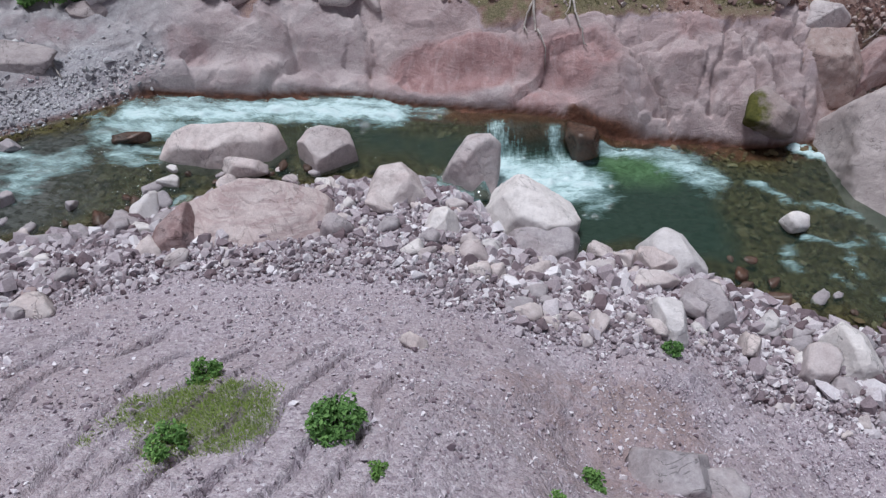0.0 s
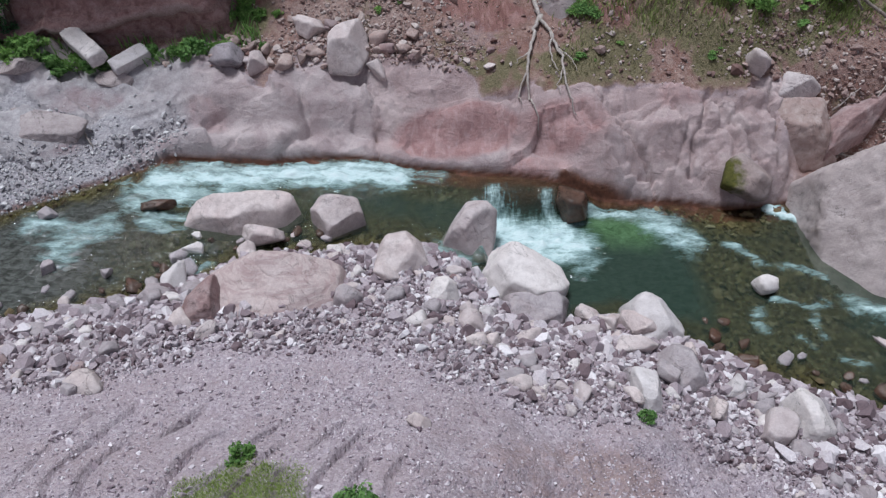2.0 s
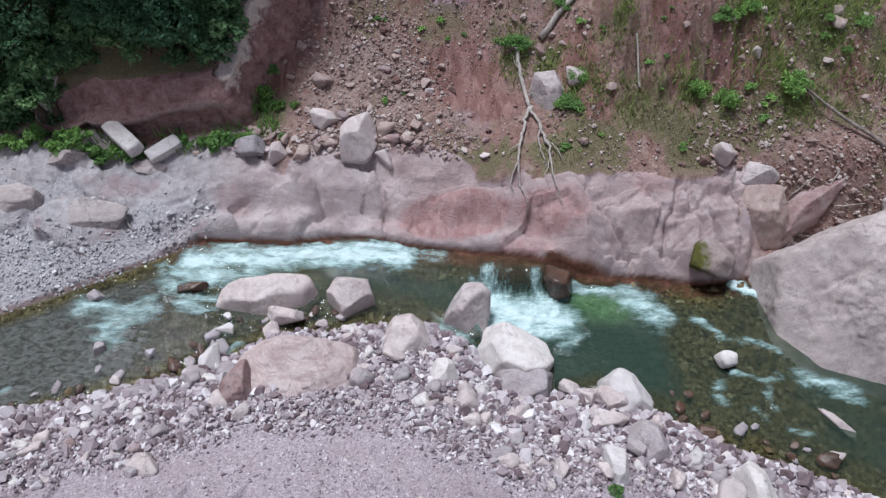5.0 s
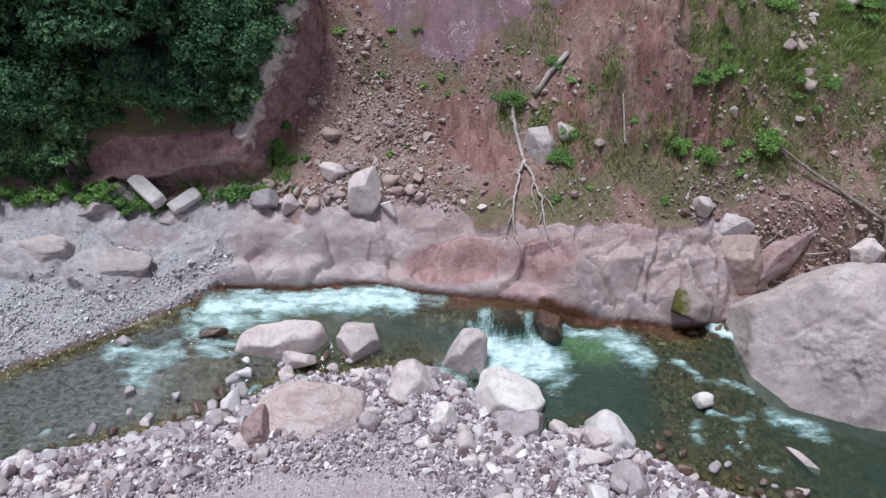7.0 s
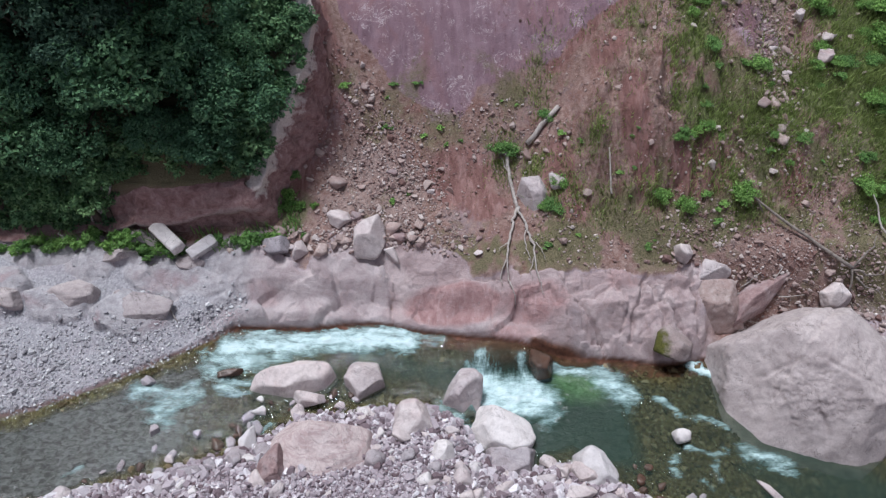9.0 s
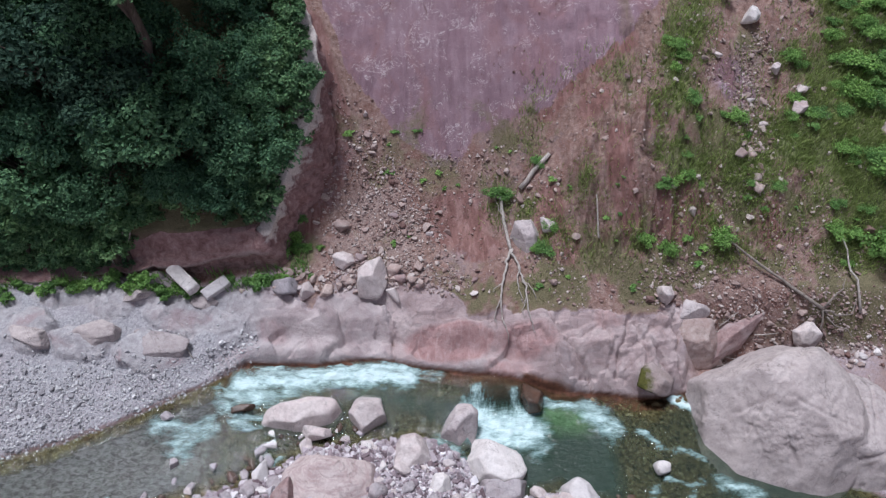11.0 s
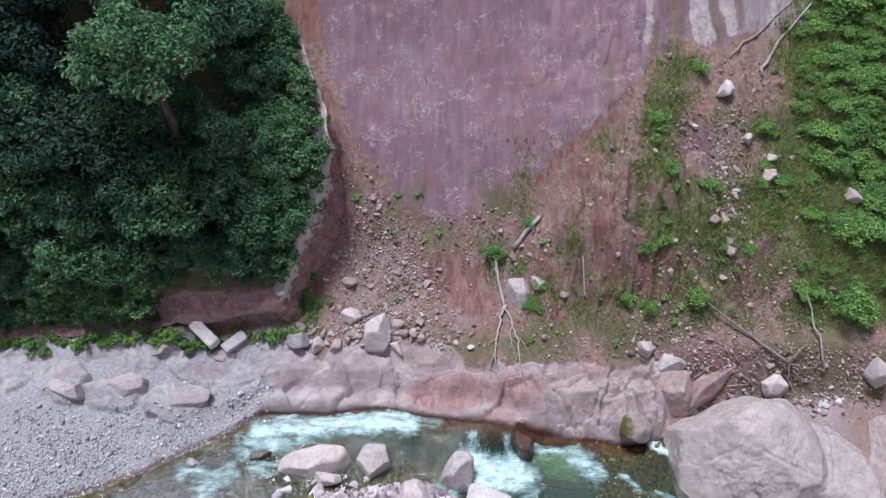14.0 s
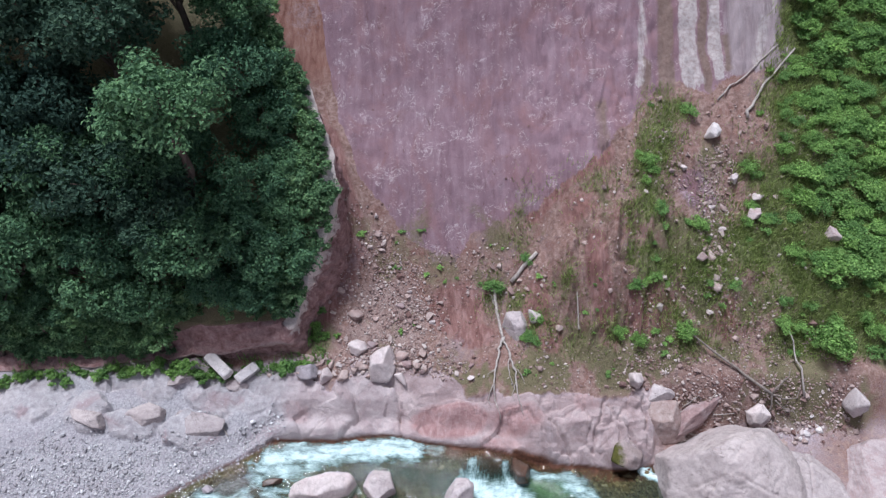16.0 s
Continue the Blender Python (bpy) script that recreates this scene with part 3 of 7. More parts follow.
for cx, cy, rx, ry, lift in LOBES_WEST + LOBES_EAST:
    away = np.hypot((lx - cx) / rx, (ly - cy) / ry)
    lobe_next = np.where(away < lobe_near, lobe_near, np.minimum(lobe_next, away))
    lobe_lift = np.where(away < lobe_near, lift, lobe_lift)
    lobe_near = np.minimum(lobe_near, away)
bench_zone = np.maximum(bench_zone, (X > -24) * (1 - smooth(-8.6, -8.0, X)) * (1 - smooth(0.95, 1.15, lobe_near)) * smooth(1.2, 1.8, S_FAR) * (1 - smooth(19.6, 20.1, Y)))
bench_zone = bench_zone * (1 - smooth(10.3, 11.3, X + 0.7 * fbm(X * 0.9, Y * 0.9, 77.0, 3)))
bed_zone = (1 - near_zone) * (1 - smooth(-0.1, 0.1, S_FAR))
slope_zone = smooth(0, 0.5, S_FAR) * (1 - bench_zone)
# relief of each kind of ground
def facets(size, seed, lean, step, squash=0.9):
    """Tilted flat faces with steps between them, as broken bedrock has."""
    wx, wy = X + 0.14 * size * fbm(X / size, Y / size, seed, 3), Y * squash + 0.14 * size * fbm(X / size, Y / size, seed + 4.3, 3)
    e, tag, ox, oy = cells(wx, wy, size, seed)
    turn = tag * 40.0
    return (lean * (np.cos(turn) * ox + np.sin(turn) * oy) + step * (tag * 7.7 % 1.0 - 0.5)), e


little, elit = facets(0.85, 9, 0.26, 0.10)
big, _ = facets(1.7, 5, 0.42, 0.26)
seam = lobe_next - lobe_near
dome = lobe_lift - 0.20 * np.minimum(lobe_near, 1.5) ** 2 - 0.40 * np.exp(-seam / 0.05) * smooth(0.25, 0.5, value_noise(X * 0.7, Y * 0.7, 31.0)) + 0.06


sway_x, sway_y = fbm(X * 1.7, Y * 1.7, 44.0, 4, 0.6), fbm(X * 1.7, Y * 1.7, 47.0, 4, 0.6)


def groove(points, width, wander=0.22):
    """1 along a crack in the rock, 0 beside it."""
    gx_, gy_ = X + wander * sway_x, Y + wander * sway_y
    best = np.full(X.shape, 99.0)
    for (ax_, ay_), (bx_, by_) in zip(points, points[1:]):
        k = np.clip(((gx_ - ax_) * (bx_ - ax_) + (gy_ - ay_) * (by_ - ay_)) / ((bx_ - ax_) ** 2 + (by_ - ay_) ** 2), 0, 1)
        best = np.minimum(best, np.hypot(gx_ - ax_ - k * (bx_ - ax_), gy_ - ay_ - k * (by_ - ay_)))
    return 1 - smooth(0.0, 0.72 * width, best)


# the middle slabs: a rounded lobe that overlaps a pale slab, a vein, and cracks that cut the broken east part
seam_x = np.interp(Y, [16.0, 16.3, 16.8, 17.3, 18.1, 18.7], [-5.3, -4.95, -4.4, -4.2, -4.55, -5.3]) + 0.12 * fbm(Y * 1.5, 0 * Y, 4.0, 3)
lobe_west = smooth(-10.4, -6.8, X) * (X < seam_x) * (1 - np.exp(-np.clip(seam_x - X, 0, 9) / 0.30))
plates, _ = facets(2.6, 31, 0.20, 0.07, 1.5)
shards, _ = facets(1.15, 37, 0.40, 0.07, 1.6)
slab_relief = 0.16 * fbm(X * 0.45, Y * 0.7, 5.0, 3) + 0.03 * fbm(X * 1.2 + 0.4 * Y, Y * 0.8, 9.0, 5, 0.6)
slab_relief = slab_relief + 0.42 * lobe_west * (1 - 0.35 * smooth(17.6, 18.6, Y)) - 0.16 * groove([(-5.0, 16.3), (-4.2, 17.3), (-4.55, 18.2)], 0.10)
slab_relief = slab_relief - 0.10 * groove([(-6.9, 16.2), (-6.0, 16.9)], 0.10) - 0.07 * groove([(-6.6, 16.1), (-5.5, 17.1)], 0.08)
slab_relief = slab_relief + 0.07 * groove([(-2.55, 18.5), (-2.3, 17.4), (-2.2, 16.4)], 0.13, 0.05) - 0.13 * groove([(-2.38, 18.5), (-2.15, 17.4), (-2.05, 16.4)], 0.08, 0.05)
slab_relief = slab_relief - 0.10 * groove([(2.2, 18.3), (2.05, 17.2), (1.9, 16.2)], 0.09) - 0.10 * groove([(2.2, 17.75), (3.0, 17.3), (3.9, 17.4)], 0.08) - 0.08 * groove([(-1.6, 17.9), (-0.4, 17.5), (0.6, 17.75), (2.1, 17.7)], 0.07, 0.2)
slab_relief = slab_relief - 0.42 * groove([(5.4, 16.9), (5.82, 16.4), (6.2, 15.8), (6.6, 15.2)], 0.16) - 0.16 * groove([(5.4, 16.7), (5.6, 15.9), (5.75, 15.2)], 0.11)
slab_relief = slab_relief - 0.30 * groove([(8.3, 18.2), (7.9, 17.1), (7.5, 15.6)], 0.14) - 0.30 * groove([(8.2, 17.4), (9.2, 16.4), (9.95, 15.5)], 0.14) - 0.22 * groove([(9.2, 18.1), (9.7, 17.7), (10.2, 17.5)], 0.12)
slab_relief = slab_relief - 0.22 * groove([(8.3, 17.3), (8.75, 16.3), (8.7, 15.2)], 0.12) - 0.16 * groove([(6.3, 18.2), (7.0, 17.3), (7.4, 16.4)], 0.11) - 0.14 * groove([(4.4, 18.2), (5.0, 17.4), (5.5, 17.0), (6.6, 17.2)], 0.10)
slab_relief = slab_relief - 0.30 * groove([(10.0, 17.7), (10.1, 16.6), (10.4, 15.8)], 0.16) - 0.14 * groove([(7.7, 16.4), (8.6, 16.9), (9.3, 17.6)], 0.10)
splinter, esplit = facets(0.55, 27, 0.26, 0.05, 1.5)
broken = smooth(4.4, 5.6, X)
slab_relief = slab_relief + broken * (0.40 * big + 0.55 * shards + 0.28 * splinter - 0.07 * (1 - smooth(0.0, 0.05, elit)) - 0.04 * (1 - smooth(0.0, 0.035, esplit))) + (1 - broken) * (0.5 * plates + 0.35 * shards * smooth(0.40, 0.6, value_noise(X * 0.6, Y * 0.8, 38.0)) + 0.35 * splinter * smooth(0.45, 0.6, value_noise(X * 0.5, Y * 0.6, 28.0)))
slab_relief = slab_relief + 0.05 * fbm(X * 2.6, Y * 2.6, 63.0, 4, 0.6)
west_relief = 0.75 * dome + 0.5 * big + 0.35 * little * smooth(0.3, 0.6, value_noise(X * 0.45, Y * 0.45, 8.0)) + 0.05 * fbm(X * 0.9, Y * 0.9, 1.0, 6, 0.6)
k_west = smooth(-11.0, -7.8, X)
crag = west_relief * (1 - k_west) + slab_relief * k_west
crag = crag * smooth(0.0, 0.7, S_FAR + 0.2)
rough = 0.05 * fbm(X * 1.7, Y * 1.7, 2.0, 4)
w = X - (0.03 + 0.33 * smooth(-4.8, -3.4, X)) * (Y - 4.2)
u = Y
bend = 0.85 * fbm(X * 0.6, Y * 0.6, 3.3, 3)
phase = np.abs((w * 1.75 + 0.9 * bend) % 1.0 - 0.5) * 2
rill = -0.36 * (1 - smooth(0.0, 0.24, phase + 0.12 * fbm(X * 3, Y * 3, 81.0, 3))) * smooth(0.25, 0.5, value_noise(w * 1.75 + 3.1, u * 0.5, 2.0)) + 0.07 * fbm(w * 1.2, u * 0.5, 8.0, 4)
rill = rill * smooth(0.5, 2.2, Y) * (1 - smooth(-1.8, 0.6, X)) * (1 - smooth(5.4, 6.4, Y + 0.12 * X)) * smooth(-30, -12, X)
gully = 0.26 * fbm(X * 0.9, Y * 0.3, 5.0, 4) + 0.20 * fbm(X * 1.8, Y * 1.5, 9.0, 5, 0.62)
gully = gully + 0.75 * (np.abs(fbm(X * 0.9 + 0.3 * fbm(X, Y, 2.0, 2), Y * 0.22, 15.0, 4)) - 0.22) * smooth(5, 7, X) * (1 - smooth(12, 14, X)) * smooth(19.5, 20.5, Y) * (1 - smooth(24, 26, Y)) * 2.2
shelves, _ = facets(1.7, 19, 0.10, 0.22)
gully = gully + shelves * (1 - smooth(24.5, 26.5, Y)) * (0.4 + 0.6 * smooth(3, 6, X)) + 0.9 * shelves * smooth(6, 8, X) * smooth(24.5, 26, Y) * (1 - smooth(31, 33, Y))
gully = gully - 0.55 * np.exp(-np.hypot((X - 0.9) / 1.1, (Y - 22.3) / 0.9) ** 2) + 0.30 * (np.abs(fbm(X * 1.7, Y * 0.3, 35.0, 4)) - 0.2) * smooth(8.6, 9.6, X) * (1 - smooth(11.6, 12.4, X)) * smooth(19.9, 20.6, Y) * (1 - smooth(21.9, 22.6, Y)) * 2.0
Z = Z + crag * bench_zone + rough * (1 - bench_zone) + rill * near_zone + gully * slope_zone * smooth(18.6, 20.5, Y) * (0.45 + 0.55 * smooth(2.5, 6, X)) * smooth(-8, -5, X)
Z = Z + 0.42 * fbm(X * 0.9, Y * 0.9, 6.0, 5, 0.58) * near_zone * smooth(-0.5, 2.0, X) * (1 - smooth(6.2, 7.4, Y))
Z = Z + 0.06 * fbm(X * 2.5, Y * 2.5, 3.0, 3) * bed_zone
rise = np.hypot(np.gradient(Z, gy, axis=0), np.gradient(Z, gx, axis=1))
steep = smooth(1.0, 2.0, rise) * smooth(19.4, 19.9, Y) * (1 - smooth(-4.6, -4.0, X)) * (Y < 40)
Z = Z + steep * (0.34 * fbm(X * 0.8, Y * 0.8, Z * 1.6, 3) + 0.08 * fbm(X * 2.2, Y * 2.2, Z * 1.2, 3))


def weedy(px, py):
    return fbm(px * 0.7, py * 0.7, 24.0, 5, 0.6)


def blob(cx, cy, rx, ry, soft=0.5):
    return 1 - smooth(1 - soft, 1 + soft, np.hypot((X - cx) / rx, (Y - cy) / ry))


def along(points, width, soft=0.6, px=None, py=None):
    """1 near a line of places, falling to 0 at its width."""
    px, py = (X if px is None else px), (Y if py is None else py)
    best = np.full(np.shape(px), 99.0)
    for (ax, ay), (bx, by) in zip(points, points[1:]):
        k = np.clip(((px - ax) * (bx - ax) + (py - ay) * (by - ay)) / ((bx - ax) ** 2 + (by - ay) ** 2), 0, 1)
        best = np.minimum(best, np.hypot(px - ax - k * (bx - ax), py - ay - k * (by - ay)))
    return 1 - smooth(width * (1 - soft), width * (1 + soft), best)


def meadow(px, py):
    """How green the far slope is, 0 to 1."""
    n = fbm(px * 0.45, py * 0.45, 11.0, 4) + 0.5 * fbm(px * 1.6, py * 1.6, 13.0, 3)
    strip = 0.85 * along([(12.2, 30.4), (11.3, 28), (10.4, 26), (10.5, 24), (11.3, 21.5), (12.3, 20.3)], 0.95, 0.9, px + 0.9 * n, py) * smooth(-0.45, 0.1, n + 0.2)
    right = smooth(15.6, 18.0, px + 1.6 * n - 0.28 * np.clip(py - 26, 0, 9)) * smooth(18.6, 20.4, py + 0.5 * n)
    spots = 0.0
    for cx, cy, rx, ry in ((4.2, 25.9, 0.5, 1.1), (6.5, 22.3, 0.7, 0.7), (2.8, 23.0, 0.6, 0.8), (3.9, 22.6, 0.6, 0.6), (7.0, 20.5, 0.7, 0.6), (8.6, 20.4, 0.6, 0.5), (9.9, 20.1, 0.8, 0.6), (5.2, 20.9, 1.0, 0.9), (-6.4, 20.8, 0.9, 1.0), (8.5, 26.7, 0.7, 0.6), (13.6, 22.4, 1.5, 1.6), (16.3, 24.2, 1.8, 1.6), (17.6, 21.5, 1.8, 1.2), (16.7, 28.1, 1.6, 1.3), (11.1, 22.8, 0.9, 0.9)):
        spots = np.maximum(spots, 0.85 * np.exp(-1.1 * np.hypot((px - cx) / rx, (py - cy) / ry) ** 2) * (1 + 1.6 * n))
    return np.clip(np.maximum(np.maximum(strip, right), spots), 0, 1)


spur_zone = (1 - smooth(-0.50, -0.25, X - edge_of_spur(Y))) * smooth(20.4, 20.7, Y)
wobble = fbm(X * 0.4, Y * 0.4, 21.0, 4)
weeds = weedy(X, Y)
bare = np.maximum.reduce([blob(1.0, 22.2, 1.3, 1.0), blob(8.4, 22.5, 1.1, 1.0), blob(7.3, 21.5, 0.8, 0.8), blob(10.2, 21.6, 1.2, 0.6), blob(13.4, 26.5, 1.3, 1.2), blob(5.4, 23.4, 1.0, 0.9)])
green = np.maximum(meadow(X, Y) * slope_zone, slope_zone * smooth(18.0, 19.2, Y) * (1 - smooth(25.5, 28.5, Y - 0.25 * np.clip(X - 5, 0, 9))) * 0.85 * smooth(-0.22, 0.35, weeds) * (0.7 + 0.3 * smooth(1.5, 4.5, X)) * smooth(-7.5, -6, X) * (1 - 0.9 * bare))
green = np.maximum(green, 0.9 * slope_zone * along([(1.5, 18.9), (4, 19.2), (8, 19.2), (12, 19.2), (16, 18.6), (20, 17.6)], 1.5, 0.8) * smooth(-0.35, 0.1, weeds) * (1 - 0.6 * bare))
green = np.maximum(green, spur_zone)
green = np.maximum(green, smooth(39, 43, Y))
def scar_line(px):
    """Where the bare clay ends downhill."""
    return np.interp(px, [-7, -5.6, -4.5, -2.5, -0.1, 2.2, 4.2, 6.46, 8.8, 10, 11, 12.5, 15.4, 19, 21], [36, 30.5, 28.0, 25.9, 24.9, 25.2, 26.2, 27.4, 28.3, 29.5, 31, 31.8, 32, 32.6, 34])


scar_edge = scar_line(X)
scar = slope_zone * smooth(-0.35, 0.45, Y - scar_edge + 0.7 * wobble + 0.5 * weeds + 0.5 * fbm(X * 1.4, Y * 1.4, 91.0, 5, 0.65)) * (1 - smooth(20.0, 21.5, X + wobble))
scar = np.maximum(scar, 0.75 * blob(13.4, 26.5, 1.2, 1.1) * slope_zone)
scar = np.maximum(scar * (1 - smooth(0.05, 0.2, spur_zone)), 0.0)
red = slope_zone * (0.85 + 0.4 * wobble) * np.maximum(smooth(19.0, 20.0, Y + 0.4 * wobble), smooth(-7.5, -5.5, X) * smooth(1.5, 2.1, S_FAR) * (1 - 0.35 * smooth(11.5, 13.5, X) * (1 - smooth(16.4, 17.4, Y))))
red = np.maximum(red, 0.9 * (X < edge_of_spur(Y) + 0.9) * smooth(19.9, 20.15, Y))
red = np.maximum(red, near_zone * 0.52 * smooth(-1.4, 2.4, X + 1.2 * wobble) * (1 - smooth(3.6, 5.2, X + 0.5 * wobble)) * (1 - smooth(5.6, 6.8, Y + 0.6 * wobble)))
red = red * (1 - 0.8 * smooth(8, 20, np.abs(X) * 0 + (15.2 - Y).clip(0)))
sx, sy = X + 0.30 * fbm(X * 0.7, Y * 0.5, 71.0, 4, 0.6), Y + 0.8 * fbm(X * 1.5, Y * 0.3, 73.0, 3)
streak = slope_zone * np.maximum.reduce([0.85 * along([(13.45, 32.0), (13.6, 33.5), (13.7, 38)], 0.42, 0.4, sx, sy), 0.75 * along([(14.1, 32.4), (13.9, 34), (13.9, 38)], 0.35, 0.5, sx, sy), 0.85 * along([(15.3, 32.3), (15.2, 34), (15.3, 38)], 0.34, 0.5, sx, sy),
                                    0.5 * along([(10.8, 32.2), (11.0, 34), (11.1, 38)], 0.3, 0.8, sx, sy), 0.45 * along([(17.6, 33.6), (18.3, 36)], 0.4, 0.8, sx, sy)])
damp = slope_zone * np.maximum.reduce([0.75 * along([(12.2, 31.6), (12.4, 34), (12.5, 38)], 0.55, 0.6, sx, sy), 0.6 * along([(11.0, 31.2), (11.2, 33.2)], 0.3, 0.8, sx, sy), 0.7 * along([(14.6, 32.0), (14.55, 34), (14.6, 38)], 0.28, 0.6, sx, sy), 0.6 * along([(8.6, 28.6), (8.5, 30.8)], 0.45, 0.8, sx, sy), 0.6 * along([(15.9, 32.8), (15.8, 34.5)], 0.3, 0.8, sx, sy)])
ashen = scar * smooth(15.2, 16.4, X) * smooth(31, 32, Y)
orange = smooth(32.0, 33.2, Y + 0.8 * wobble) * (1 - smooth(-6.4, -5.0, X + 0.5 * wobble))
rim_line = (1 - smooth(0.02, 0.24, np.abs(X - edge_of_spur(Y) + 0.16 - 0.2 * fbm(X * 0.35, Y * 0.35, 3.0, 3) - 0.16 * fbm(Y * 1.7, 0 * Y + 0.5, 4.0, 3)))) * smooth(20.3, 20.8, Y) * (0.25 + 0.75 * smooth(-0.25, 0.2, fbm(X * 1.3, Y * 1.3, 17.0, 4)))
streak = np.maximum(streak, rim_line * 0.4)
streak = np.maximum(streak, 0.8 * along([(-8.1, 30.2), (-7.5, 28.6), (-6.6, 27.6)], 0.5) * smooth(-0.3, 0.1, fbm(X * 1.3, Y * 1.3, 19.0, 4)))
red = np.maximum(red, 0.9 * along([(10.9, 15.6), (12.2, 17.0), (15, 17.8), (20, 18.2)], 0.9))
green = green * (1 - rim_line)
wl_here = water_level(X, Y)
wet = (1 - smooth(0.08, 0.24, Z - wl_here + 0.08 * wobble)) * (S_FAR > -0.6) * smooth(-10, -8, X) * (S_FAR < 2) * (X < 11)
wet = np.maximum(wet, along([(3.6, 15.55), (4.9, 15.45), (5.6, 15.2)], 0.2) * (Z > wl_here - 0.1))
wet = np.maximum(wet, along([(1.3, 14.9), (3.8, 14.8)], 0.45))
wet = np.maximum(wet, 0.8 * (1 - smooth(0.03, 0.12, Z - wl_here)) * (1 - bed_zone) * (Y < far_shore(X) + 1.0))
bed = bed_zone * (Z < wl_here + 0.04)
green = np.maximum(green, 0.42 * blob(-3.0, 4.3, 0.9, 0.7, 0.7) * near_zone)
pale_bar = (1 - smooth(-9.0, -6.5, X + 0.8 * wobble)) * smooth(0.0, 0.3, S_FAR) * (1 - smooth(18.6, 19.6, Y + 0.4 * wobble))
# bare red earth, scree, and the tints of the rock bench
beside_rim = smooth(0.2, 0.5, X - edge_of_spur(Y)) * (1 - smooth(0.9, 1.9, X - edge_of_spur(Y) + 0.6 * wobble)) * smooth(20.8, 21.6, Y)
raw = slope_zone * np.maximum.reduce([blob(0.7, 22.3, 1.5, 1.3), blob(1.6, 21.0, 1.1, 0.7), blob(4.9, 22.0, 0.6, 1.3), blob(5.5, 20.5, 0.6, 0.8), along([(7.7, 23.6), (7.9, 22.2), (8.3, 20.9)], 0.5), blob(10.6, 21.2, 1.4, 1.0), blob(14.4, 21.0, 0.45, 1.0), 0.9 * beside_rim, 0.8 * along([(5.0, 26.3), (7.0, 27.3), (8.6, 28.0)], 0.5), 0.6 * blob(7.0, 25.6, 1.0, 0.8)])
green = green * (1 - 0.8 * np.clip(raw, 0, 1) * (X > -1))
scree = slope_zone * np.maximum.reduce([1 - smooth(0.5, 1.2, np.hypot((X + 2.9) / 2.4, (Y - 21.3) / 2.8)), 0.25 * along([(-4.8, 22.5), (-4.6, 25.5), (-4.0, 27.0)], 0.9), 0.8 * along([(13.7, 22.5), (13.4, 24.5), (14.2, 28)], 0.8), 0.35 * along([(9.5, 18.9), (12, 18.6), (15.5, 18.6)], 0.7)])
rock_red = np.maximum.reduce([blob(0.4, 17.0, 1.9, 0.75, 0.4), 0.7 * blob(3.6, 16.9, 1.6, 0.7), 0.55 * blob(-7.4, 17.2, 0.8, 0.5), 0.8 * blob(-11.4, 17.7, 1.1, 0.45), 0.5 * blob(7.2, 17.6, 0.9, 0.5), 0.6 * blob(2.9, 16.0, 1.2, 0.4)])
rock_pale = np.maximum.reduce([0.9 * (1 - smooth(-2.6, -1.8, X)), 0.75 * along([(-1.5, 16.3), (0.5, 16.25), (2.2, 16.1)], 0.22, 0.9), 0.7 * along([(5.3, 16.4), (5.6, 15.4)], 0.35, 0.8), 0.5 * blob(9.2, 15.5, 1.2, 0.5)])
ground_me = mesh_of("ground", np.stack([X, Y, Z], -1).reshape(-1, 3), grid_faces(len(gx), len(gy)), GROUND, True)
paint(ground_me, "cover", np.stack([np.clip(red, 0, 1), np.clip(green, 0, 1), np.clip(wet, 0, 1), np.clip(bench_zone, 0, 1)], -1))
paint(ground_me, "cover_more", np.stack([np.clip(scar, 0, 1), np.clip(streak, 0, 1), np.clip(bed, 0, 1), np.clip(pale_bar, 0, 1)], -1))
paint(ground_me, "cover_rock", np.clip(np.stack([rock_red, rock_pale, raw, scree], -1), 0, 1))
paint(ground_me, "cover_slope", np.clip(np.stack([damp, orange, ashen, 0.7 * meadow(X, Y) * smooth(8, 11, X)], -1), 0, 1))
ground = tagged(new("ground", ground_me), "stony river valley ground with pink rock bench and red landslide", "ground", kind="structure")


def ground_z(px, py):
    """The finished ground's height under places."""
    px, py = np.asarray(px, float), np.asarray(py, float)
    i = np.clip(np.searchsorted(gx, px) - 1, 0, len(gx) - 2)
    j = np.clip(np.searchsorted(gy, py) - 1, 0, len(gy) - 2)
    a, b = (px - gx[i]) / (gx[i + 1] - gx[i]), (py - gy[j]) / (gy[j + 1] - gy[j])
    return (Z[j, i] * (1 - a) + Z[j, i + 1] * a) * (1 - b) + (Z[j + 1, i] * (1 - a) + Z[j + 1, i + 1] * a) * b


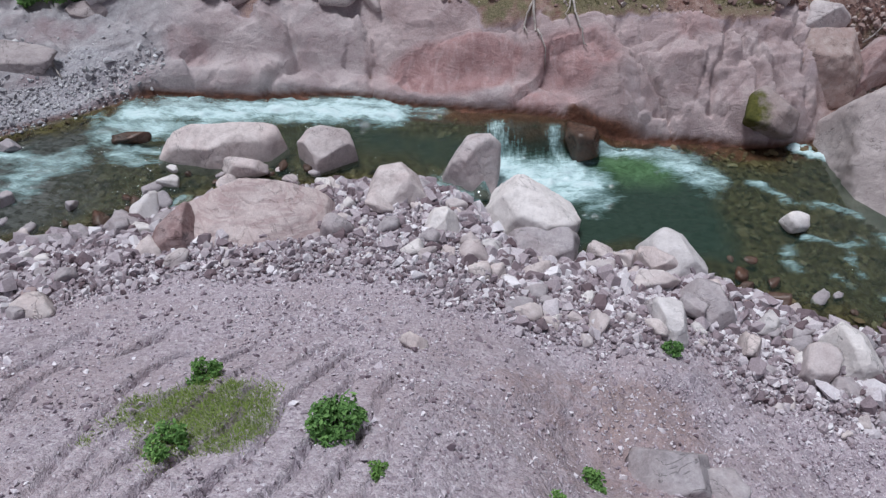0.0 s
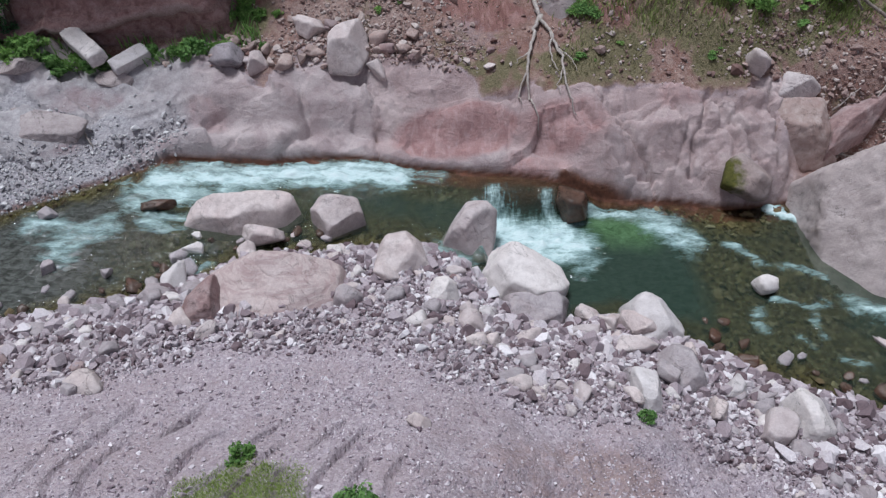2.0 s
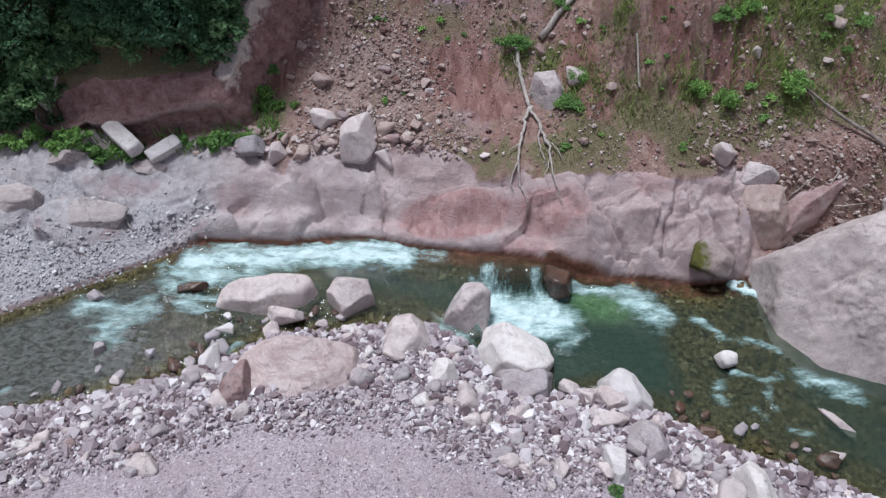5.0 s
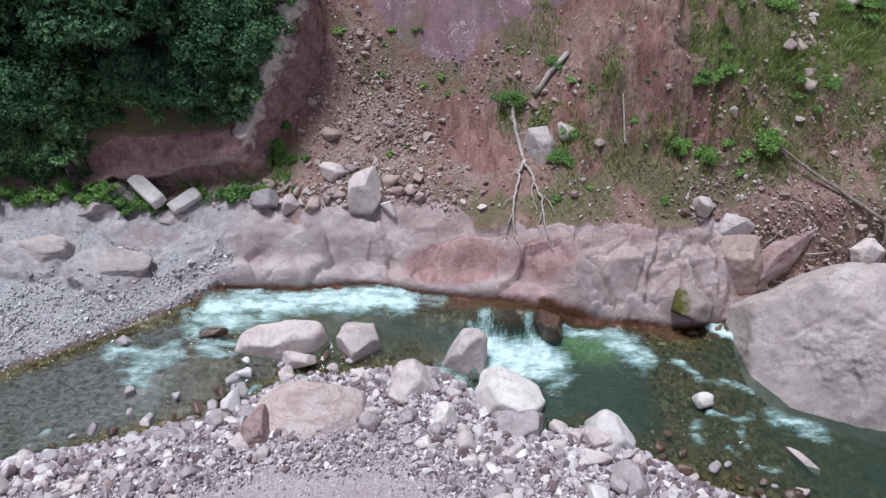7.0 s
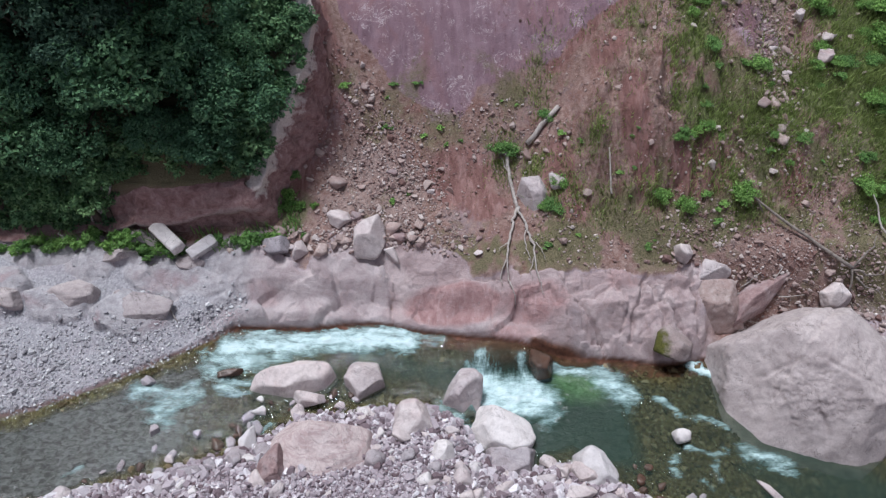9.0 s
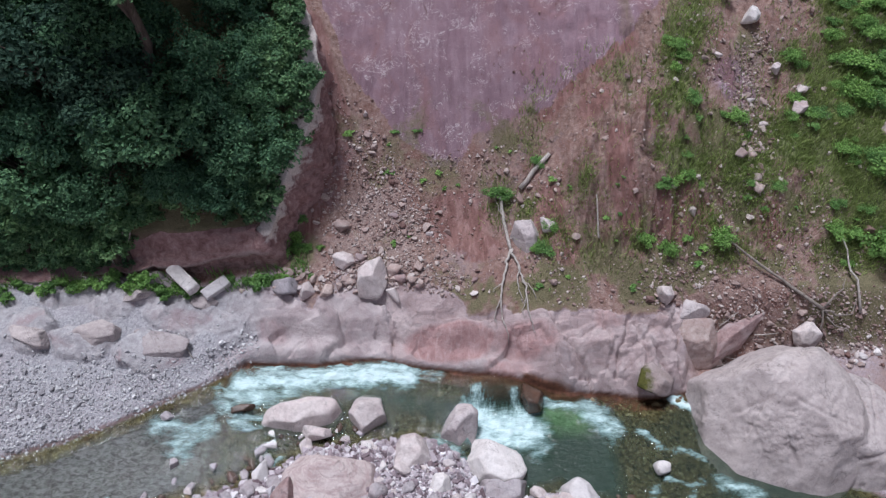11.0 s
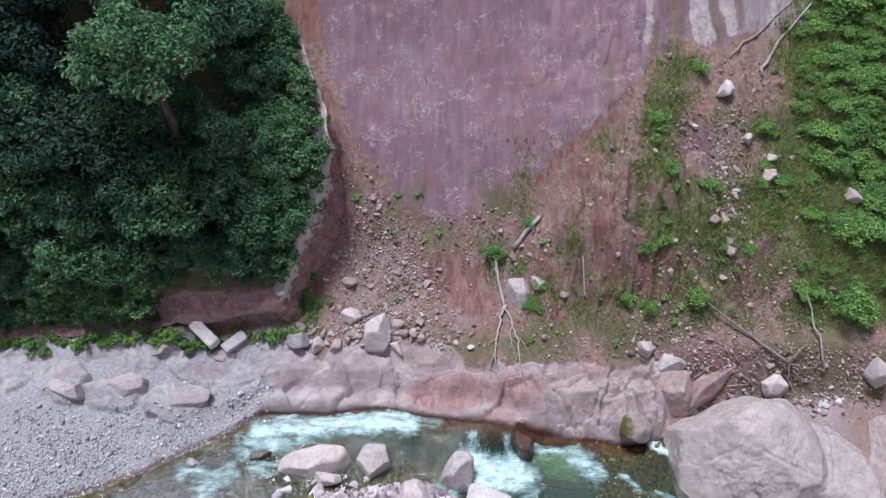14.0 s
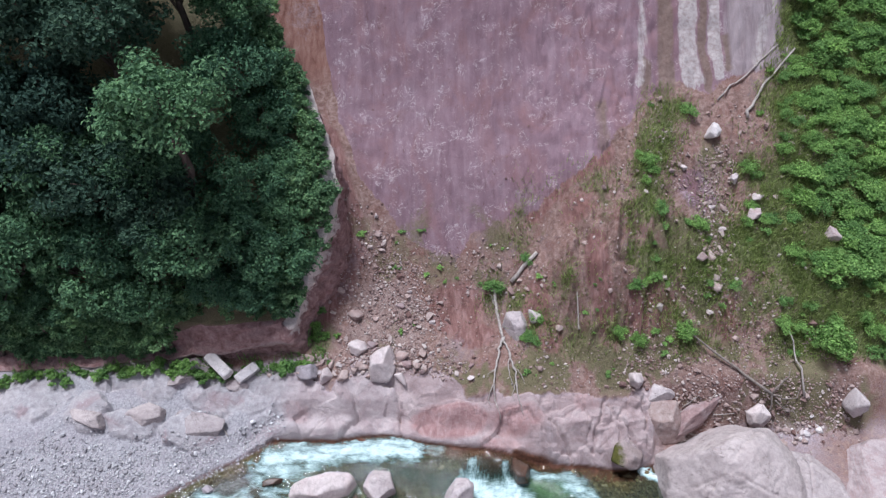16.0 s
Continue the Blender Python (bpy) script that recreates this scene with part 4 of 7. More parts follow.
# ---------------- the stream ----------------
ax = np.arange(-24, 27, 0.085)
rows = np.linspace(0, 1, 130)
WX = np.repeat(ax[None, :], len(rows), 0)
WY = near_shore(WX) - 0.9 + rows[:, None] * (far_shore(WX) + 0.55 - near_shore(WX) + 0.9)
FX, FY = WX + 0.22 * fbm(WX * 1.3, WY * 1.3, 51.0, 4, 0.6), WY + 0.26 * fbm(WX * 1.3, WY * 1.3, 57.0, 4, 0.6)
line = lambda pts, width, soft=1.0: along(pts, width * 1.15, 1.0, FX, FY)
foam_upper = np.maximum.reduce([
    1.15 * line([(-8.3, 15.2), (-7, 15.4), (-5, 15.6), (-3, 15.85), (-1.4, 15.85)], 0.58),
    0.95 * line([(-8.6, 14.7), (-7.3, 14.6), (-6.5, 14.9)], 0.55), 0.7 * line([(-9.1, 14.4), (-8.4, 13.6), (-7.6, 13.2)], 0.3),
    0.72 * line([(-1.6, 15.85), (-0.1, 15.75)], 0.42),
    0.85 * line([(-11.3, 13.1), (-10.2, 12.9), (-9.3, 13.2)], 0.45), 0.8 * line([(-10.3, 12.5), (-9.9, 11.9)], 0.4),
    0.8 * line([(-10.4, 12.0), (-9.8, 12.6), (-9.0, 13.1)], 0.34),
    0.85 * line([(-9.2, 14.9), (-8.6, 14.1), (-8.3, 13.6), (-7.4, 13.5)], 0.3),
    0.9 * line([(-7.6, 14.6), (-6.4, 14.9)], 0.35),
])
foam_falls = np.maximum.reduce([
    line([(1.55, 15.35), (1.65, 14.4)], 0.26), line([(3.05, 15.2), (3.35, 14.4)], 0.2), 0.3 * line([(1.6, 15.0), (3.4, 14.9)], 0.5),
    1.25 * line([(1.5, 14.2), (2.2, 13.7), (3.4, 13.8)], 0.75), 1.15 * line([(1.3, 13.4), (2.8, 13.1), (3.9, 13.5)], 0.55), 0.7 * line([(3.9, 14.1), (4.3, 13.2), (4.0, 12.5)], 0.4),
    0.9 * line([(4.3, 14.85), (5.0, 14.7), (5.9, 14.6)], 0.22), 0.95 * line([(6.2, 14.6), (6.8, 14.2), (7.1, 13.7)], 0.55),
    0.9 * line([(0.0, 12.7), (0.5, 12.3), (0.6, 11.8)], 0.5),
])
foam_lower = np.maximum.reduce([
    line([(10.0, 15.15), (10.5, 14.85), (10.95, 14.6)], 0.22),
    0.7 * line([(8.2, 13.6), (8.5, 13.2), (8.9, 12.9)], 0.2), 0.55 * line([(8.9, 12.9), (9.6, 12.7), (10.6, 12.3)], 0.16),
    0.5 * line([(8.4, 11.3), (8.2, 10.8), (8.3, 10.5)], 0.2), 0.6 * line([(8.8, 11.5), (9.7, 11.25), (10.4, 11.2)], 0.1), 0.55 * line([(9.9, 11.0), (9.6, 10.7), (9.7, 10.3)], 0.17),
    0.55 * line([(9.1, 10.2), (9.3, 9.9)], 0.16), 0.5 * line([(9.9, 9.6), (10.7, 9.3)], 0.12), 0.66 * line([(11.0, 11.4), (11.7, 11.1), (12.4, 10.8)], 0.34), 0.5 * line([(10.2, 11.4), (11.0, 11.3)], 0.1),
    0.45 * line([(-12.6, 9.9), (-12.2, 10.3)], 0.14), 0.6 * line([(-6.4, 11.6), (-6.1, 11.9)], 0.2),
])
foam = np.maximum.reduce([foam_upper, foam_falls, 1.35 * foam_lower])
froth = fbm(WX * 2.2, WY * 4.0, 1.0, 4)
bubbles = np.clip(line([(4.8, 14.2), (5.7, 14.1)], 0.5, 0.9) * 0.75, 0, 1)
WZ = water_level(WX, WY) + foam * (0.04 + 0.10 * froth) + 0.012 * fbm(WX * 1.8, WY * 2.6, 4.0, 3) + 0.05 * smooth(0.0, 1.0, foam) * fbm(WX * 6, WY * 6, 7.0, 2)
depth = np.clip(water_level(WX, WY) - ground_z(WX, WY), 0, 2)
murky = 0.96 * smooth(0.15, 0.75, depth)
murky = np.maximum(murky, (0.4 + 0.58 * (1 - smooth(-10.5, -7.0, WX))) * smooth(0.05, 0.25, depth))
falling = line([(1.5, 15.3), (3.4, 15.2)], 0.75)
water_me = mesh_of("water", np.stack([WX, WY, WZ], -1).reshape(-1, 3), grid_faces(len(ax), len(rows)), WATER, True)
# west pool: silty water and its painted sky reflection share this mask
silt_sheen = np.clip((1 - smooth(-10.5, -6.5, WX + 0.8 * froth)) + 0.22 * (1 - smooth(-6.5, -1.0, WX)), 0, 1)
paint(water_me, "stream_more", np.stack([silt_sheen, silt_sheen, silt_sheen, silt_sheen], -1))
paint(water_me, "stream", np.stack([np.clip(foam, 0, 1.2), np.clip(murky, 0, 1), bubbles, np.clip(falling, 0, 1)], -1))
water = tagged(new("water", water_me), "clear green mountain stream with white rapids", "water", kind="structure")
water.visible_shadow = False


# ---------------- the red wall under the wooded spur ----------------
def wall_material():
    n = Nodes("red_wall", 0.92, 0.15)
    here = n.world_place()
    high, lip, _, _ = n.attribute("rise")
    mid, fine = n.noise(3.0, 6, 0.65, here, None, 0.5), n.noise(17, 6, 0.7, here)
    beds = n.noise(1.6, 5, 0.6, here, (0.35, 0.35, 2.4), 0.7)
    c = n.ramp(mid, (0.32, (0.17, 0.092, 0.088)), (0.5, (0.30, 0.178, 0.172)), (0.68, (0.43, 0.295, 0.286)))
    c = n.mix(n.ramp(beds, (0.5, 0.0), (0.6, 0.7)), c, n.ramp(fine, (0.3, (0.25, 0.155, 0.15)), (0.7, (0.38, 0.27, 0.262))))
    crest = n.ramp(n.math("ADD", high, n.math("MULTIPLY", n.math("SUBTRACT", mid, 0.5), 0.9)), (0.70, 0.0), (0.84, 0.95))
    c = n.mix(crest, c, n.ramp(fine, (0.3, (0.50, 0.425, 0.39)), (0.7, (0.76, 0.69, 0.655))))
    c = n.mix(n.ramp(n.math("ADD", lip, n.math("MULTIPLY", n.math("SUBTRACT", mid, 0.5), 0.9)), (0.35, 0.0), (0.75, 0.75)), c, n.ramp(fine, (0.3, (0.28, 0.20, 0.195)), (0.7, (0.42, 0.335, 0.325))))
    c = n.mix(0.3, c, n.ramp(fine, (0.3, 0.3), (0.7, 0.72)), "OVERLAY")
    h = n.math("ADD", n.math("MULTIPLY", mid, 1.0), n.math("ADD", n.math("MULTIPLY", fine, 0.4), n.math("MULTIPLY", beds, 0.7)))
    return n.done(c, n.bump(h, 0.8, 0.09))


fx = np.arange(-24, -7.7, 0.07)
fy = np.arange(20.25, 32, 0.07)
way_x = np.concatenate([fx, edge_of_spur(fy) + 0.12])
way_y = np.concatenate([20.02 - 0.06 * np.clip(-8.5 - fx, 0, 20), fy])
blur = np.ones(5) / 5
way_x, way_y = np.convolve(way_x, blur, "valid"), np.convolve(way_y, blur, "valid")
tx, ty = np.gradient(way_x), np.gradient(way_y)
size = np.hypot(tx, ty)
ox, oy = ty / size, -tx / size
run = np.cumsum(size)
side = smooth(15.9, 16.6, run)
foot_out = 0.34 + 0.3 * side
low_z = ground_z(way_x + ox * (foot_out + 0.1), way_y + oy * (foot_out + 0.1)) - 0.3
top_z = np.maximum(ground_z(way_x - ox * 0.6, way_y - oy * 0.6) + 0.12, low_z + 0.4)
rows_f = np.linspace(0, 1, 44)
V = []
for k in rows_f:
    z = low_z + (top_z - low_z) * k
    ribs = 0.26 * fbm(run * 1.3 + 0.4 * z, z * 0.35, 6.0, 4)
    crease = np.abs(fbm(run * 1.1 + 0.5 * z, z * 0.5, 16.0, 3))
    shelf = smooth(0.42, 0.60, k + 0.06 * fbm(run * 0.6, 0 * run, 4.0, 3))
    front = 0.02 - 0.10 * (1 - shelf) * smooth(0.1, 0.3, k) + 0.18 * shelf - 0.62 * smooth(0.62, 1.0, k) + 0.14 * fbm(run * 0.5, z * 0.7, 2.0, 4) + 0.12 * fbm(run * 2.3, z * 2.8, 8.0, 4, 0.6) * (1.3 - shelf)
    flank = (foot_out + 0.05) * (1 - k) + 0.30 * k + (ribs * 0.9 - 0.30 * crease + 0.16 * fbm(run * 2.5, z * 2.5, 8.0, 4, 0.6)) * min(1.0, 4 * (1 - k) + 0.3)
    out = front * (1 - side) + flank * side
    V.append(np.stack([way_x + ox * out, way_y + oy * out, z], -1))
V.append(np.stack([way_x - ox * 0.8, way_y - oy * 0.8, ground_z(way_x - ox * 0.8, way_y - oy * 0.8) - 0.05], -1))
wall_me = mesh_of("rock_wall", np.concatenate(V), grid_faces(len(run), len(V)), wall_material(), True)
rise_of = (np.append(rows_f, 0.8)[:, None] * (0.25 + 0.75 * side[None, :])).ravel()
lip_of = (np.exp(-((np.append(rows_f, 0.0)[:, None] - 0.60) / 0.09) ** 2) * (1 - side[None, :])).ravel()
paint(wall_me, "rise", np.stack([rise_of, lip_of, lip_of, lip_of], -1))
rock_wall = tagged(new("rock_wall", wall_me), "weathered dark red rock wall with a pale crest", "rock wall", kind="structure")
# ---------------- rocks ----------------
def icosphere(level):
    bm = bmesh.new()
    bmesh.ops.create_icosphere(bm, subdivisions=level, radius=1.0)
    v = np.array([x.co[:] for x in bm.verts])
    f = np.array([[x.index for x in q.verts] for q in bm.faces])
    bm.free()
    return v / np.linalg.norm(v, axis=1, keepdims=True), f


BALL = {k: icosphere(k) for k in (1, 2, 3, 4, 5, 6)}


def rock_shape(seed, level, planes=12, edge=160.0, relief=0.06):
    """A broken-stone shape that fills a box of two units a side: flat faces, worn edges, some relief."""
    r = np.random.default_rng(seed)
    d, f = BALL[level]
    n = r.normal(size=(planes, 3)) * (1.0, 1.0, 0.85)
    n /= np.linalg.norm(n, axis=1, keepdims=True)
    n = np.concatenate([n, [[0.1, 0, 1], [0, 0, -1]]]) + r.normal(0, 0.12, (planes + 2, 3))
    n /= np.linalg.norm(n, axis=1, keepdims=True)
    off = r.uniform(0.62, 1.0, len(n))
    reach = np.maximum(d @ n.T, 0.25) / off
    most = reach.max(1)
    radius = 1 / (most * ((reach / most[:, None]) ** edge).sum(1) ** (1 / edge))
    o = r.uniform(0, 50, 3)
    if level > 2:
        radius = radius * (1 + 0.04 * fbm(d[:, 0] * 7 + o[0], d[:, 1] * 7 + o[1], d[:, 2] * 7 + o[2], 3) + relief * fbm(d[:, 0] * 1.8 + o[0], d[:, 1] * 1.8 + o[1], d[:, 2] * 1.8 + o[2], 5, 0.62))
    v = d * radius[:, None]
    lo, hi = v.min(0), v.max(0)
    return (v - (lo + hi) / 2) / ((hi - lo) / 2), f


def rock_thing(name, place, size, turn, seed, tint, level, label, tilt=0.0, planes=12, edge=160.0):
    v, f = rock_shape(seed, level, planes, edge)
    me = mesh_of(name, v * size, f, ROCK[tint], True)
    ob = tagged(new(name, me), label, "rock", "boulders along the stream" if size[0] > 0.5 else "loose stones along the stream")
    ob.matrix_basis = pose(*place, 0, turn, tilt)
    return ob




def cut_rock(name, place, faces, seed, tint, label, level=5, edge=260.0):
    """A rock between given flat faces: a normal and its distance from the middle, in metres; corners are chipped off."""
    r = np.random.default_rng(seed)
    d, f = BALL[level]
    q = np.array(faces, float)
    n, off = q[:, :3] / np.linalg.norm(q[:, :3], axis=1, keepdims=True), q[:, 3]
    radius = 1.0 / (np.maximum(d @ n.T, 1e-3) / off).max(1)
    size = float(np.median(radius))
    v = d * radius[:, None]
    few = 26 if size < 1.2 else 90
    chips = r.normal(size=(few, 3))
    chips /= np.linalg.norm(chips, axis=1, keepdims=True)
    reach = (v @ chips.T).max(0)
    n, off = np.concatenate([n, chips]), np.concatenate([off, reach * (r.uniform(0.90, 0.985, few) if few == 26 else r.uniform(0.95, 0.995, few))])
    reach = np.maximum(d @ n.T, 1e-3) / off
    most = reach.max(1)
    radius = 1 / (most * ((reach / most[:, None]) ** edge).sum(1) ** (1 / edge))
    v = d * radius[:, None]
    o, k = r.uniform(0, 50, 3), 1.3 / size
    a, b, c = v[:, 0] * k + o[0], v[:, 1] * k + o[1], v[:, 2] * k + o[2]
    bump = 0.05 * size * fbm(a, b, c, 3) + 0.035 * size * fbm(a * 4, b * 4, c * 4, 4, 0.65)
    if size > 1.2:
        bump = bump - 0.05 * np.abs(fbm(v[:, 0] * 2.6 + o[0], v[:, 1] * 2.6 + o[1], v[:, 2] * 2.6, 4, 0.6)) + 0.10 * fbm(v[:, 0] * 0.9 + o[1], v[:, 1] * 0.9 + o[2], v[:, 2] * 0.9, 6, 0.68)
    cleft = 0.0
    for _ in range(3):
        m = r.normal(size=3) * (1, 1, 0.5)
        m /= np.linalg.norm(m)
        gap = np.abs(v @ m - r.uniform(-0.45, 0.45) * size + 0.16 * size * fbm(a * 0.9, b * 0.9, c * 0.9 + 9, 4)) / size
        cleft = np.maximum(cleft, (1 - gap / 0.035).clip(0, 1) * smooth(-0.1, 0.2, fbm(a * 0.7, b * 0.7, c * 0.7 + m[0] * 9, 2)))
    cleft = cleft * (0.045 if size > 1.2 else 0.03) * size
    me = mesh_of(name, v + d * (bump - cleft)[:, None], f, ROCK[tint], True)
    ob = tagged(new(name, me), label, "rock", "boulders along the stream" if size > 0.4 else "loose stones along the stream")
    ob.location = place
    return ob


def block(name, place, along_x, up, half, seed, tint, label, level=5):
    """A squared block: its long way, its upper face and its half sizes."""
    a = Vector(along_x).normalized()
    u = (Vector(up) - a * Vector(up).dot(a)).normalized()
    b = u.cross(a)
    faces = [(*w, h) for v, h in ((a, half[0]), (b, half[1]), (u, half[2])) for w in (tuple(v), tuple(-v))]
    return cut_rock(name, place, faces, seed, tint, label, level, 400.0)


cut_rock("boulder", (17.3, 14.0, 0.2), ((0.1, -0.15, 1.0, 1.35), (-0.9, 0, 0.3, 1.7), (-0.2, -0.85, 0.45, 2.4), (0.9, 0, 0.4, 1.9), (0.1, 0.9, 0.4, 1.7), (0.5, 0.4, 0.8, 1.5), (0, 0, -1, 1.6)), 917, "weathered", "huge broken grey boulder beside another at the bend", 6)
cut_rock("boulder", (20.9, 14.4, 0.5), ((0.0, -0.1, 1.0, 1.2), (-0.8, 0.1, 0.6, 1.35), (-0.2, -0.85, 0.45, 2.2), (0.9, 0, 0.4, 2.9), (-0.2, 0.9, 0.4, 1.7), (0, 0, -1, 1.6)), 923, "slab", "huge pinkish fractured boulder at the bend", 6)
block("boulder", (-14.1, 20.35, 4.0), (0.45, 0.25, 1.0), (0.3, -1.0, 0.2), (0.95, 0.28, 0.2), 929, "pale", "pale slab leaning on the red wall's end")
loaf = cut_rock("boulder", (-5.65, 13.75, 1.05), ((-0.15, -0.3, 1.0, 0.52), (0.25, -0.1, 1.0, 0.60), (0.1, 0.5, 0.85, 0.62), (-0.95, -0.15, 0.3, 1.52), (-0.75, -0.1, 0.65, 1.22), (-0.8, 0.55, 0.2, 1.45), (0.95, 0.25, 0.15, 1.58), (0.75, -0.6, 0.3, 1.12), (0.15, -0.9, 0.35, 0.62), (-0.3, -0.9, 0.25, 0.72), (-0.2, 0.95, 0.2, 0.66), (0.25, 0.95, 0.2, 0.78), (0, 0, -1, 0.6)), 101, "pale", "large pale pink boulder lying in the stream", 5, 60.0)
loaf.rotation_euler, loaf.scale = (0, 0, radians(11)), (1.0, 0.86, 0.95)
rock_thing("boulder", (-4.99, 12.96, 0.96), (0.65, 0.33, 0.29), 0, 108, "pale", 4, "low pale stone at the foot of a boulder")
rock_thing("stone", (-8.03, 13.95, 1.07), (0.47, 0.24, 0.21), 0, 115, "wet", 4, "brown wet rock in the white water")
cut_rock("boulder", (-3.02, 13.75, 0.95), ((0.12, -0.45, 0.88, 0.42), (-0.6, 0.15, 0.8, 0.60), (0.75, 0.1, 0.65, 0.66), (0.1, 0.75, 0.65, 0.58), (-0.75, -0.65, 0.1, 0.56), (0.55, -0.83, 0.1, 0.50), (0.95, 0.25, 0.1, 0.74), (-0.9, 0.4, 0.1, 0.70), (0, 0, -1, 0.6)), 122, "pale", "angular pinkish grey boulder standing in the pool", 5, 400.0)
cut_rock("boulder", (0.67, 13.41, 0.79), ((-0.01, 0.56, 0.83, 0.70), (0.66, 0.43, 0.62, 0.90), (0.99, -0.15, 0.05, 0.77), (0.56, -0.72, 0.41, 0.44), (-0.32, -0.90, 0.28, 0.56), (-0.81, 0.33, 0.48, 0.41), (-0.89, 0.30, 0.34, 0.45), (-0.31, 0.44, 0.84, 0.57), (-0.03, -0.20, 1.00, 0.65), (-0.13, -0.55, 1.00, 0.60), (0.37, -0.95, 0.50, 0.68), (0.04, 0.78, -0.63, 0.45), (0.00, 0.00, -1.00, 0.72)), 129, "pale", "cracked pale boulder beside the small waterfall", 5)
rock_thing("stone", (-6.74, 12.47, 0.96), (0.31, 0.17, 0.15), 0, 136, "white", 4, "rounded whitish stone on the river edge")
rock_thing("stone", (-6.73, 12.95, 0.95), (0.13, 0.15, 0.13), 0, 143, "white", 4, "small whitish stone on the river edge")
cut_rock("boulder", (-4.25, 10.72, 1.28), ((0.0, -0.42, 0.92, 0.58), (-0.35, -0.25, 0.9, 0.74), (-0.6, -0.5, 0.6, 1.15), (0.25, -0.6, 0.75, 0.80), (0.62, -0.25, 0.75, 1.18), (0.4, 0.1, 0.9, 0.90), (-0.4, 0.5, 0.75, 0.98), (0.0, 0.6, 0.8, 0.92), (-0.92, -0.05, 0.35, 1.70), (-0.7, 0.65, 0.25, 1.55), (0.92, 0.1, 0.3, 1.66), (0.7, -0.6, 0.3, 1.60), (0.0, -0.95, 0.25, 1.05), (-0.5, -0.8, 0.3, 1.25), (0.1, 0.95, 0.2, 1.0), (0, 0, -1, 0.8)), 150, "slab", "broad banded pink rock slab in the rubble", 6, 60.0)
cut_rock("boulder", (-5.78, 9.95, 1.62), ((0.68, 0.57, 0.47, 0.75), (0.96, 0.11, 0.26, 0.42), (-0.12, -0.91, 0.40, 0.65), (-0.87, -0.43, 0.25, 0.59), (-0.83, -0.09, 0.56, 0.30), (-0.61, 0.28, 0.74, 0.33), (0.06, -0.04, 1.00, 0.39), (-0.21, -0.55, 1.00, 0.36), (0.21, -0.95, 0.50, 0.45), (-0.37, 0.65, -0.66, 0.30), (0.00, 0.00, -1.00, 0.47)), 157, "red", "reddish angular rock leaning on the slab", 5)
rock_thing("stone", (-2.80, 12.48, 0.78), (0.33, 0.23, 0.20), 0, 164, "pale", 4, "low pale stone at the edge of the pool")
cut_rock("boulder", (-1.09, 12.11, 1.03), ((-0.17, 0.60, 0.78, 0.61), (0.62, 0.46, 0.64, 0.54), (0.86, 0.25, 0.45, 0.53), (0.95, -0.20, 0.24, 0.80), (0.07, -0.92, 0.38, 0.88), (-0.95, -0.27, -0.14, 0.78), (-0.89, 0.13, 0.43, 0.63), (-0.06, 0.00, 1.00, 0.53), (-0.24, -0.55, 1.00, 0.50), (0.42, -0.95, 0.50, 0.57), (-0.07, 0.75, -0.66, 0.39), (0.00, 0.00, -1.00, 0.62)), 171, "pale", "tall pale pink rock among rubble", 5)
rock_thing("stone", (-1.48, 11.42, 1.11), (0.39, 0.32, 0.28), 0, 178, "pale", 4, "pale broken rock beside a larger one")
cut_rock("stone", (-0.04, 10.72, 1.24), ((-0.16, 0.55, 0.82, 0.33), (0.61, 0.53, 0.59, 0.37), (0.97, 0.11, 0.23, 0.37), (0.79, -0.35, 0.50, 0.28), (0.20, -0.86, 0.48, 0.42), (-0.73, -0.44, 0.53, 0.38), (-0.87, 0.16, 0.46, 0.29), (-0.06, -0.04, 1.00, 0.33), (-0.27, -0.55, 1.00, 0.31), (0.30, -0.95, 0.50, 0.35), (-0.00, 0.72, -0.70, 0.23), (0.00, 0.00, -1.00, 0.37)), 185, "white", "whitish angular rock above the side channel", 5)
rock_thing("stone", (-6.79, 11.16, 1.10), (0.31, 0.46, 0.40), 0, 192, "white", 4, "upright whitish stone on the river bank")
rock_thing("boulder", (-6.63, 10.43, 1.33), (0.64, 0.19, 0.16), 0, 199, "white", 4, "low whitish stone on the river bank")
rock_thing("boulder", (-8.62, 9.94, 1.47), (0.62, 0.29, 0.26), 8, 206, "grey", 4, "flat grey slab at the water's edge")
rock_thing("stone", (-7.80, 10.08, 1.47), (0.26, 0.24, 0.21), 0, 213, "grey", 4, "grey angular stone on the bank")
rock_thing("stone", (-7.09, 10.30, 1.44), (0.35, 0.32, 0.28), 0, 220, "grey", 4, "grey blocky stone on the bank")
rock_thing("stone", (-10.16, 11.55, 1.15), (0.18, 0.23, 0.20), 0, 227, "grey", 4, "grey stone in the upper pool")
rock_thing("stone", (-8.69, 11.49, 1.09), (0.16, 0.19, 0.16), 0, 234, "grey", 4, "small grey stone in the shallows")
rock_thing("stone", (-10.99, 13.59, 1.14), (0.28, 0.20, 0.17), 0, 241, "grey", 4, "grey stone at the gravel shore")
tilted = cut_rock("boulder", (2.28, 11.78, 0.40), ((-0.05, -0.28, 1.0, 0.50), (0.25, 0.1, 1.0, 0.55), (0.95, -0.25, 0.2, 0.98), (0.75, 0.6, 0.3, 0.95), (-0.9, 0.1, 0.35, 1.02), (-0.7, -0.65, 0.2, 0.82), (0.45, -0.88, 0.15, 0.72), (-0.1, -0.95, 0.1, 0.66), (0, 0.9, 0.4, 0.85), (0, 0, -1, 0.7)), 248, "white", "big whitish flat-topped boulder under the waterfall", 5, 300.0)
tilted.rotation_euler = (radians(-6), radians(15), radians(-14))
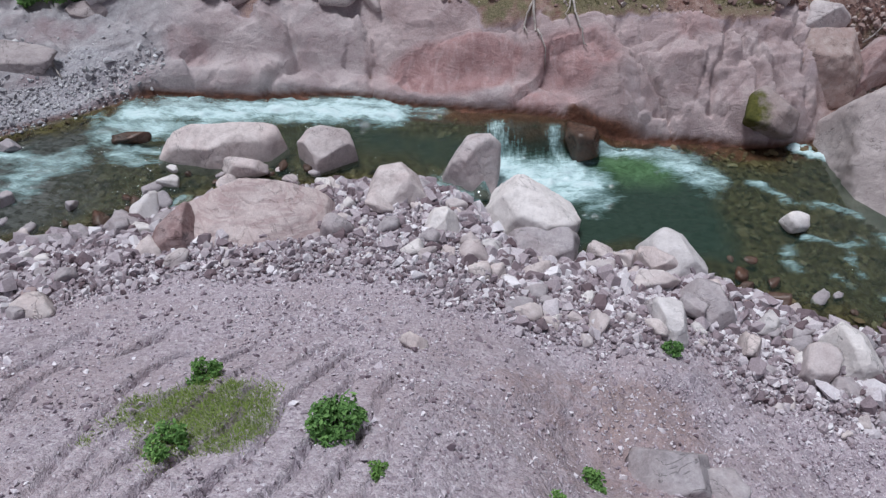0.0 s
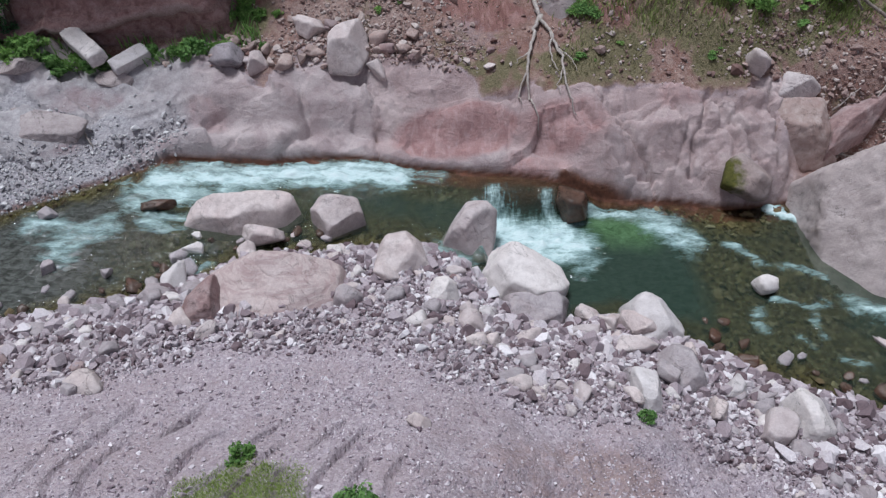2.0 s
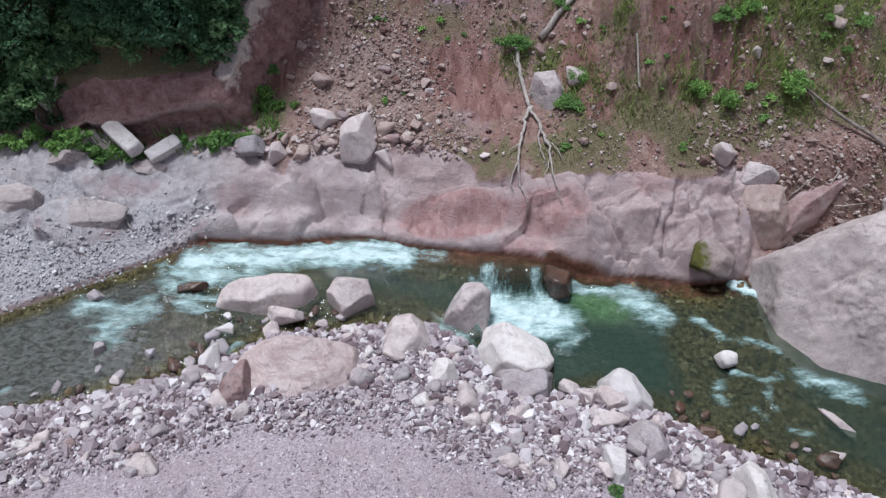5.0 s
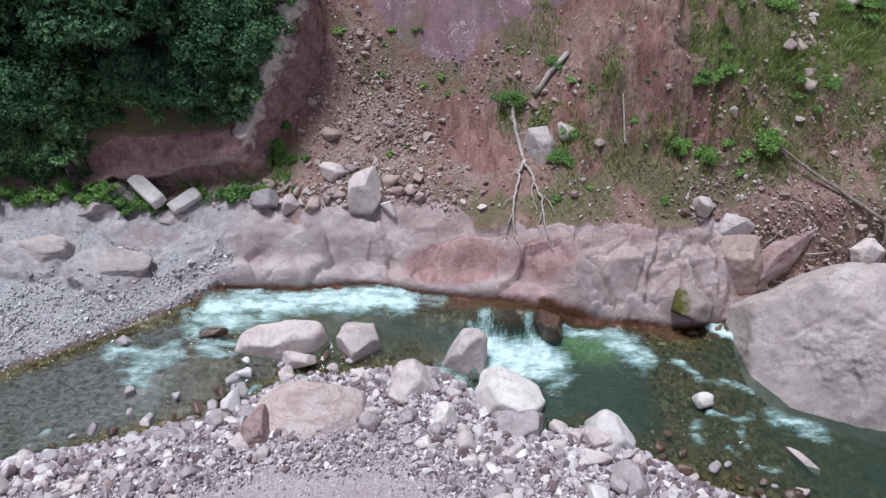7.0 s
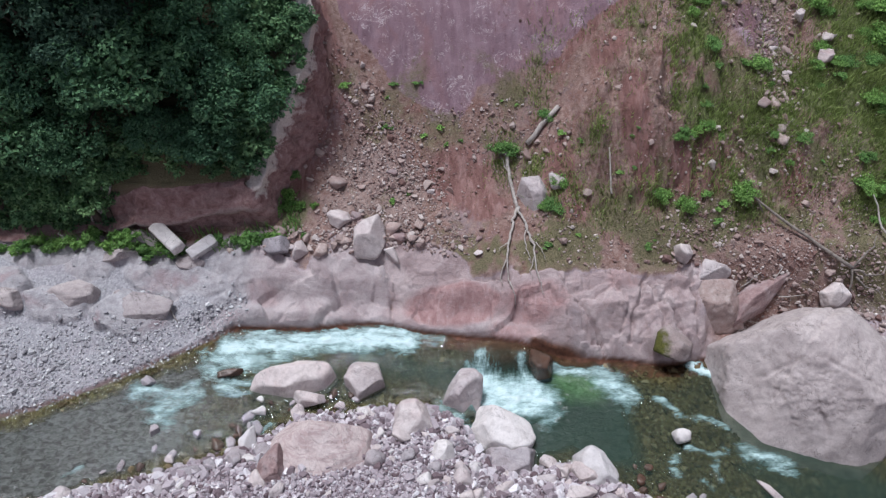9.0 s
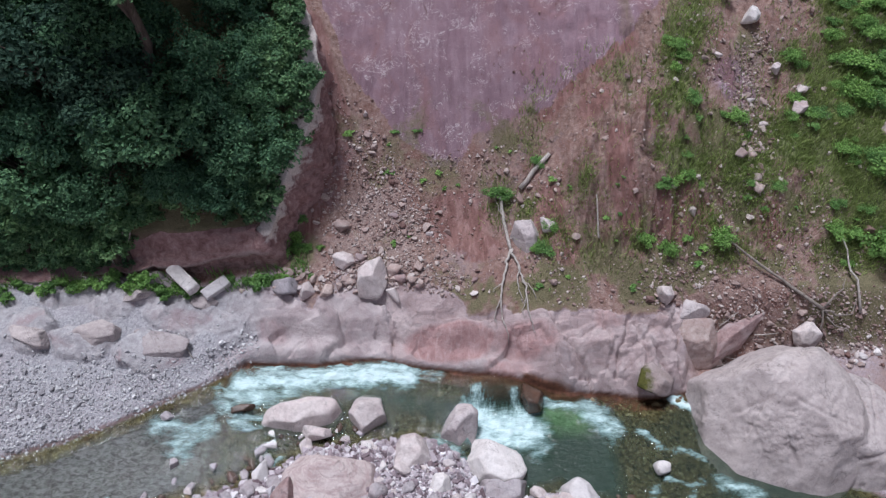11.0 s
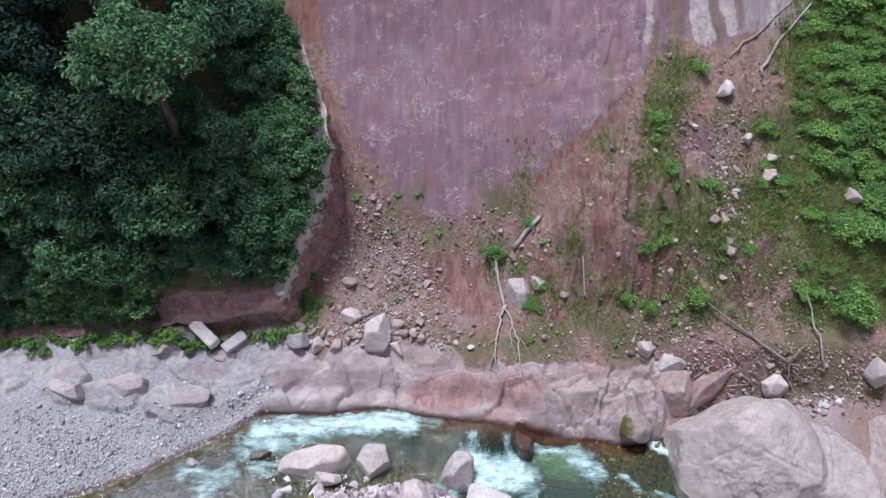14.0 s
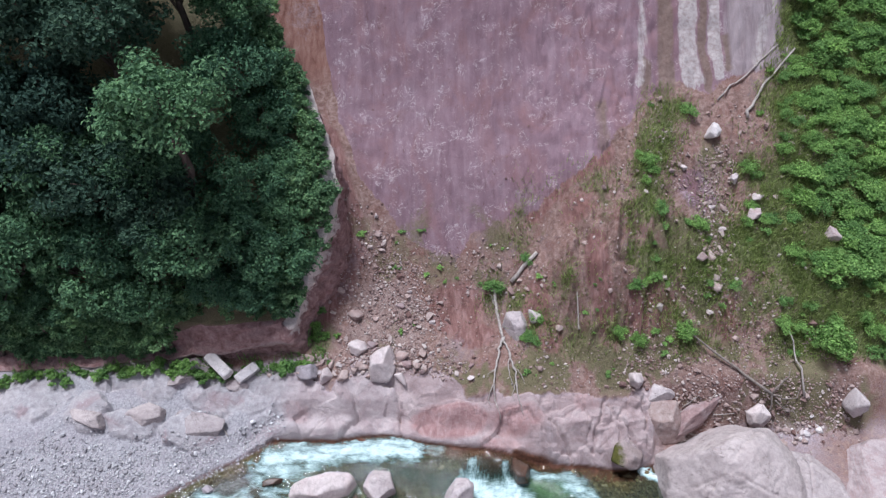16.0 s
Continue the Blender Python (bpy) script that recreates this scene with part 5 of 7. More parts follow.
rock_thing("boulder", (11.44, 9.88, -0.15), (0.62, 0.17, 0.17), 0, 409, "pale", 4, "long pale stone lying in the riffle", -42)
cut_rock("boulder", (2.3, 10.85, 0.12), ((0.0, -0.3, 1.0, 0.42), (0.9, -0.25, 0.3, 0.80), (-0.9, -0.1, 0.3, 0.72), (0.35, -0.85, 0.35, 0.55), (-0.4, -0.85, 0.3, 0.60), (0, 0.9, 0.3, 0.5), (0, 0, -1, 0.5)), 255, "grey", "pitted grey rock under the white boulder", 5, 300.0)
rock_thing("stone", (1.34, 11.59, 0.08), (0.33, 0.21, 0.19), 0, 262, "white", 4, "pale stone beside the side channel")
rock_thing("stone", (1.09, 10.44, 0.83), (0.29, 0.18, 0.16), 0, 269, "grey", 4, "grey stone beside the side channel")
cut_rock("boulder", (5.44, 10.55, 0.20), ((0.32, 0.43, 0.84, 0.56), (0.68, 0.12, 0.72, 0.41), (0.90, -0.40, 0.15, 0.78), (0.68, -0.63, 0.38, 0.74), (0.04, -0.90, 0.44, 0.86), (-0.93, -0.11, 0.34, 0.66), (-0.60, 0.60, 0.54, 0.76), (-0.05, 0.00, 1.00, 0.48), (-0.21, -0.55, 1.00, 0.43), (0.33, -0.95, 0.50, 0.52), (0.33, 0.64, -0.70, 0.34), (0.00, 0.00, -1.00, 0.54)), 276, "white", "large whitish boulder at the pool's edge", 5, 40.0)
cut_rock("boulder", (4.94, 10.31, 0.38), ((-0.02, 0.58, 0.82, 0.33), (0.36, 0.47, 0.81, 0.27), (0.74, 0.10, 0.67, 0.36), (0.81, -0.58, -0.13, 0.55), (0.09, -0.98, 0.16, 0.23), (-0.79, -0.59, 0.16, 0.34), (-0.89, 0.43, 0.18, 0.54), (0.11, -0.17, 1.00, 0.27), (-0.26, -0.55, 1.00, 0.24), (0.33, -0.95, 0.50, 0.28), (0.31, 0.64, -0.70, 0.19), (0.00, 0.00, -1.00, 0.29)), 283, "pale", "pinkish rock on top of the shore boulders", 5)
rock_thing("boulder", (4.61, 9.54, 0.58), (0.62, 0.29, 0.25), 0, 290, "pale", 4, "flat pinkish rock under a shore boulder")
rock_thing("stone", (3.75, 10.85, 0.11), (0.36, 0.26, 0.23), 0, 297, "pale", 4, "upright pale stone by the deep pool")
rock_thing("stone", (4.22, 10.44, 0.32), (0.30, 0.29, 0.25), 0, 304, "pale", 4, "upright pinkish stone by the deep pool")
rock_thing("boulder", (3.41, 10.04, 0.45), (0.52, 0.20, 0.18), 0, 311, "pale", 4, "low pale rock by the deep pool")
cut_rock("boulder", (4.40, 7.73, 1.40), ((0.12, 0.67, 0.74, 0.51), (0.90, -0.06, 0.43, 0.27), (0.87, -0.23, 0.43, 0.23), (0.45, -0.80, 0.41, 0.47), (-0.65, -0.68, 0.34, 0.26), (-0.95, -0.21, 0.24, 0.23), (-0.92, 0.39, -0.09, 0.48), (0.03, -0.03, 1.00, 0.25), (-0.22, -0.55, 1.00, 0.23), (0.33, -0.95, 0.50, 0.27), (0.32, 0.57, -0.76, 0.17), (0.00, 0.00, -1.00, 0.28)), 318, "white", "whitish long rock on the stony bank", 5)
cut_rock("boulder", (5.66, 8.78, 0.64), ((0.26, 0.53, 0.80, 0.51), (0.84, 0.08, 0.54, 0.36), (0.89, -0.27, 0.36, 0.42), (0.39, -0.77, 0.50, 0.50), (-0.76, -0.45, 0.48, 0.67), (-0.84, 0.12, 0.53, 0.48), (-0.64, 0.63, 0.45, 0.66), (-0.06, -0.04, 1.00, 0.38), (-0.27, -0.55, 1.00, 0.35), (0.30, -0.95, 0.50, 0.39), (0.37, 0.58, -0.73, 0.27), (0.00, 0.00, -1.00, 0.42)), 325, "grey", "big smooth grey rock on the bank", 5, 40.0)
rock_thing("stone", (5.12, 8.55, 0.89), (0.27, 0.30, 0.26), 0, 332, "grey", 4, "grey block leaning on a smooth rock")
rock_thing("stone", (6.69, 8.45, 0.47), (0.34, 0.32, 0.28), 0, 339, "white", 4, "whitish angular stone near the shallows")
rock_thing("stone", (7.39, 8.27, 0.43), (0.38, 0.21, 0.18), 0, 346, "grey", 4, "rounded grey stone near the shallows")
cut_rock("boulder", (7.99, 7.41, 0.73), ((0.46, 0.36, 0.82, 0.50), (0.69, -0.04, 0.72, 0.38), (0.70, -0.56, 0.43, 0.51), (0.68, -0.59, 0.43, 0.47), (-0.40, -0.89, 0.23, 0.34), (-0.91, -0.23, 0.34, 0.22), (-0.57, 0.79, 0.23, 0.68), (-0.02, -0.16, 1.00, 0.37), (-0.25, -0.55, 1.00, 0.33), (0.30, -0.95, 0.50, 0.40), (0.52, 0.48, -0.71, 0.25), (0.00, 0.00, -1.00, 0.40)), 353, "white", "large white faceted boulder on the bank", 5)
rock_thing("stone", (7.29, 7.31, 0.68), (0.42, 0.42, 0.37), 0, 360, "pale", 4, "pinkish block beside the white boulder")
rock_thing("stone", (7.62, 6.71, 0.71), (0.34, 0.30, 0.26), 0, 367, "grey", 4, "grey blocky stone in the rubble")
rock_thing("stone", (7.51, 9.49, 0.02), (0.25, 0.27, 0.24), 0, 374, "wet", 4, "brownish stone in the shallow water")
rock_thing("stone", (7.69, 9.15, 0.03), (0.19, 0.20, 0.17), 0, 381, "pale", 4, "pointed pale stone in the shallow water")
rock_thing("stone", (6.93, 9.88, 0.02), (0.19, 0.16, 0.14), 0, 388, "wet", 4, "small wet stone in the shallow water")
rock_thing("stone", (8.73, 11.94, 0.06), (0.34, 0.31, 0.30), 0, 395, "white", 4, "single white rounded stone in the riffle", 20, 20, 14.0)
cut_rock("boulder", (3.35, 4.2, 2.66), ((-0.1, -0.3, 1.0, 0.24), (-0.75, 0.1, 0.6, 0.33), (0.8, -0.1, 0.5, 0.31), (0.1, 0.85, 0.5, 0.29), (0.1, -0.9, 0.3, 0.37), (0, 0, -1, 0.34)), 402, "grey", "half-buried grey boulder on the gravel slope", 5, 60.0)
rock_thing("boulder", (3.92, 3.98, 2.48), (0.34, 0.34, 0.3), 0, 405, "grey", 4, "low grey rock beside a half-buried boulder")
rock_thing("stone", (-0.45, 6.06, 3.15), (0.24, 0.21, 0.18), 0, 409, "pale", 4, "flat pale stone sunk in the gravel")
rock_thing("boulder", (3.86, 14.86, 0.36), (0.51, 0.59, 0.52), 0, 416, "wet", 4, "dark wet rock beside the falls")
cut_rock("boulder", (11.0, 17.15, 1.35), ((0, -0.35, 0.93, 0.70), (-0.85, -0.1, 0.5, 0.95), (0.9, -0.1, 0.4, 0.95), (0, -0.95, 0.3, 0.65), (-0.5, -0.8, 0.3, 0.8), (0.6, -0.5, 0.6, 0.85), (0, 0.9, 0.4, 0.9), (0, 0, -1, 0.9)), 430, "dusty", "rounded grey boulder at the end of the rock bench", 5, 120.0)
rock_thing("boulder", (12.75, 17.45, 1.55), (1.65, 0.62, 0.62), -16, 437, "red", 5, "long red rock ridge running up from the stream", 32)
cut_rock("boulder", (9.14, 15.59, 0.84), ((-0.46, 0.68, 0.57, 0.70), (0.71, 0.23, 0.67, 0.48), (0.57, 0.17, 0.80, 0.42), (0.88, -0.46, 0.11, 0.71), (0.07, -0.79, -0.61, 0.79), (-0.40, -0.68, -0.61, 0.66), (-0.94, 0.34, -0.03, 0.70), (0.05, -0.07, 1.00, 0.61), (-0.23, -0.55, 1.00, 0.56), (0.39, -0.95, 0.50, 0.63), (0.39, 0.65, -0.65, 0.44), (0.00, 0.00, -1.00, 0.70)), 444, "moss", "rock with green moss at the far shore", 5, 40.0)
rock_thing("boulder", (9.67, 18.49, 3.09), (0.35, 0.53, 0.46), 0, 451, "pale", 4, "pointed pinkish stone on the rock bench")
cut_rock("boulder", (10.99, 17.90, 2.35), ((0.26, 0.59, 0.76, 0.45), (0.68, -0.03, 0.73, 0.50), (0.72, -0.69, -0.13, 0.60), (-0.22, -0.72, -0.66, 0.42), (0.17, -0.94, 0.28, 0.17), (-0.93, 0.36, 0.06, 0.60), (-0.04, -0.12, 1.00, 0.39), (-0.29, -0.55, 1.00, 0.32), (0.30, -0.95, 0.50, 0.43), (0.40, 0.65, -0.64, 0.28), (0.00, 0.00, -1.00, 0.44)), 458, "pale", "square pale block on the far bank", 5)
block("boulder", (-11.3, 19.2, 3.08), (1.16, -1.0, -0.35), (0.05, -0.35, 1.0), (0.80, 0.30, 0.24), 465, "white", "long pale squared block tipped on the gravel")
block("boulder", (-9.9, 18.98, 2.74), (1.08, 0.85, 0.25), (0.05, -0.45, 1.0), (0.62, 0.25, 0.22), 472, "white", "pale squared broken block on the gravel")
rock_thing("boulder", (-6.97, 18.86, 2.85), (0.66, 0.54, 0.47), 0, 479, "grey", 4, "rounded grey rock beside green plants")
rock_thing("stone", (-5.87, 18.81, 2.71), (0.35, 0.39, 0.34), 0, 486, "pale", 4, "pale blocky stone on the bench")
cut_rock("boulder", (-3.00, 19.16, 3.00), ((-0.70, 0.41, 0.58, 0.81), (-0.36, 0.56, 0.75, 0.86), (0.90, 0.30, 0.32, 0.76), (0.81, -0.31, 0.50, 0.30), (0.89, -0.25, -0.38, 0.63), (-0.01, -0.92, 0.39, 0.28), (-0.96, -0.27, 0.08, 0.68), (-0.99, -0.09, 0.14, 0.67), (-0.05, -0.15, 1.00, 0.54), (-0.20, -0.55, 1.00, 0.50), (0.35, -0.95, 0.50, 0.65), (-0.11, 0.72, -0.69, 0.40), (0.00, 0.00, -1.00, 0.64)), 493, "pale", "large upright pale boulder at the slide's foot", 5)
rock_thing("boulder", (-4.31, 20.23, 3.18), (0.53, 0.44, 0.38), 0, 500, "pale", 4, "pale rock half covered with soil")
rock_thing("stone", (-2.14, 18.75, 2.56), (0.34, 0.35, 0.30), 0, 507, "pale", 4, "small pale rock beside the boulder")
cut_rock("boulder", (3.80, 21.30, 3.65), ((-0.14, 0.64, 0.76, 0.70), (0.85, 0.02, 0.53, 0.55), (0.92, -0.31, 0.25, 0.60), (-0.00, -0.90, 0.44, 0.51), (-0.79, -0.59, 0.17, 0.35), (-0.97, 0.18, 0.16, 0.61), (-0.06, -0.01, 1.00, 0.55), (-0.27, -0.55, 1.00, 0.48), (0.24, -0.95, 0.50, 0.58), (0.14, 0.76, -0.63, 0.39), (0.00, 0.00, -1.00, 0.61)), 514, "pale", "big pale block on the red slope", 5)
rock_thing("stone", (4.81, 21.46, 4.11), (0.35, 0.35, 0.31), 0, 521, "pale", 4, "small round rock beside the block")
rock_thing("boulder", (20.52, 17.74, 2.55), (0.65, 1.03, 0.89), 0, 528, "pale", 4, "tall pinkish rock below the green slope")
rock_thing("boulder", (14.41, 29.27, 10.15), (0.43, 0.51, 0.40), 0, 535, "white", 4, "white broken rock high on the slope")
rock_thing("stone", (15.37, 27.17, 8.66), (0.23, 0.29, 0.23), 0, 542, "pale", 4, "white pointed stone on the slope")
rock_thing("stone", (16.61, 26.31, 8.08), (0.34, 0.24, 0.19), 0, 549, "pale", 4, "whitish flat stone on the slope")
rock_thing("stone", (16.24, 25.45, 7.64), (0.39, 0.31, 0.25), 0, 556, "slab", 4, "pinkish rock in the grass")
rock_thing("stone", (20.04, 24.40, 7.19), (0.32, 0.48, 0.38), 0, 563, "slab", 4, "tall pinkish rock in the grass")
rock_thing("boulder", (15.72, 17.24, 1.83), (0.59, 0.57, 0.50), 0, 570, "pale", 4, "pale rock lying behind the huge boulder")
rock_thing("stone", (12.65, 27.40, 9.21), (0.19, 0.15, 0.12), 0, 577, "pale", 4, "small white stone on the slope")
rock_thing("stone", (14.52, 24.78, 7.28), (0.23, 0.13, 0.11), 0, 584, "pale", 4, "small pale stone on the slope")
cut_rock("boulder", (13.60, 13.60, 1.12), ((-0.36, 0.77, 0.53, 2.35), (0.02, 0.75, 0.66, 2.70), (0.60, 0.25, 0.76, 2.80), (0.74, -0.02, 0.67, 2.78), (0.81, -0.38, 0.45, 2.94), (0.63, -0.78, 0.06, 3.28), (0.29, -0.83, 0.47, 2.06), (-0.19, -0.86, 0.48, 1.46), (-0.26, -0.79, 0.55, 1.24), (-0.64, -0.53, 0.56, 1.47), (-0.99, -0.06, 0.16, 2.70), (-0.04, 0.03, 1.00, 2.27), (-0.12, -0.50, 0.86, 1.78), (0.35, -0.35, 0.87, 1.89), (-0.70, -0.30, 0.65, 2.58), (-0.26, -0.55, 1.00, 2.08), (0.26, -0.95, 0.50, 2.58), (0.48, 0.48, -0.73, 1.72), (0.00, 0.00, -1.00, 2.73)), 605, "weathered", "huge pale weathered boulder at the river bend", 6)


# loose stones of middle size, one by one
def scatter(count, x0, x1, y0, y1, keep, seed):
    """Random places in a stretch of the plan, thinned by keep(x, y)."""
    r = np.random.default_rng(seed)
    px, py = r.uniform(x0, x1, count), r.uniform(y0, y1, count)
    ok = r.uniform(size=count) < keep(px, py)
    return px[ok], py[ok]


def bank_band(px, py):
    """Where rubble lies on the near bank: dense at the shore, thin on the slope."""
    s = near_shore(px) - py
    n = fbm(px * 0.5, py * 0.5, 31.0, 3)
    wide = np.interp(px, [-14, -8, -3, 2, 5, 8, 12], [2.6, 3.4, 4.6, 4.0, 3.6, 3.8, 4.5])
    return smooth(-0.35, 0.1, s) * (1 - smooth(wide * 0.75, wide * 1.1, s + 0.9 * n))


STONE_MESHES = [mesh_of("stone", rock_shape(3000 + k, 3, 9, 160.0)[0], BALL[3][1], ROCK[("pale", "grey", "pale", "white", "grey", "pale", "white", "pale", "pale", "grey", "pale", "red", "grey", "pale", "white", "pale")[k]], True) for k in range(16)]
SLIDE_MESHES = [mesh_of("stone", rock_shape(3300 + k, 3, 8, 160.0)[0], BALL[3][1], ROCK[("dusty", "dusty", "pale", "dusty", "red", "dusty")[k]], True) for k in range(6)]
STONE_LABELS = {"pale_rock": "pale pinkish broken stone on the river bank", "grey_rock": "grey broken stone on the river bank", "whitish_rock": "whitish broken stone on the river bank", "red_rock": "reddish broken stone on the river bank"}
px, py = scatter(1500, -13.5, 11.5, 4.0, 13.0, lambda a, b: bank_band(a, b) * (1 - smooth(2.4, 4.4, near_shore(a) - b)), 41)
rs = np.random.default_rng(43)
for a, b in list(zip(px, py))[:200]:
    me = STONE_MESHES[rs.integers(16)]
    size = float(np.clip(rs.lognormal(-1.75, 0.38), 0.1, 0.42))
    ob = tagged(new("stone", me), STONE_LABELS[me.materials[0].name], "rock", "broken stones on the near bank")
    sx, sy, sz = size * rs.uniform(0.8, 1.35), size * rs.uniform(0.7, 1.1), size * rs.uniform(0.5, 0.85)
    ob.matrix_basis = pose(a, b, float(ground_z(a, b)) + 0.45 * sz, rs.uniform(-20, 20), rs.uniform(-20, 20), rs.uniform(0, 360)) @ Matrix.Diagonal((sx, sy, sz, 1))


WET_MESHES = [mesh_of("stone", rock_shape(3100 + k, 3, 12, 45.0)[0], BALL[3][1], ROCK[("wet", "grey", "wet", "pale")[k]], True) for k in range(4)]
WET_LABELS = ("dark wet stone standing in the stream", "grey stone standing in the stream", "brown wet stone in the shallow water", "pale stone standing in the stream")
px, py = scatter(1100, -12.5, 12.5, 8.2, 14.2, lambda a, b: smooth(0.05, 0.3, b - near_shore(a)) * (1 - smooth(0.7, 1.8, b - near_shore(a))) * np.interp(a, [-12.5, -9, -6.5, -4, -2.5, -1, 6, 7.5, 12.5], [0.25, 0.4, 0.8, 0.9, 0.3, 0.0, 0.0, 0.45, 0.45]), 45)
for k, (a, b) in enumerate(list(zip(px, py))[:120]):
    size = float(np.clip(rs.lognormal(-1.95, 0.4), 0.09, 0.3))
    kind = (0, 1, 2, 3, 0, 1)[k % 6]
    ob = tagged(new("cobble", WET_MESHES[kind]), WET_LABELS[kind], "rock", "stones standing in the stream")
    ob.matrix_basis = pose(a, b, float(water_level(np.array(a), np.array(b))) - 0.1 * size, rs.uniform(-15, 15), rs.uniform(-15, 15), rs.uniform(0, 360)) @ Matrix.Diagonal((size * rs.uniform(0.8, 1.4), size * rs.uniform(0.7, 1.0), size * rs.uniform(0.5, 0.8), 1))
for k, (a, b, sx, sy, sz, turn) in enumerate(((-12.0, 16.5, 1.35, 0.62, 0.42, -8), (-14.7, 16.8, 1.1, 0.62, 0.45, 14), (-17.2, 16.6, 0.9, 0.55, 0.4, -5), (-10.4, 18.6, 0.8, 0.4, 0.3, 4), (-13.2, 18.7, 0.75, 0.4, 0.3, 20))):
    rock_thing("boulder", (a, b, float(ground_z(a, b)) - 0.52 * sz), (sx, sy, sz), 0, 3200 + k, "weathered", 5, "low pale grey rock half buried in gravel", turn, 20, 30.0)


def chip(seed, corners=13):
    """A sharp broken stone: the hull of a few random corners."""
    r = np.random.default_rng(seed)
    bm = bmesh.new()
    for _ in range(corners):
        d = r.normal(size=3)
        d /= np.linalg.norm(d)
        bm.verts.new(d * r.uniform(0.75, 1.0))
    got = bmesh.ops.convex_hull(bm, input=bm.verts)
    bmesh.ops.delete(bm, geom=list({v for v in got["geom_interior"] + got["geom_unused"] if isinstance(v, bmesh.types.BMVert)}), context="VERTS")
    bmesh.ops.triangulate(bm, faces=bm.faces)
    bm.verts.index_update()
    v = np.array([x.co[:] for x in bm.verts])
    f = np.array([[x.index for x in q.verts] for q in bm.faces])
    bm.free()
    return v, f


def rubble(name, px, py, sizes, level, material, label, seed, sink=0.3, lift=0.0):
    """Many small stones as one heap."""
    r = np.random.default_rng(seed)
    forms = [chip(seed * 10 + k, 13 if level else 8) for k in range(14)]
    base = ground_z(px, py)
    V, F, total = [], [], 0
    kind = r.integers(14, size=len(px))
    for g in range(14):
        pick = np.flatnonzero(kind == g)
        if not len(pick):
            continue
        v, f = forms[g]
        n, sz = len(pick), sizes[pick]
        q = v[None] * (sz[:, None] * np.stack([r.uniform(0.75, 1.35, n), r.uniform(0.7, 1.1, n), r.uniform(0.55, 1.05, n)], -1))[:, None]
        ca, sa, cb, sb, cc, sc = (w(t)[:, None] for t in (r.uniform(-0.5, 0.5, n), r.uniform(-0.5, 0.5, n), r.uniform(0, 6.3, n)) for w in (np.cos, np.sin))
        x, y, z = q[..., 0], q[..., 1], q[..., 2]
        y, z = ca * y - sa * z, sa * y + ca * z
        x, z = cb * x + sb * z, cb * z - sb * x
        x, y = cc * x - sc * y, sc * x + cc * y
        q = np.stack([x + px[pick][:, None], y + py[pick][:, None], z + (base[pick] + lift + sz * (0.6 - sink))[:, None]], -1)
        V.append(q.reshape(-1, 3))
        F.append((f[None] + (total + np.arange(n) * len(v))[:, None, None]).reshape(-1, 3))
        total += n * len(v)
    return tagged(new(name, mesh_of(name, np.concatenate(V), np.concatenate(F), material, False)), label, "rubble", kind="stuff")


px, py = scatter(72000, -15, 13, 3.0, 13.0, bank_band, 51)
rubble("rubble", px, py, np.clip(rng.lognormal(-2.68, 0.5, len(px)) * np.interp(near_shore(px) - py, [0, 1.2, 3.5], [1.25, 0.95, 0.62]), 0.025, 0.26), 1, RUBBLE, "broken pinkish stones covering the near bank", 61, 0.05)
px, py = scatter(120000, -13, 11, 1.6, 10.5, lambda a, b: smooth(0.0, 0.6, near_shore(a) - b) * (0.16 + 0.5 * smooth(-0.1, 0.5, fbm(a * 0.7, b * 0.7, 5.0, 3)) + 0.5 * bank_band(a, b) + 0.5 * smooth(4, 7, a)), 52)
rubble("gravel", px, py, np.clip(rng.lognormal(-4.0, 0.55, len(px)), 0.010, 0.10), 0, GRAVEL, "small pinkish gravel on the near slope", 62)
px, py = scatter(34000, -22, -6.8, 11.5, 19.4, lambda a, b: smooth(-0.25, 0.2, b - far_shore(a)) * (1 - 0.96 * smooth(0.8, 1.2, (b - far_shore(a)) / np.interp(a, [-20, -13, -10], [4.0, 2.6, 1.3]) + 0.35 * fbm(a * 0.7, b * 0.7, 2.0, 3))) * (1 - smooth(-8.6, -7.6, a)) * (0.55 + 0.6 * fbm(a * 0.6, b * 0.6, 8.0, 3)), 53)
rubble("pebbles", px, py, np.clip(rng.lognormal(-3.4, 0.55, len(px)), 0.02, 0.2), 1, PEBBLE, "pale grey pebbles on the gravel bar", 63)


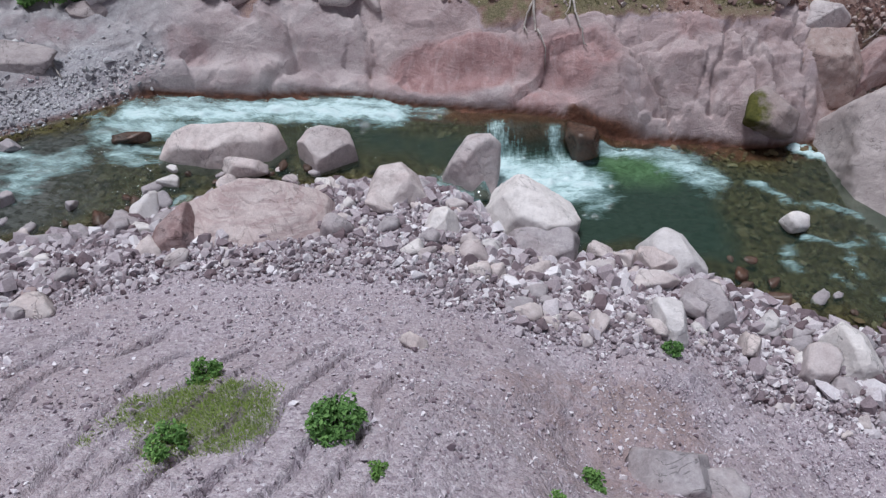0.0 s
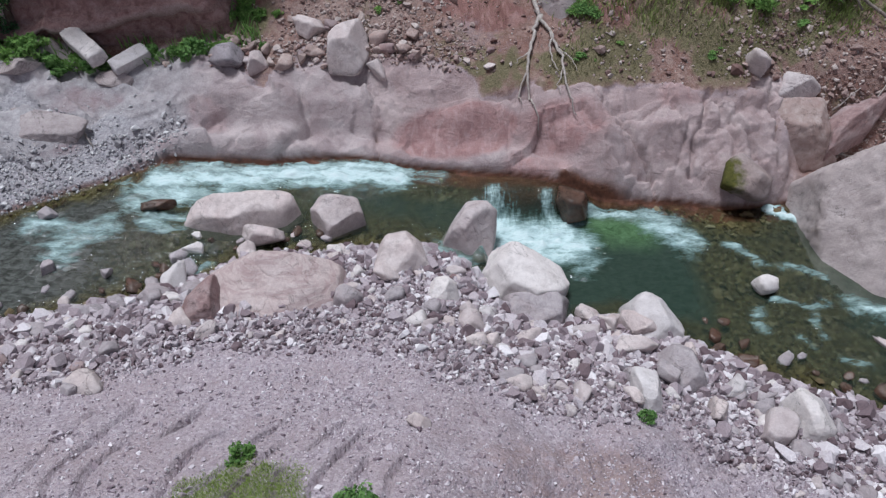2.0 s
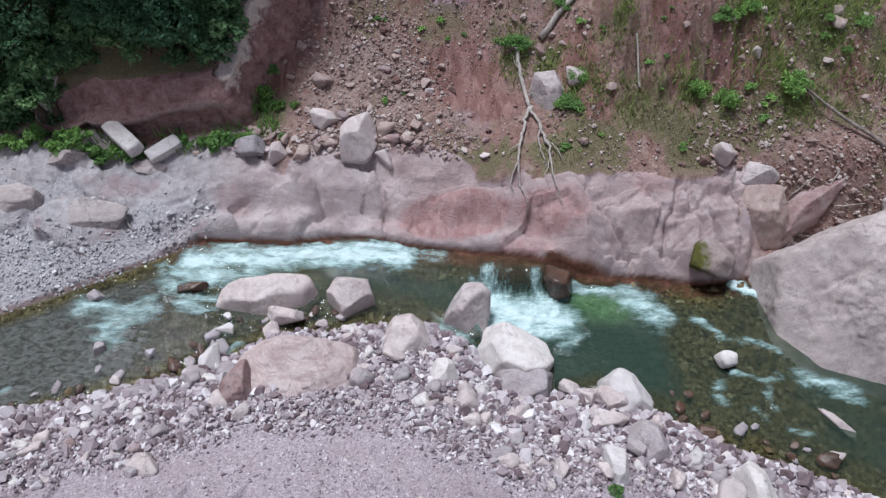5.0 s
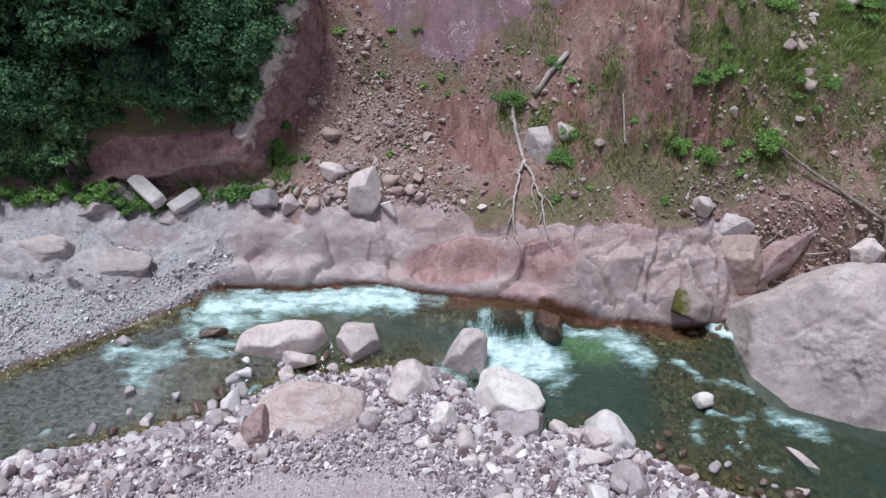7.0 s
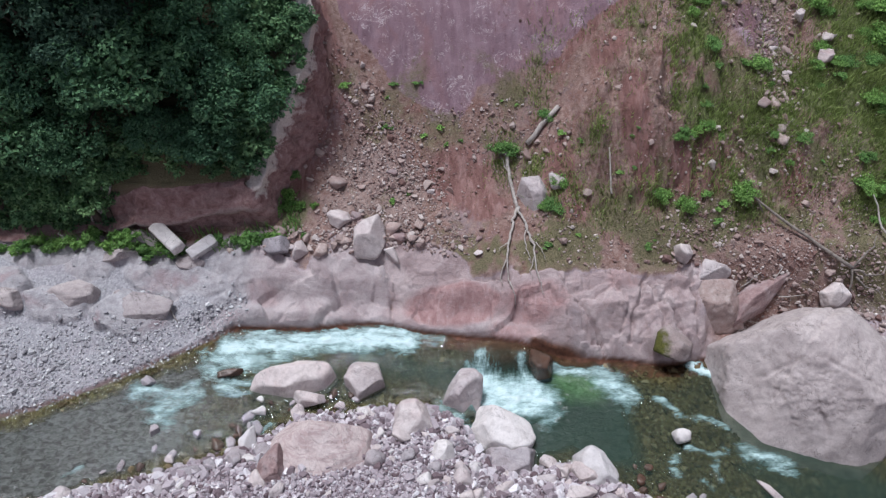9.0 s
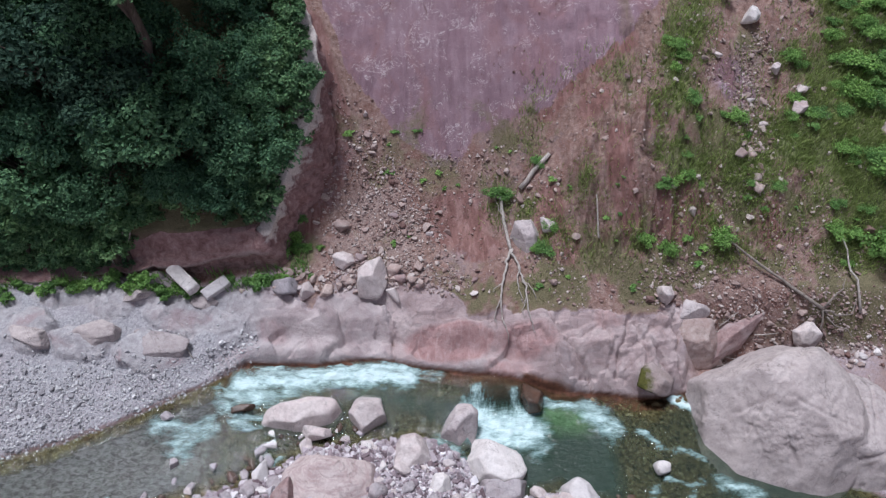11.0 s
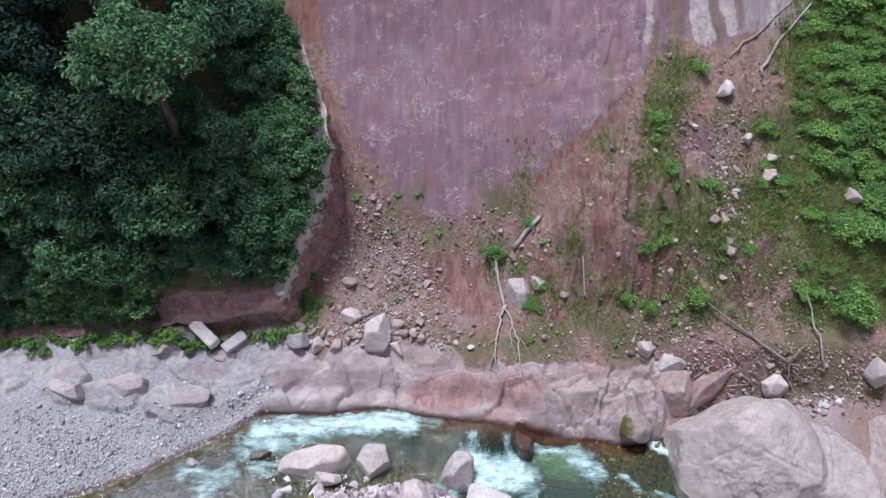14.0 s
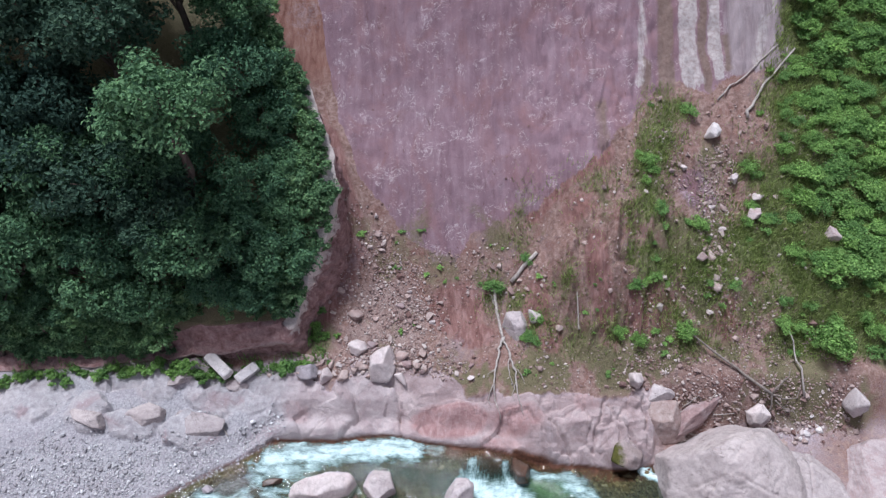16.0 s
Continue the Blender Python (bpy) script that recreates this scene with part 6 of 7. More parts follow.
def slide_stones(a, b):
    fan = (1 - smooth(0.5, 1.3, np.hypot((a + 2.8) / 2.6, (b - 21.6) / 3.2))) + 0.5 * (1 - smooth(0.6, 1.2, np.hypot((a + 4.6) / 1.6, (b - 25.5) / 3.5)))
    shelf = along([(-8.0, 19.3), (-5, 19.0), (-2.5, 19.4), (0.5, 19.3)], 0.7, 0.6, a, b)
    right = 0.25 * along([(9.5, 18.9), (12, 18.6), (14.5, 18.9)], 0.8, 0.6, a, b) + 0.6 * along([(13.8, 22.5), (13.9, 25.5), (14.8, 28)], 0.7, 0.6, a, b)
    gully = 0.45 * along([(10.9, 15.8), (12.4, 17.4), (16.5, 17.4), (20, 17.4)], 0.9, 0.6, a, b)
    return np.clip(0.03 + 0.15 * smooth(-0.05, 0.35, fbm(a * 0.6, b * 0.6, 28.0, 3)) + (0.25 + 0.5 * smooth(-0.2, 0.25, fbm(a * 0.9, b * 0.9, 29.0, 3))) * fan + 0.55 * shelf + right + gully, 0, 1) * (1 - 0.93 * smooth(25.5, 27.5, b) * (a < 9)) * (1 - (a < edge_of_spur(b) + 0.4)) * smooth(2.4, 2.9, b - far_shore(a)) * (1 - 0.95 * smooth(-0.3, 0.3, b - scar_line(a)))


px, py = scatter(130000, -8, 21, 15.5, 31, slide_stones, 54)
rubble("talus", px, py, np.clip(rng.lognormal(-3.25, 0.6, len(px)), 0.02, 0.26), 1, TALUS, "reddish and pale stones on the landslide", 64)
px, py = scatter(9000, -14, 14, 8.0, 16.2, lambda a, b: smooth(0.0, 0.4, np.minimum(b - near_shore(a), far_shore(a) - b)) * np.interp(a, [-13, -9, -4, 0, 3, 6, 7.5, 10, 12], [0.5, 0.9, 0.6, 0.2, 0.0, 0.1, 0.9, 0.9, 0.5]) * (1 - smooth(-9.5, -9.0, a) * (1 - smooth(-0.5, 0.5, a)) * smooth(13.8, 14.2, b)), 55)
rubble("bed_stones", px, py, np.clip(rng.lognormal(-2.6, 0.45, len(px)), 0.03, 0.2), 1, BEDSTONE, "brown stones on the stream bed", 65, 0.35)


# ---------------- wood ----------------
def tube(points, radii, sides=6):
    """A bent, tapered round bar."""
    p, rad = np.array(points, float), np.array(radii, float)
    t = np.gradient(p, axis=0)
    t /= np.linalg.norm(t, axis=1, keepdims=True) + 1e-9
    ref = np.where(np.abs(t[:, 2:3]) > 0.9, [[1.0, 0, 0]], [[0, 0, 1.0]])
    a = np.cross(t, ref)
    a /= np.linalg.norm(a, axis=1, keepdims=True)
    b = np.cross(t, a)
    ang = np.linspace(0, 2 * math.pi, sides, endpoint=False)
    ring = np.cos(ang)[None, :, None] * a[:, None] + np.sin(ang)[None, :, None] * b[:, None]
    v = (p[:, None] + ring * rad[:, None, None]).reshape(-1, 3)
    f = []
    for i in range(len(p) - 1):
        for k in range(sides):
            f.append((i * sides + k, i * sides + (k + 1) % sides, (i + 1) * sides + (k + 1) % sides, (i + 1) * sides + k))
    tip = len(v)
    v = np.concatenate([v, p[:1], p[-1:]])
    for k in range(sides):
        f.append((tip, (k + 1) % sides, k, tip))
        f.append((tip + 1, (len(p) - 1) * sides + k, (len(p) - 1) * sides + (k + 1) % sides, tip + 1))
    return v, np.array(f)


def tubes_mesh(name, bars, material):
    V, F, n = [], [], 0
    for pts, radii in bars:
        v, f = tube(pts, radii)
        V.append(v)
        F.append(f + n)
        n += len(v)
    f = np.concatenate(F)
    me = bpy.data.meshes.new(name)
    me.from_pydata([tuple(q) for q in np.concatenate(V)], [], [tuple(dict.fromkeys(int(i) for i in q)) for q in f])
    me.materials.append(material)
    me.polygons.foreach_set("use_smooth", np.ones(len(me.polygons), bool))
    return me


def lying(points, lift, wiggle=0.06, steps=8, seed=1, stiff=False):
    """A line of places on the ground, raised a little, with small kinks."""
    r = np.random.default_rng(seed)
    q = np.array(points, float)
    s = np.linspace(0, len(q) - 1, steps)
    x, y = np.interp(s, np.arange(len(q)), q[:, 0]), np.interp(s, np.arange(len(q)), q[:, 1])
    x, y = x + r.normal(0, wiggle, steps), y + r.normal(0, wiggle, steps)
    if stiff:
        g = ground_z(x, y)
        bar = np.linspace(g[0], g[-1], steps)
        return list(zip(x, y, bar + 0.05 + 1.0 * max(0.0, float((g - bar).max())) + lift))
    return [(a, b, float(ground_z(a, b)) + lift + r.uniform(0, wiggle)) for a, b in zip(x, y)]


def fallen(name, label, bars, material=DEADWOOD):
    top = tagged(new(name), label, "dead wood")
    x, y, z = bars[0][1][0]
    top.location = (x, y, z)
    for kind, pts, r0, r1 in bars:
        me = tubes_mesh(kind, [([(a - x, b - y, c - z) for a, b, c in pts], np.linspace(r0, r1, len(pts)))], material)
        part(kind, me, top)
    return top


fallen("dead_tree", "bleached dead branch hanging down the red slope", [
    ("trunk", lying([(2.75, 23.2), (2.9, 22.0), (3.15, 20.8)], 0.12, 0.02, 14, 1), 0.087, 0.077),
    ("branch", lying([(3.15, 20.8), (2.8, 19.7), (2.6, 18.6), (2.65, 17.6), (2.9, 16.9)], 0.12, 0.03, 22, 2), 0.072, 0.017),
    ("branch", lying([(3.15, 20.8), (3.5, 19.8), (3.7, 18.6), (3.8, 17.6), (4.0, 17.1)], 0.12, 0.03, 22, 3), 0.065, 0.017),
    ("branch", lying([(3.45, 19.9), (3.35, 19.2), (3.5, 18.3)], 0.14, 0.03, 12, 4), 0.043, 0.014), ("twig", lying([(3.6, 19.2), (3.95, 18.8), (4.1, 18.3)], 0.14, 0.03, 8, 31), 0.029, 0.010), ("twig", lying([(2.7, 19.2), (2.45, 18.9), (2.2, 18.7)], 0.14, 0.03, 8, 32), 0.029, 0.010), ("twig", lying([(3.7, 18.4), (3.5, 17.9), (3.55, 17.5)], 0.12, 0.03, 8, 33), 0.026, 0.008), ("twig", lying([(3.05, 21.2), (3.3, 21.5), (3.4, 22.0)], 0.14, 0.03, 8, 34), 0.029, 0.010), ("twig", lying([(2.85, 22.3), (2.6, 22.7), (2.5, 23.2)], 0.14, 0.03, 8, 35), 0.029, 0.010),
    ("branch", lying([(2.6, 18.4), (2.3, 17.9), (2.35, 17.4)], 0.12, 0.02, 10, 5), 0.036, 0.011)])
fallen("fallen_log", "short grey log on the landslide slope", [("trunk", lying([(3.67, 23.55), (5.0, 24.45)], 0.14, 0.01, 5, 6), 0.13, 0.11)])
fallen("fallen_tree", "fallen grey trunk with broken roots below the slope", [
    ("trunk", lying([(12.2, 20.2), (13.0, 19.75), (13.9, 19.25), (15.1, 18.4), (16.2, 17.65)], 0.08, 0.03, 12, 7, True), 0.035, 0.085),
    ("branch", lying([(13.0, 19.75), (12.6, 20.3), (12.4, 20.8)], 0.2, 0.03, 6, 8), 0.035, 0.012),
    ("root", lying([(16.4, 17.7), (17.1, 17.6), (17.7, 17.9)], 0.3, 0.08, 6, 9), 0.06, 0.015), ("root", lying([(16.4, 17.7), (17.0, 18.2), (17.2, 18.7)], 0.3, 0.08, 6, 10), 0.05, 0.015),
    ("root", lying([(16.3, 17.7), (16.2, 17.1), (16.6, 16.7)], 0.25, 0.08, 6, 11), 0.05, 0.015), ("root", lying([(16.5, 17.6), (17.3, 17.2), (17.7, 16.9)], 0.35, 0.08, 6, 12), 0.04, 0.012)], DRIFTWOOD)
fallen("dead_branch", "long bleached branch high on the slope", [
    ("branch", lying([(16.4, 30.15), (16.9, 31.0), (17.7, 32.1), (19.6, 33.9)], 0.1, 0.04, 9, 13), 0.09, 0.05)])
fallen("dead_branch", "dark dead branch leaning on the slope", [
    ("branch", lying([(14.9, 31.0), (16.4, 32.2), (18.6, 34.0)], 0.1, 0.04, 8, 14), 0.05, 0.03)])
fallen("dead_branch", "thin dry stem standing at the slope's foot", [("branch", lying([(18.0, 17.6), (17.6, 19.0), (17.5, 20.3)], 0.25, 0.06, 7, 15), 0.06, 0.03)])
fallen("dead_branch", "dark stick lying on the gravel bar", [("branch", lying([(-11.2, 17.05), (-10.9, 16.6), (-10.5, 16.05)], 0.08, 0.02, 5, 16), 0.035, 0.025)])
fallen("dead_branch", "thin pale stem hanging at the foot of the wall", [("stem", lying([(-15.95, 19.9), (-15.7, 19.3), (-15.4, 18.75)], 0.25, 0.05, 7, 18), 0.03, 0.02)])
fallen("dead_branch", "upright pale stick in the red earth", [("branch", lying([(6.9, 20.6), (6.95, 21.2), (6.9, 22.0)], 0.12, 0.03, 5, 17), 0.05, 0.03)])
for k in range(14):
    a, b, t = rs.uniform(11.2, 13.6), rs.uniform(15.9, 17.6), rs.uniform(-0.6, 0.9)
    l = rs.uniform(0.5, 1.1)
    fallen("stick", "dry grey stick washed between the boulders", [("stick", lying([(a, b), (a + l * math.cos(t), b + l * math.sin(t))], 0.14, 0.03, 4, 20 + k), 0.03, 0.015)])


# ---------------- plants ----------------
def leaf_cloud(centres, radii, per, size, seed, flat=0.75, droop=0.25):
    """Leaves, each a small folded blade, around clump centres."""
    r = np.random.default_rng(seed)
    c = np.repeat(np.asarray(centres, float), per, 0)
    rad = np.repeat(np.asarray(radii, float), per)
    n = len(c)
    d = r.normal(size=(n, 3))
    d /= np.linalg.norm(d, axis=1, keepdims=True)
    p = c + d * (rad * r.uniform(0.45, 1.05, n) ** 0.6)[:, None] * (1, 1, flat)
    up = d * 0.7 + r.normal(size=(n, 3)) * 0.55 + (0, 0, 0.55)
    up /= np.linalg.norm(up, axis=1, keepdims=True)
    axis = np.cross(up, r.normal(size=(n, 3)))
    axis /= np.linalg.norm(axis, axis=1, keepdims=True)
    side = np.cross(up, axis)
    s = (size * r.uniform(0.6, 1.35, n))[:, None]
    tip = p + axis * s - up * s * droop
    root = p - axis * s * 0.3
    a, b = p + side * s * 0.36 + up * s * 0.05 + axis * s * 0.25, p - side * s * 0.36 + up * s * 0.05 + axis * s * 0.25
    v = np.stack([root, a, tip, b], 1).reshape(-1, 3)
    return v, np.arange(4 * n).reshape(-1, 4)


def tree(name, seed, radius, clumps, per, leaf, material, label, squash=0.8, trunk=7.0):
    """A tree whose crown centre is its origin."""
    r = np.random.default_rng(seed)
    top = tagged(new(name), label, "tree", "trees on the wooded spur")
    centres, radii = [], []
    while len(centres) < clumps:
        d = r.normal(size=3)
        d /= np.linalg.norm(d)
        if d[2] < -0.55:
            continue
        c = d * radius * r.uniform(0.45, 0.95) * (r.uniform(0.85, 1.15), 1, squash)
        centres.append(c)
        radii.append(radius * r.uniform(0.2, 0.34))
    bars = [([(0.4 * r.normal(), 0.3 * r.normal(), -trunk), (0.15, 0.1, -trunk * 0.5), (0, 0, -radius * 0.6), (0, 0, radius * 0.3)], [0.24, 0.2, 0.14, 0.05])]
    for c in centres[::3]:
        z0 = -radius * r.uniform(0.3, 1.0)
        bars.append(([(0, 0, z0), c * 0.5 + (0, 0, z0 * 0.3), c], [0.09, 0.05, 0.02]))
    part("trunk", tubes_mesh("trunk", bars, BARK), top)
    v, f = leaf_cloud(centres, radii, per, leaf, seed + 1)
    part("crown", mesh_of("crown", v, f, material), top)
    return top


# the last two carry painted shade in their leaves, for the enclosed west side
WOOD = [tree("tree", 700 + 10 * k, 2.5, 60, 118, 0.168, LEAF if k < 4 else LEAF_SHADE, "leafy green tree on the wooded spur" if k < 4 else "dark green tree on the wooded spur, shade put into its leaf colour", 0.8 + 0.05 * (k % 4)) for k in range(6)]


def plant_tree(k, x, y, z, s, turn):
    return copy_thing(WOOD[k], pose(x, y, z, 0, 0, turn) @ Matrix.Diagonal((s, s, s, 1)))


for k, (x, y, z, s) in enumerate(((-12.0, 24.4, 15.2, 1.08), (-11.9, 22.4, 8.8, 1.0), (-8.3, 22.6, 7.6, 0.75), (-8.9, 27.8, 11.8, 0.72), (-10.3, 28.8, 14.6, 0.95), (-16.0, 24.2, 11.6, 1.1),
                                 (-17.4, 22.2, 7.4, 0.95), (-15.2, 27.8, 17.0, 1.05), (-20.0, 25.0, 12.6, 1.2), (-19.3, 29.0, 17.6, 1.2), (-14.6, 21.6, 6.6, 0.75), (-21.2, 22.0, 7.6, 1.0),
                                 (-24.0, 24.3, 11.0, 1.2))):
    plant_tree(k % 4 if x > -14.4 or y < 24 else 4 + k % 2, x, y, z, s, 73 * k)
for k, (x, y, z, s) in enumerate(((-12.6, 30.6, 18.6, 1.0), (-9.7, 25.0, 10.0, 0.8), (-22.8, 28.3, 16.5, 1.2), (-16.5, 31.8, 20.5, 1.2), (-13.2, 26.2, 11.2, 0.9), (-9.9, 23.0, 8.8, 0.7),
                                 (-18.4, 26.6, 14.2, 1.1), (-13.6, 23.2, 10.2, 0.85), (-10.6, 31.5, 16.3, 0.75), (-20.6, 32.4, 21.0, 1.2), (-25.5, 31.5, 19.5, 1.3), (-8.0, 24.4, 8.9, 0.55), (-7.9, 26.2, 10.4, 0.5))):
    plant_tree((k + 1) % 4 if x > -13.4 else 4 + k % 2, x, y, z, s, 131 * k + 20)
for k, (x, y, z, s) in enumerate(((-16.2, 22.6, 8.8, 0.8), (-19.0, 23.0, 9.4, 0.85), (-22.3, 23.0, 9.2, 0.85), (-14.0, 24.8, 11.6, 0.85), (-17.8, 24.6, 12.4, 0.9), (-21.6, 26.4, 14.0, 0.95), (-25.5, 22.5, 8.0, 0.9))):
    plant_tree(k % 4, x, y, z, s, 97 * k + 5)
for k, (x, y, z) in enumerate(((-11.0, 21.4, 7.0), (-9.4, 21.3, 6.3), (-19.5, 21.2, 5.6), (-23.0, 21.4, 6.0))):
    plant_tree(k % 4, x, y, z, 0.55, 50 * k + 9)
THICKET = [tree("bush", 760 + 10 * k, 1.0, 26, 40, 0.16, LEAF_MID, "dense dark green shrub on the wooded spur", 0.8, 2.0) for k in range(3)]
rt = np.random.default_rng(77)
for k in range(80):
    y = rt.uniform(20.9, 33.5)
    x = float(edge_of_spur(y)) - 0.12 - abs(rt.normal(0, 1.3))
    s = rt.uniform(0.45, 0.95)
    copy_thing(THICKET[k % 3], pose(x, y, float(ground_z(x, y)) + 0.55 * s, 0, 0, rt.uniform(0, 360)) @ Matrix.Diagonal((s, s, s, 1)))
for k in range(70):
    x = rt.uniform(-24, -8.2)
    y = (20.75 if x < -12 else 21.3) + rt.uniform(-0.15, 1.2) - 0.35 * (x < -13.5) * rt.uniform(0, 1.5)
    s = rt.uniform(0.5, 1.0)
    copy_thing(THICKET[k % 3], pose(x, y, float(ground_z(x, y)) + 0.5 * s, 0, 0, rt.uniform(0, 360)) @ Matrix.Diagonal((s, s, s, 1)))
for k in range(60):
    x = rt.uniform(-24, -13.6)
    y = rt.uniform(19.95, 20.6)
    s = rt.uniform(0.45, 0.85)
    copy_thing(THICKET[k % 3], pose(x, y, max(float(ground_z(x, y)) + 0.4 * s, 2.0 + rt.uniform(0.2, 2.6)), 0, 0, rt.uniform(0, 360)) @ Matrix.Diagonal((s, s, s, 1)))
for k, ob in enumerate(THICKET):
    ob.matrix_basis = pose(-7.9 - k, 22.2 + k, float(ground_z(-7.9 - k, 22.2 + k)) + 0.5)
for ob in WOOD:
    ob.matrix_basis = pose(-29.0 - 4 * WOOD.index(ob), 27.0 + 2 * WOOD.index(ob), 14.5 + 2 * WOOD.index(ob))


def shrub(name, seed, radius, clumps, per, leaf, label, group, material=LEAF_BRIGHT):
    """A low plant that stands on its origin."""
    r = np.random.default_rng(seed)
    top = tagged(new(name), label, "shrub", group)
    centres = []
    for k in range(clumps):
        a, q = r.uniform(0, 6.3), radius * math.sqrt(r.uniform(0, 1)) * 0.8
        centres.append((q * math.cos(a), q * math.sin(a), radius * r.uniform(0.25, 0.95) * (1 - 0.4 * (q / radius) ** 2)))
    part("stem", tubes_mesh("stem", [([(0, 0, -0.15), (c[0] * 0.4, c[1] * 0.4, c[2] * 0.5), c], [0.018, 0.013, 0.006]) for c in centres[::2]], BARK), top)
    v, f = leaf_cloud(centres, [radius * r.uniform(0.24, 0.4) for _ in centres], per, leaf, seed + 1, 0.85)
    part("foliage", mesh_of("foliage", v, f, material), top)
    return top


def stand(ob, x, y, s=1.0, turn=0.0):
    ob.matrix_basis = pose(x, y, float(ground_z(x, y)), 0, 0, turn) @ Matrix.Diagonal((s, s, s, 1))
    return ob


near = "shrubs on the near bank"
stand(shrub("shrub", 810, 0.37, 24, 60, 0.055, "bright green leafy bush on the gravel slope", near), -1.28, 4.0)
stand(shrub("shrub", 820, 0.27, 16, 50, 0.05, "small green bush on the gravel slope", near), -3.35, 5.15)
stand(shrub("shrub", 830, 0.22, 14, 44, 0.045, "small green bush on the gravel slope", near), 2.05, 3.95)
stand(shrub("shrub", 840, 0.22, 14, 44, 0.045, "small green plant beside a white rock", near), 4.2, 7.1)
stand(shrub("shrub", 850, 0.25, 14, 44, 0.045, "low green plant in the grass patch", near), -3.15, 3.65)
stand(shrub("shrub", 860, 0.14, 14, 40, 0.028, "low green plant on the gravel slope", near), -0.72, 3.3)
stand(shrub("shrub", 870, 0.14, 12, 36, 0.028, "low pale green plant on the gravel slope", near), 1.35, 3.35)

slope_group = "shrubs on the far slope"
BUSHES = [shrub("shrub", 900 + 10 * k, 0.7, 30, 46, 0.085, "green leafy shrub on the landslide slope", slope_group) for k in range(5)]
px, py = scatter(1200, 1, 25, 19.3, 37, lambda a, b: 0.5 * meadow(a, b) ** 1.4 * (0.5 + 0.5 * smooth(16.5, 20, a)) + 0.015 * (b < 24), 71)
for k, (a, b) in enumerate(list(zip(px, py))[:270]):
    s = rs.uniform(0.35, 1.0) * (1.1 if a > 19 else 0.85)
    ob = stand(copy_thing(BUSHES[k % 5], Matrix()), a, b, s, rs.uniform(0, 360))
    ob.matrix_basis = ob.matrix_basis @ Matrix.Diagonal((rs.uniform(0.8, 1.5), rs.uniform(0.7, 1.1), rs.uniform(0.45, 0.8), 1))
for k, ob in enumerate(BUSHES):
    stand(ob, (8.9, 9.9, 4.9, 19.3, 12.2)[k], (20.4, 20.0, 21.4, 19.8, 20.4)[k], (0.7, 0.7, 0.6, 1.7, 0.9)[k], 60 * k)
px, py = scatter(600, 17.5, 26, 22, 38, lambda a, b: 0.6 * smooth(18.0, 20.5, a + 0.9 * fbm(a * 0.4, b * 0.4, 33.0, 3) - 0.12 * np.clip(b - 24, 0, 9)), 85)
for k, (a, b) in enumerate(list(zip(px, py))[:150]):
    ob = stand(copy_thing(BUSHES[k % 5], Matrix()), a, b, rs.uniform(0.6, 1.5), rs.uniform(0, 360))
    ob.matrix_basis = ob.matrix_basis @ Matrix.Diagonal((rs.uniform(0.8, 1.4), rs.uniform(0.8, 1.2), rs.uniform(0.5, 0.9), 1))
foot = "plants along the red wall"
px, py = scatter(160, -9.2, 10.5, 18.3, 19.9, lambda a, b: 0.75 * along([(-9.2, 19.2), (-7, 19.35), (-5, 18.95), (-2.5, 19.3), (0.5, 19.2), (4, 18.4), (7, 18.4), (10.5, 18.9)], 0.35, 0.8, a, b) * (0.25 + 0.75 * (a < 0.5)), 81)
for a, b in list(zip(px, py))[:40]:
    me = (STONE_MESHES[0], STONE_MESHES[8], *SLIDE_MESHES)[rs.integers(8)]
    size = float(np.clip(rs.lognormal(-1.75, 0.45), 0.08, 0.36))
    ob = tagged(new("stone", me), "pale broken stone on the rock bench edge", "rock", "stones along the rock bench")
    ob.matrix_basis = pose(a, b, float(ground_z(a, b)) + 0.25 * size, rs.uniform(-25, 25), rs.uniform(-25, 25), rs.uniform(0, 360)) @ Matrix.Diagonal((size * rs.uniform(0.8, 1.3), size * rs.uniform(0.7, 1.1), size * rs.uniform(0.5, 0.85), 1))
px, py = scatter(700, -6, 16, 19.4, 29, lambda a, b: 0.7 * slide_stones(a, b) ** 1.6 + 0.04 * smooth(11.5, 12.5, a), 83)
for a, b in list(zip(px, py))[:130]:
    me = SLIDE_MESHES[rs.integers(6)]
    size = float(np.clip(rs.lognormal(-1.9, 0.4), 0.08, 0.34))
    ob = tagged(new("broken_rock", me), "pale broken stone on the landslide", "rock", "stones on the landslide")
    ob.matrix_basis = pose(a, b, float(ground_z(a, b)) + 0.2 * size, rs.uniform(-25, 25), rs.uniform(-25, 25), rs.uniform(0, 360)) @ Matrix.Diagonal((size * rs.uniform(0.8, 1.3), size * rs.uniform(0.7, 1.1), size * rs.uniform(0.5, 0.85), 1))
for k in range(26):
    a, b = rs.uniform(16.4, 18.9), rs.uniform(15.9, 17.2)
    size = float(np.clip(rs.lognormal(-1.9, 0.4), 0.08, 0.3))
    ob = tagged(new("stone", (STONE_MESHES[2], STONE_MESHES[3], SLIDE_MESHES[0])[k % 3]), "pale broken stone behind the huge boulder", "rock", "stones behind the huge boulder")
    ob.matrix_basis = pose(a, b, float(ground_z(a, b)) + 0.2 * size, rs.uniform(-25, 25), rs.uniform(-25, 25), rs.uniform(0, 360)) @ Matrix.Diagonal((size * rs.uniform(0.8, 1.3), size * rs.uniform(0.7, 1.1), size * rs.uniform(0.5, 0.85), 1))
PLANTS = [shrub("plant", 960 + 10 * k, 0.42, 14, 28, 0.10, "green plant at the foot of the red wall", foot) for k in range(3)]
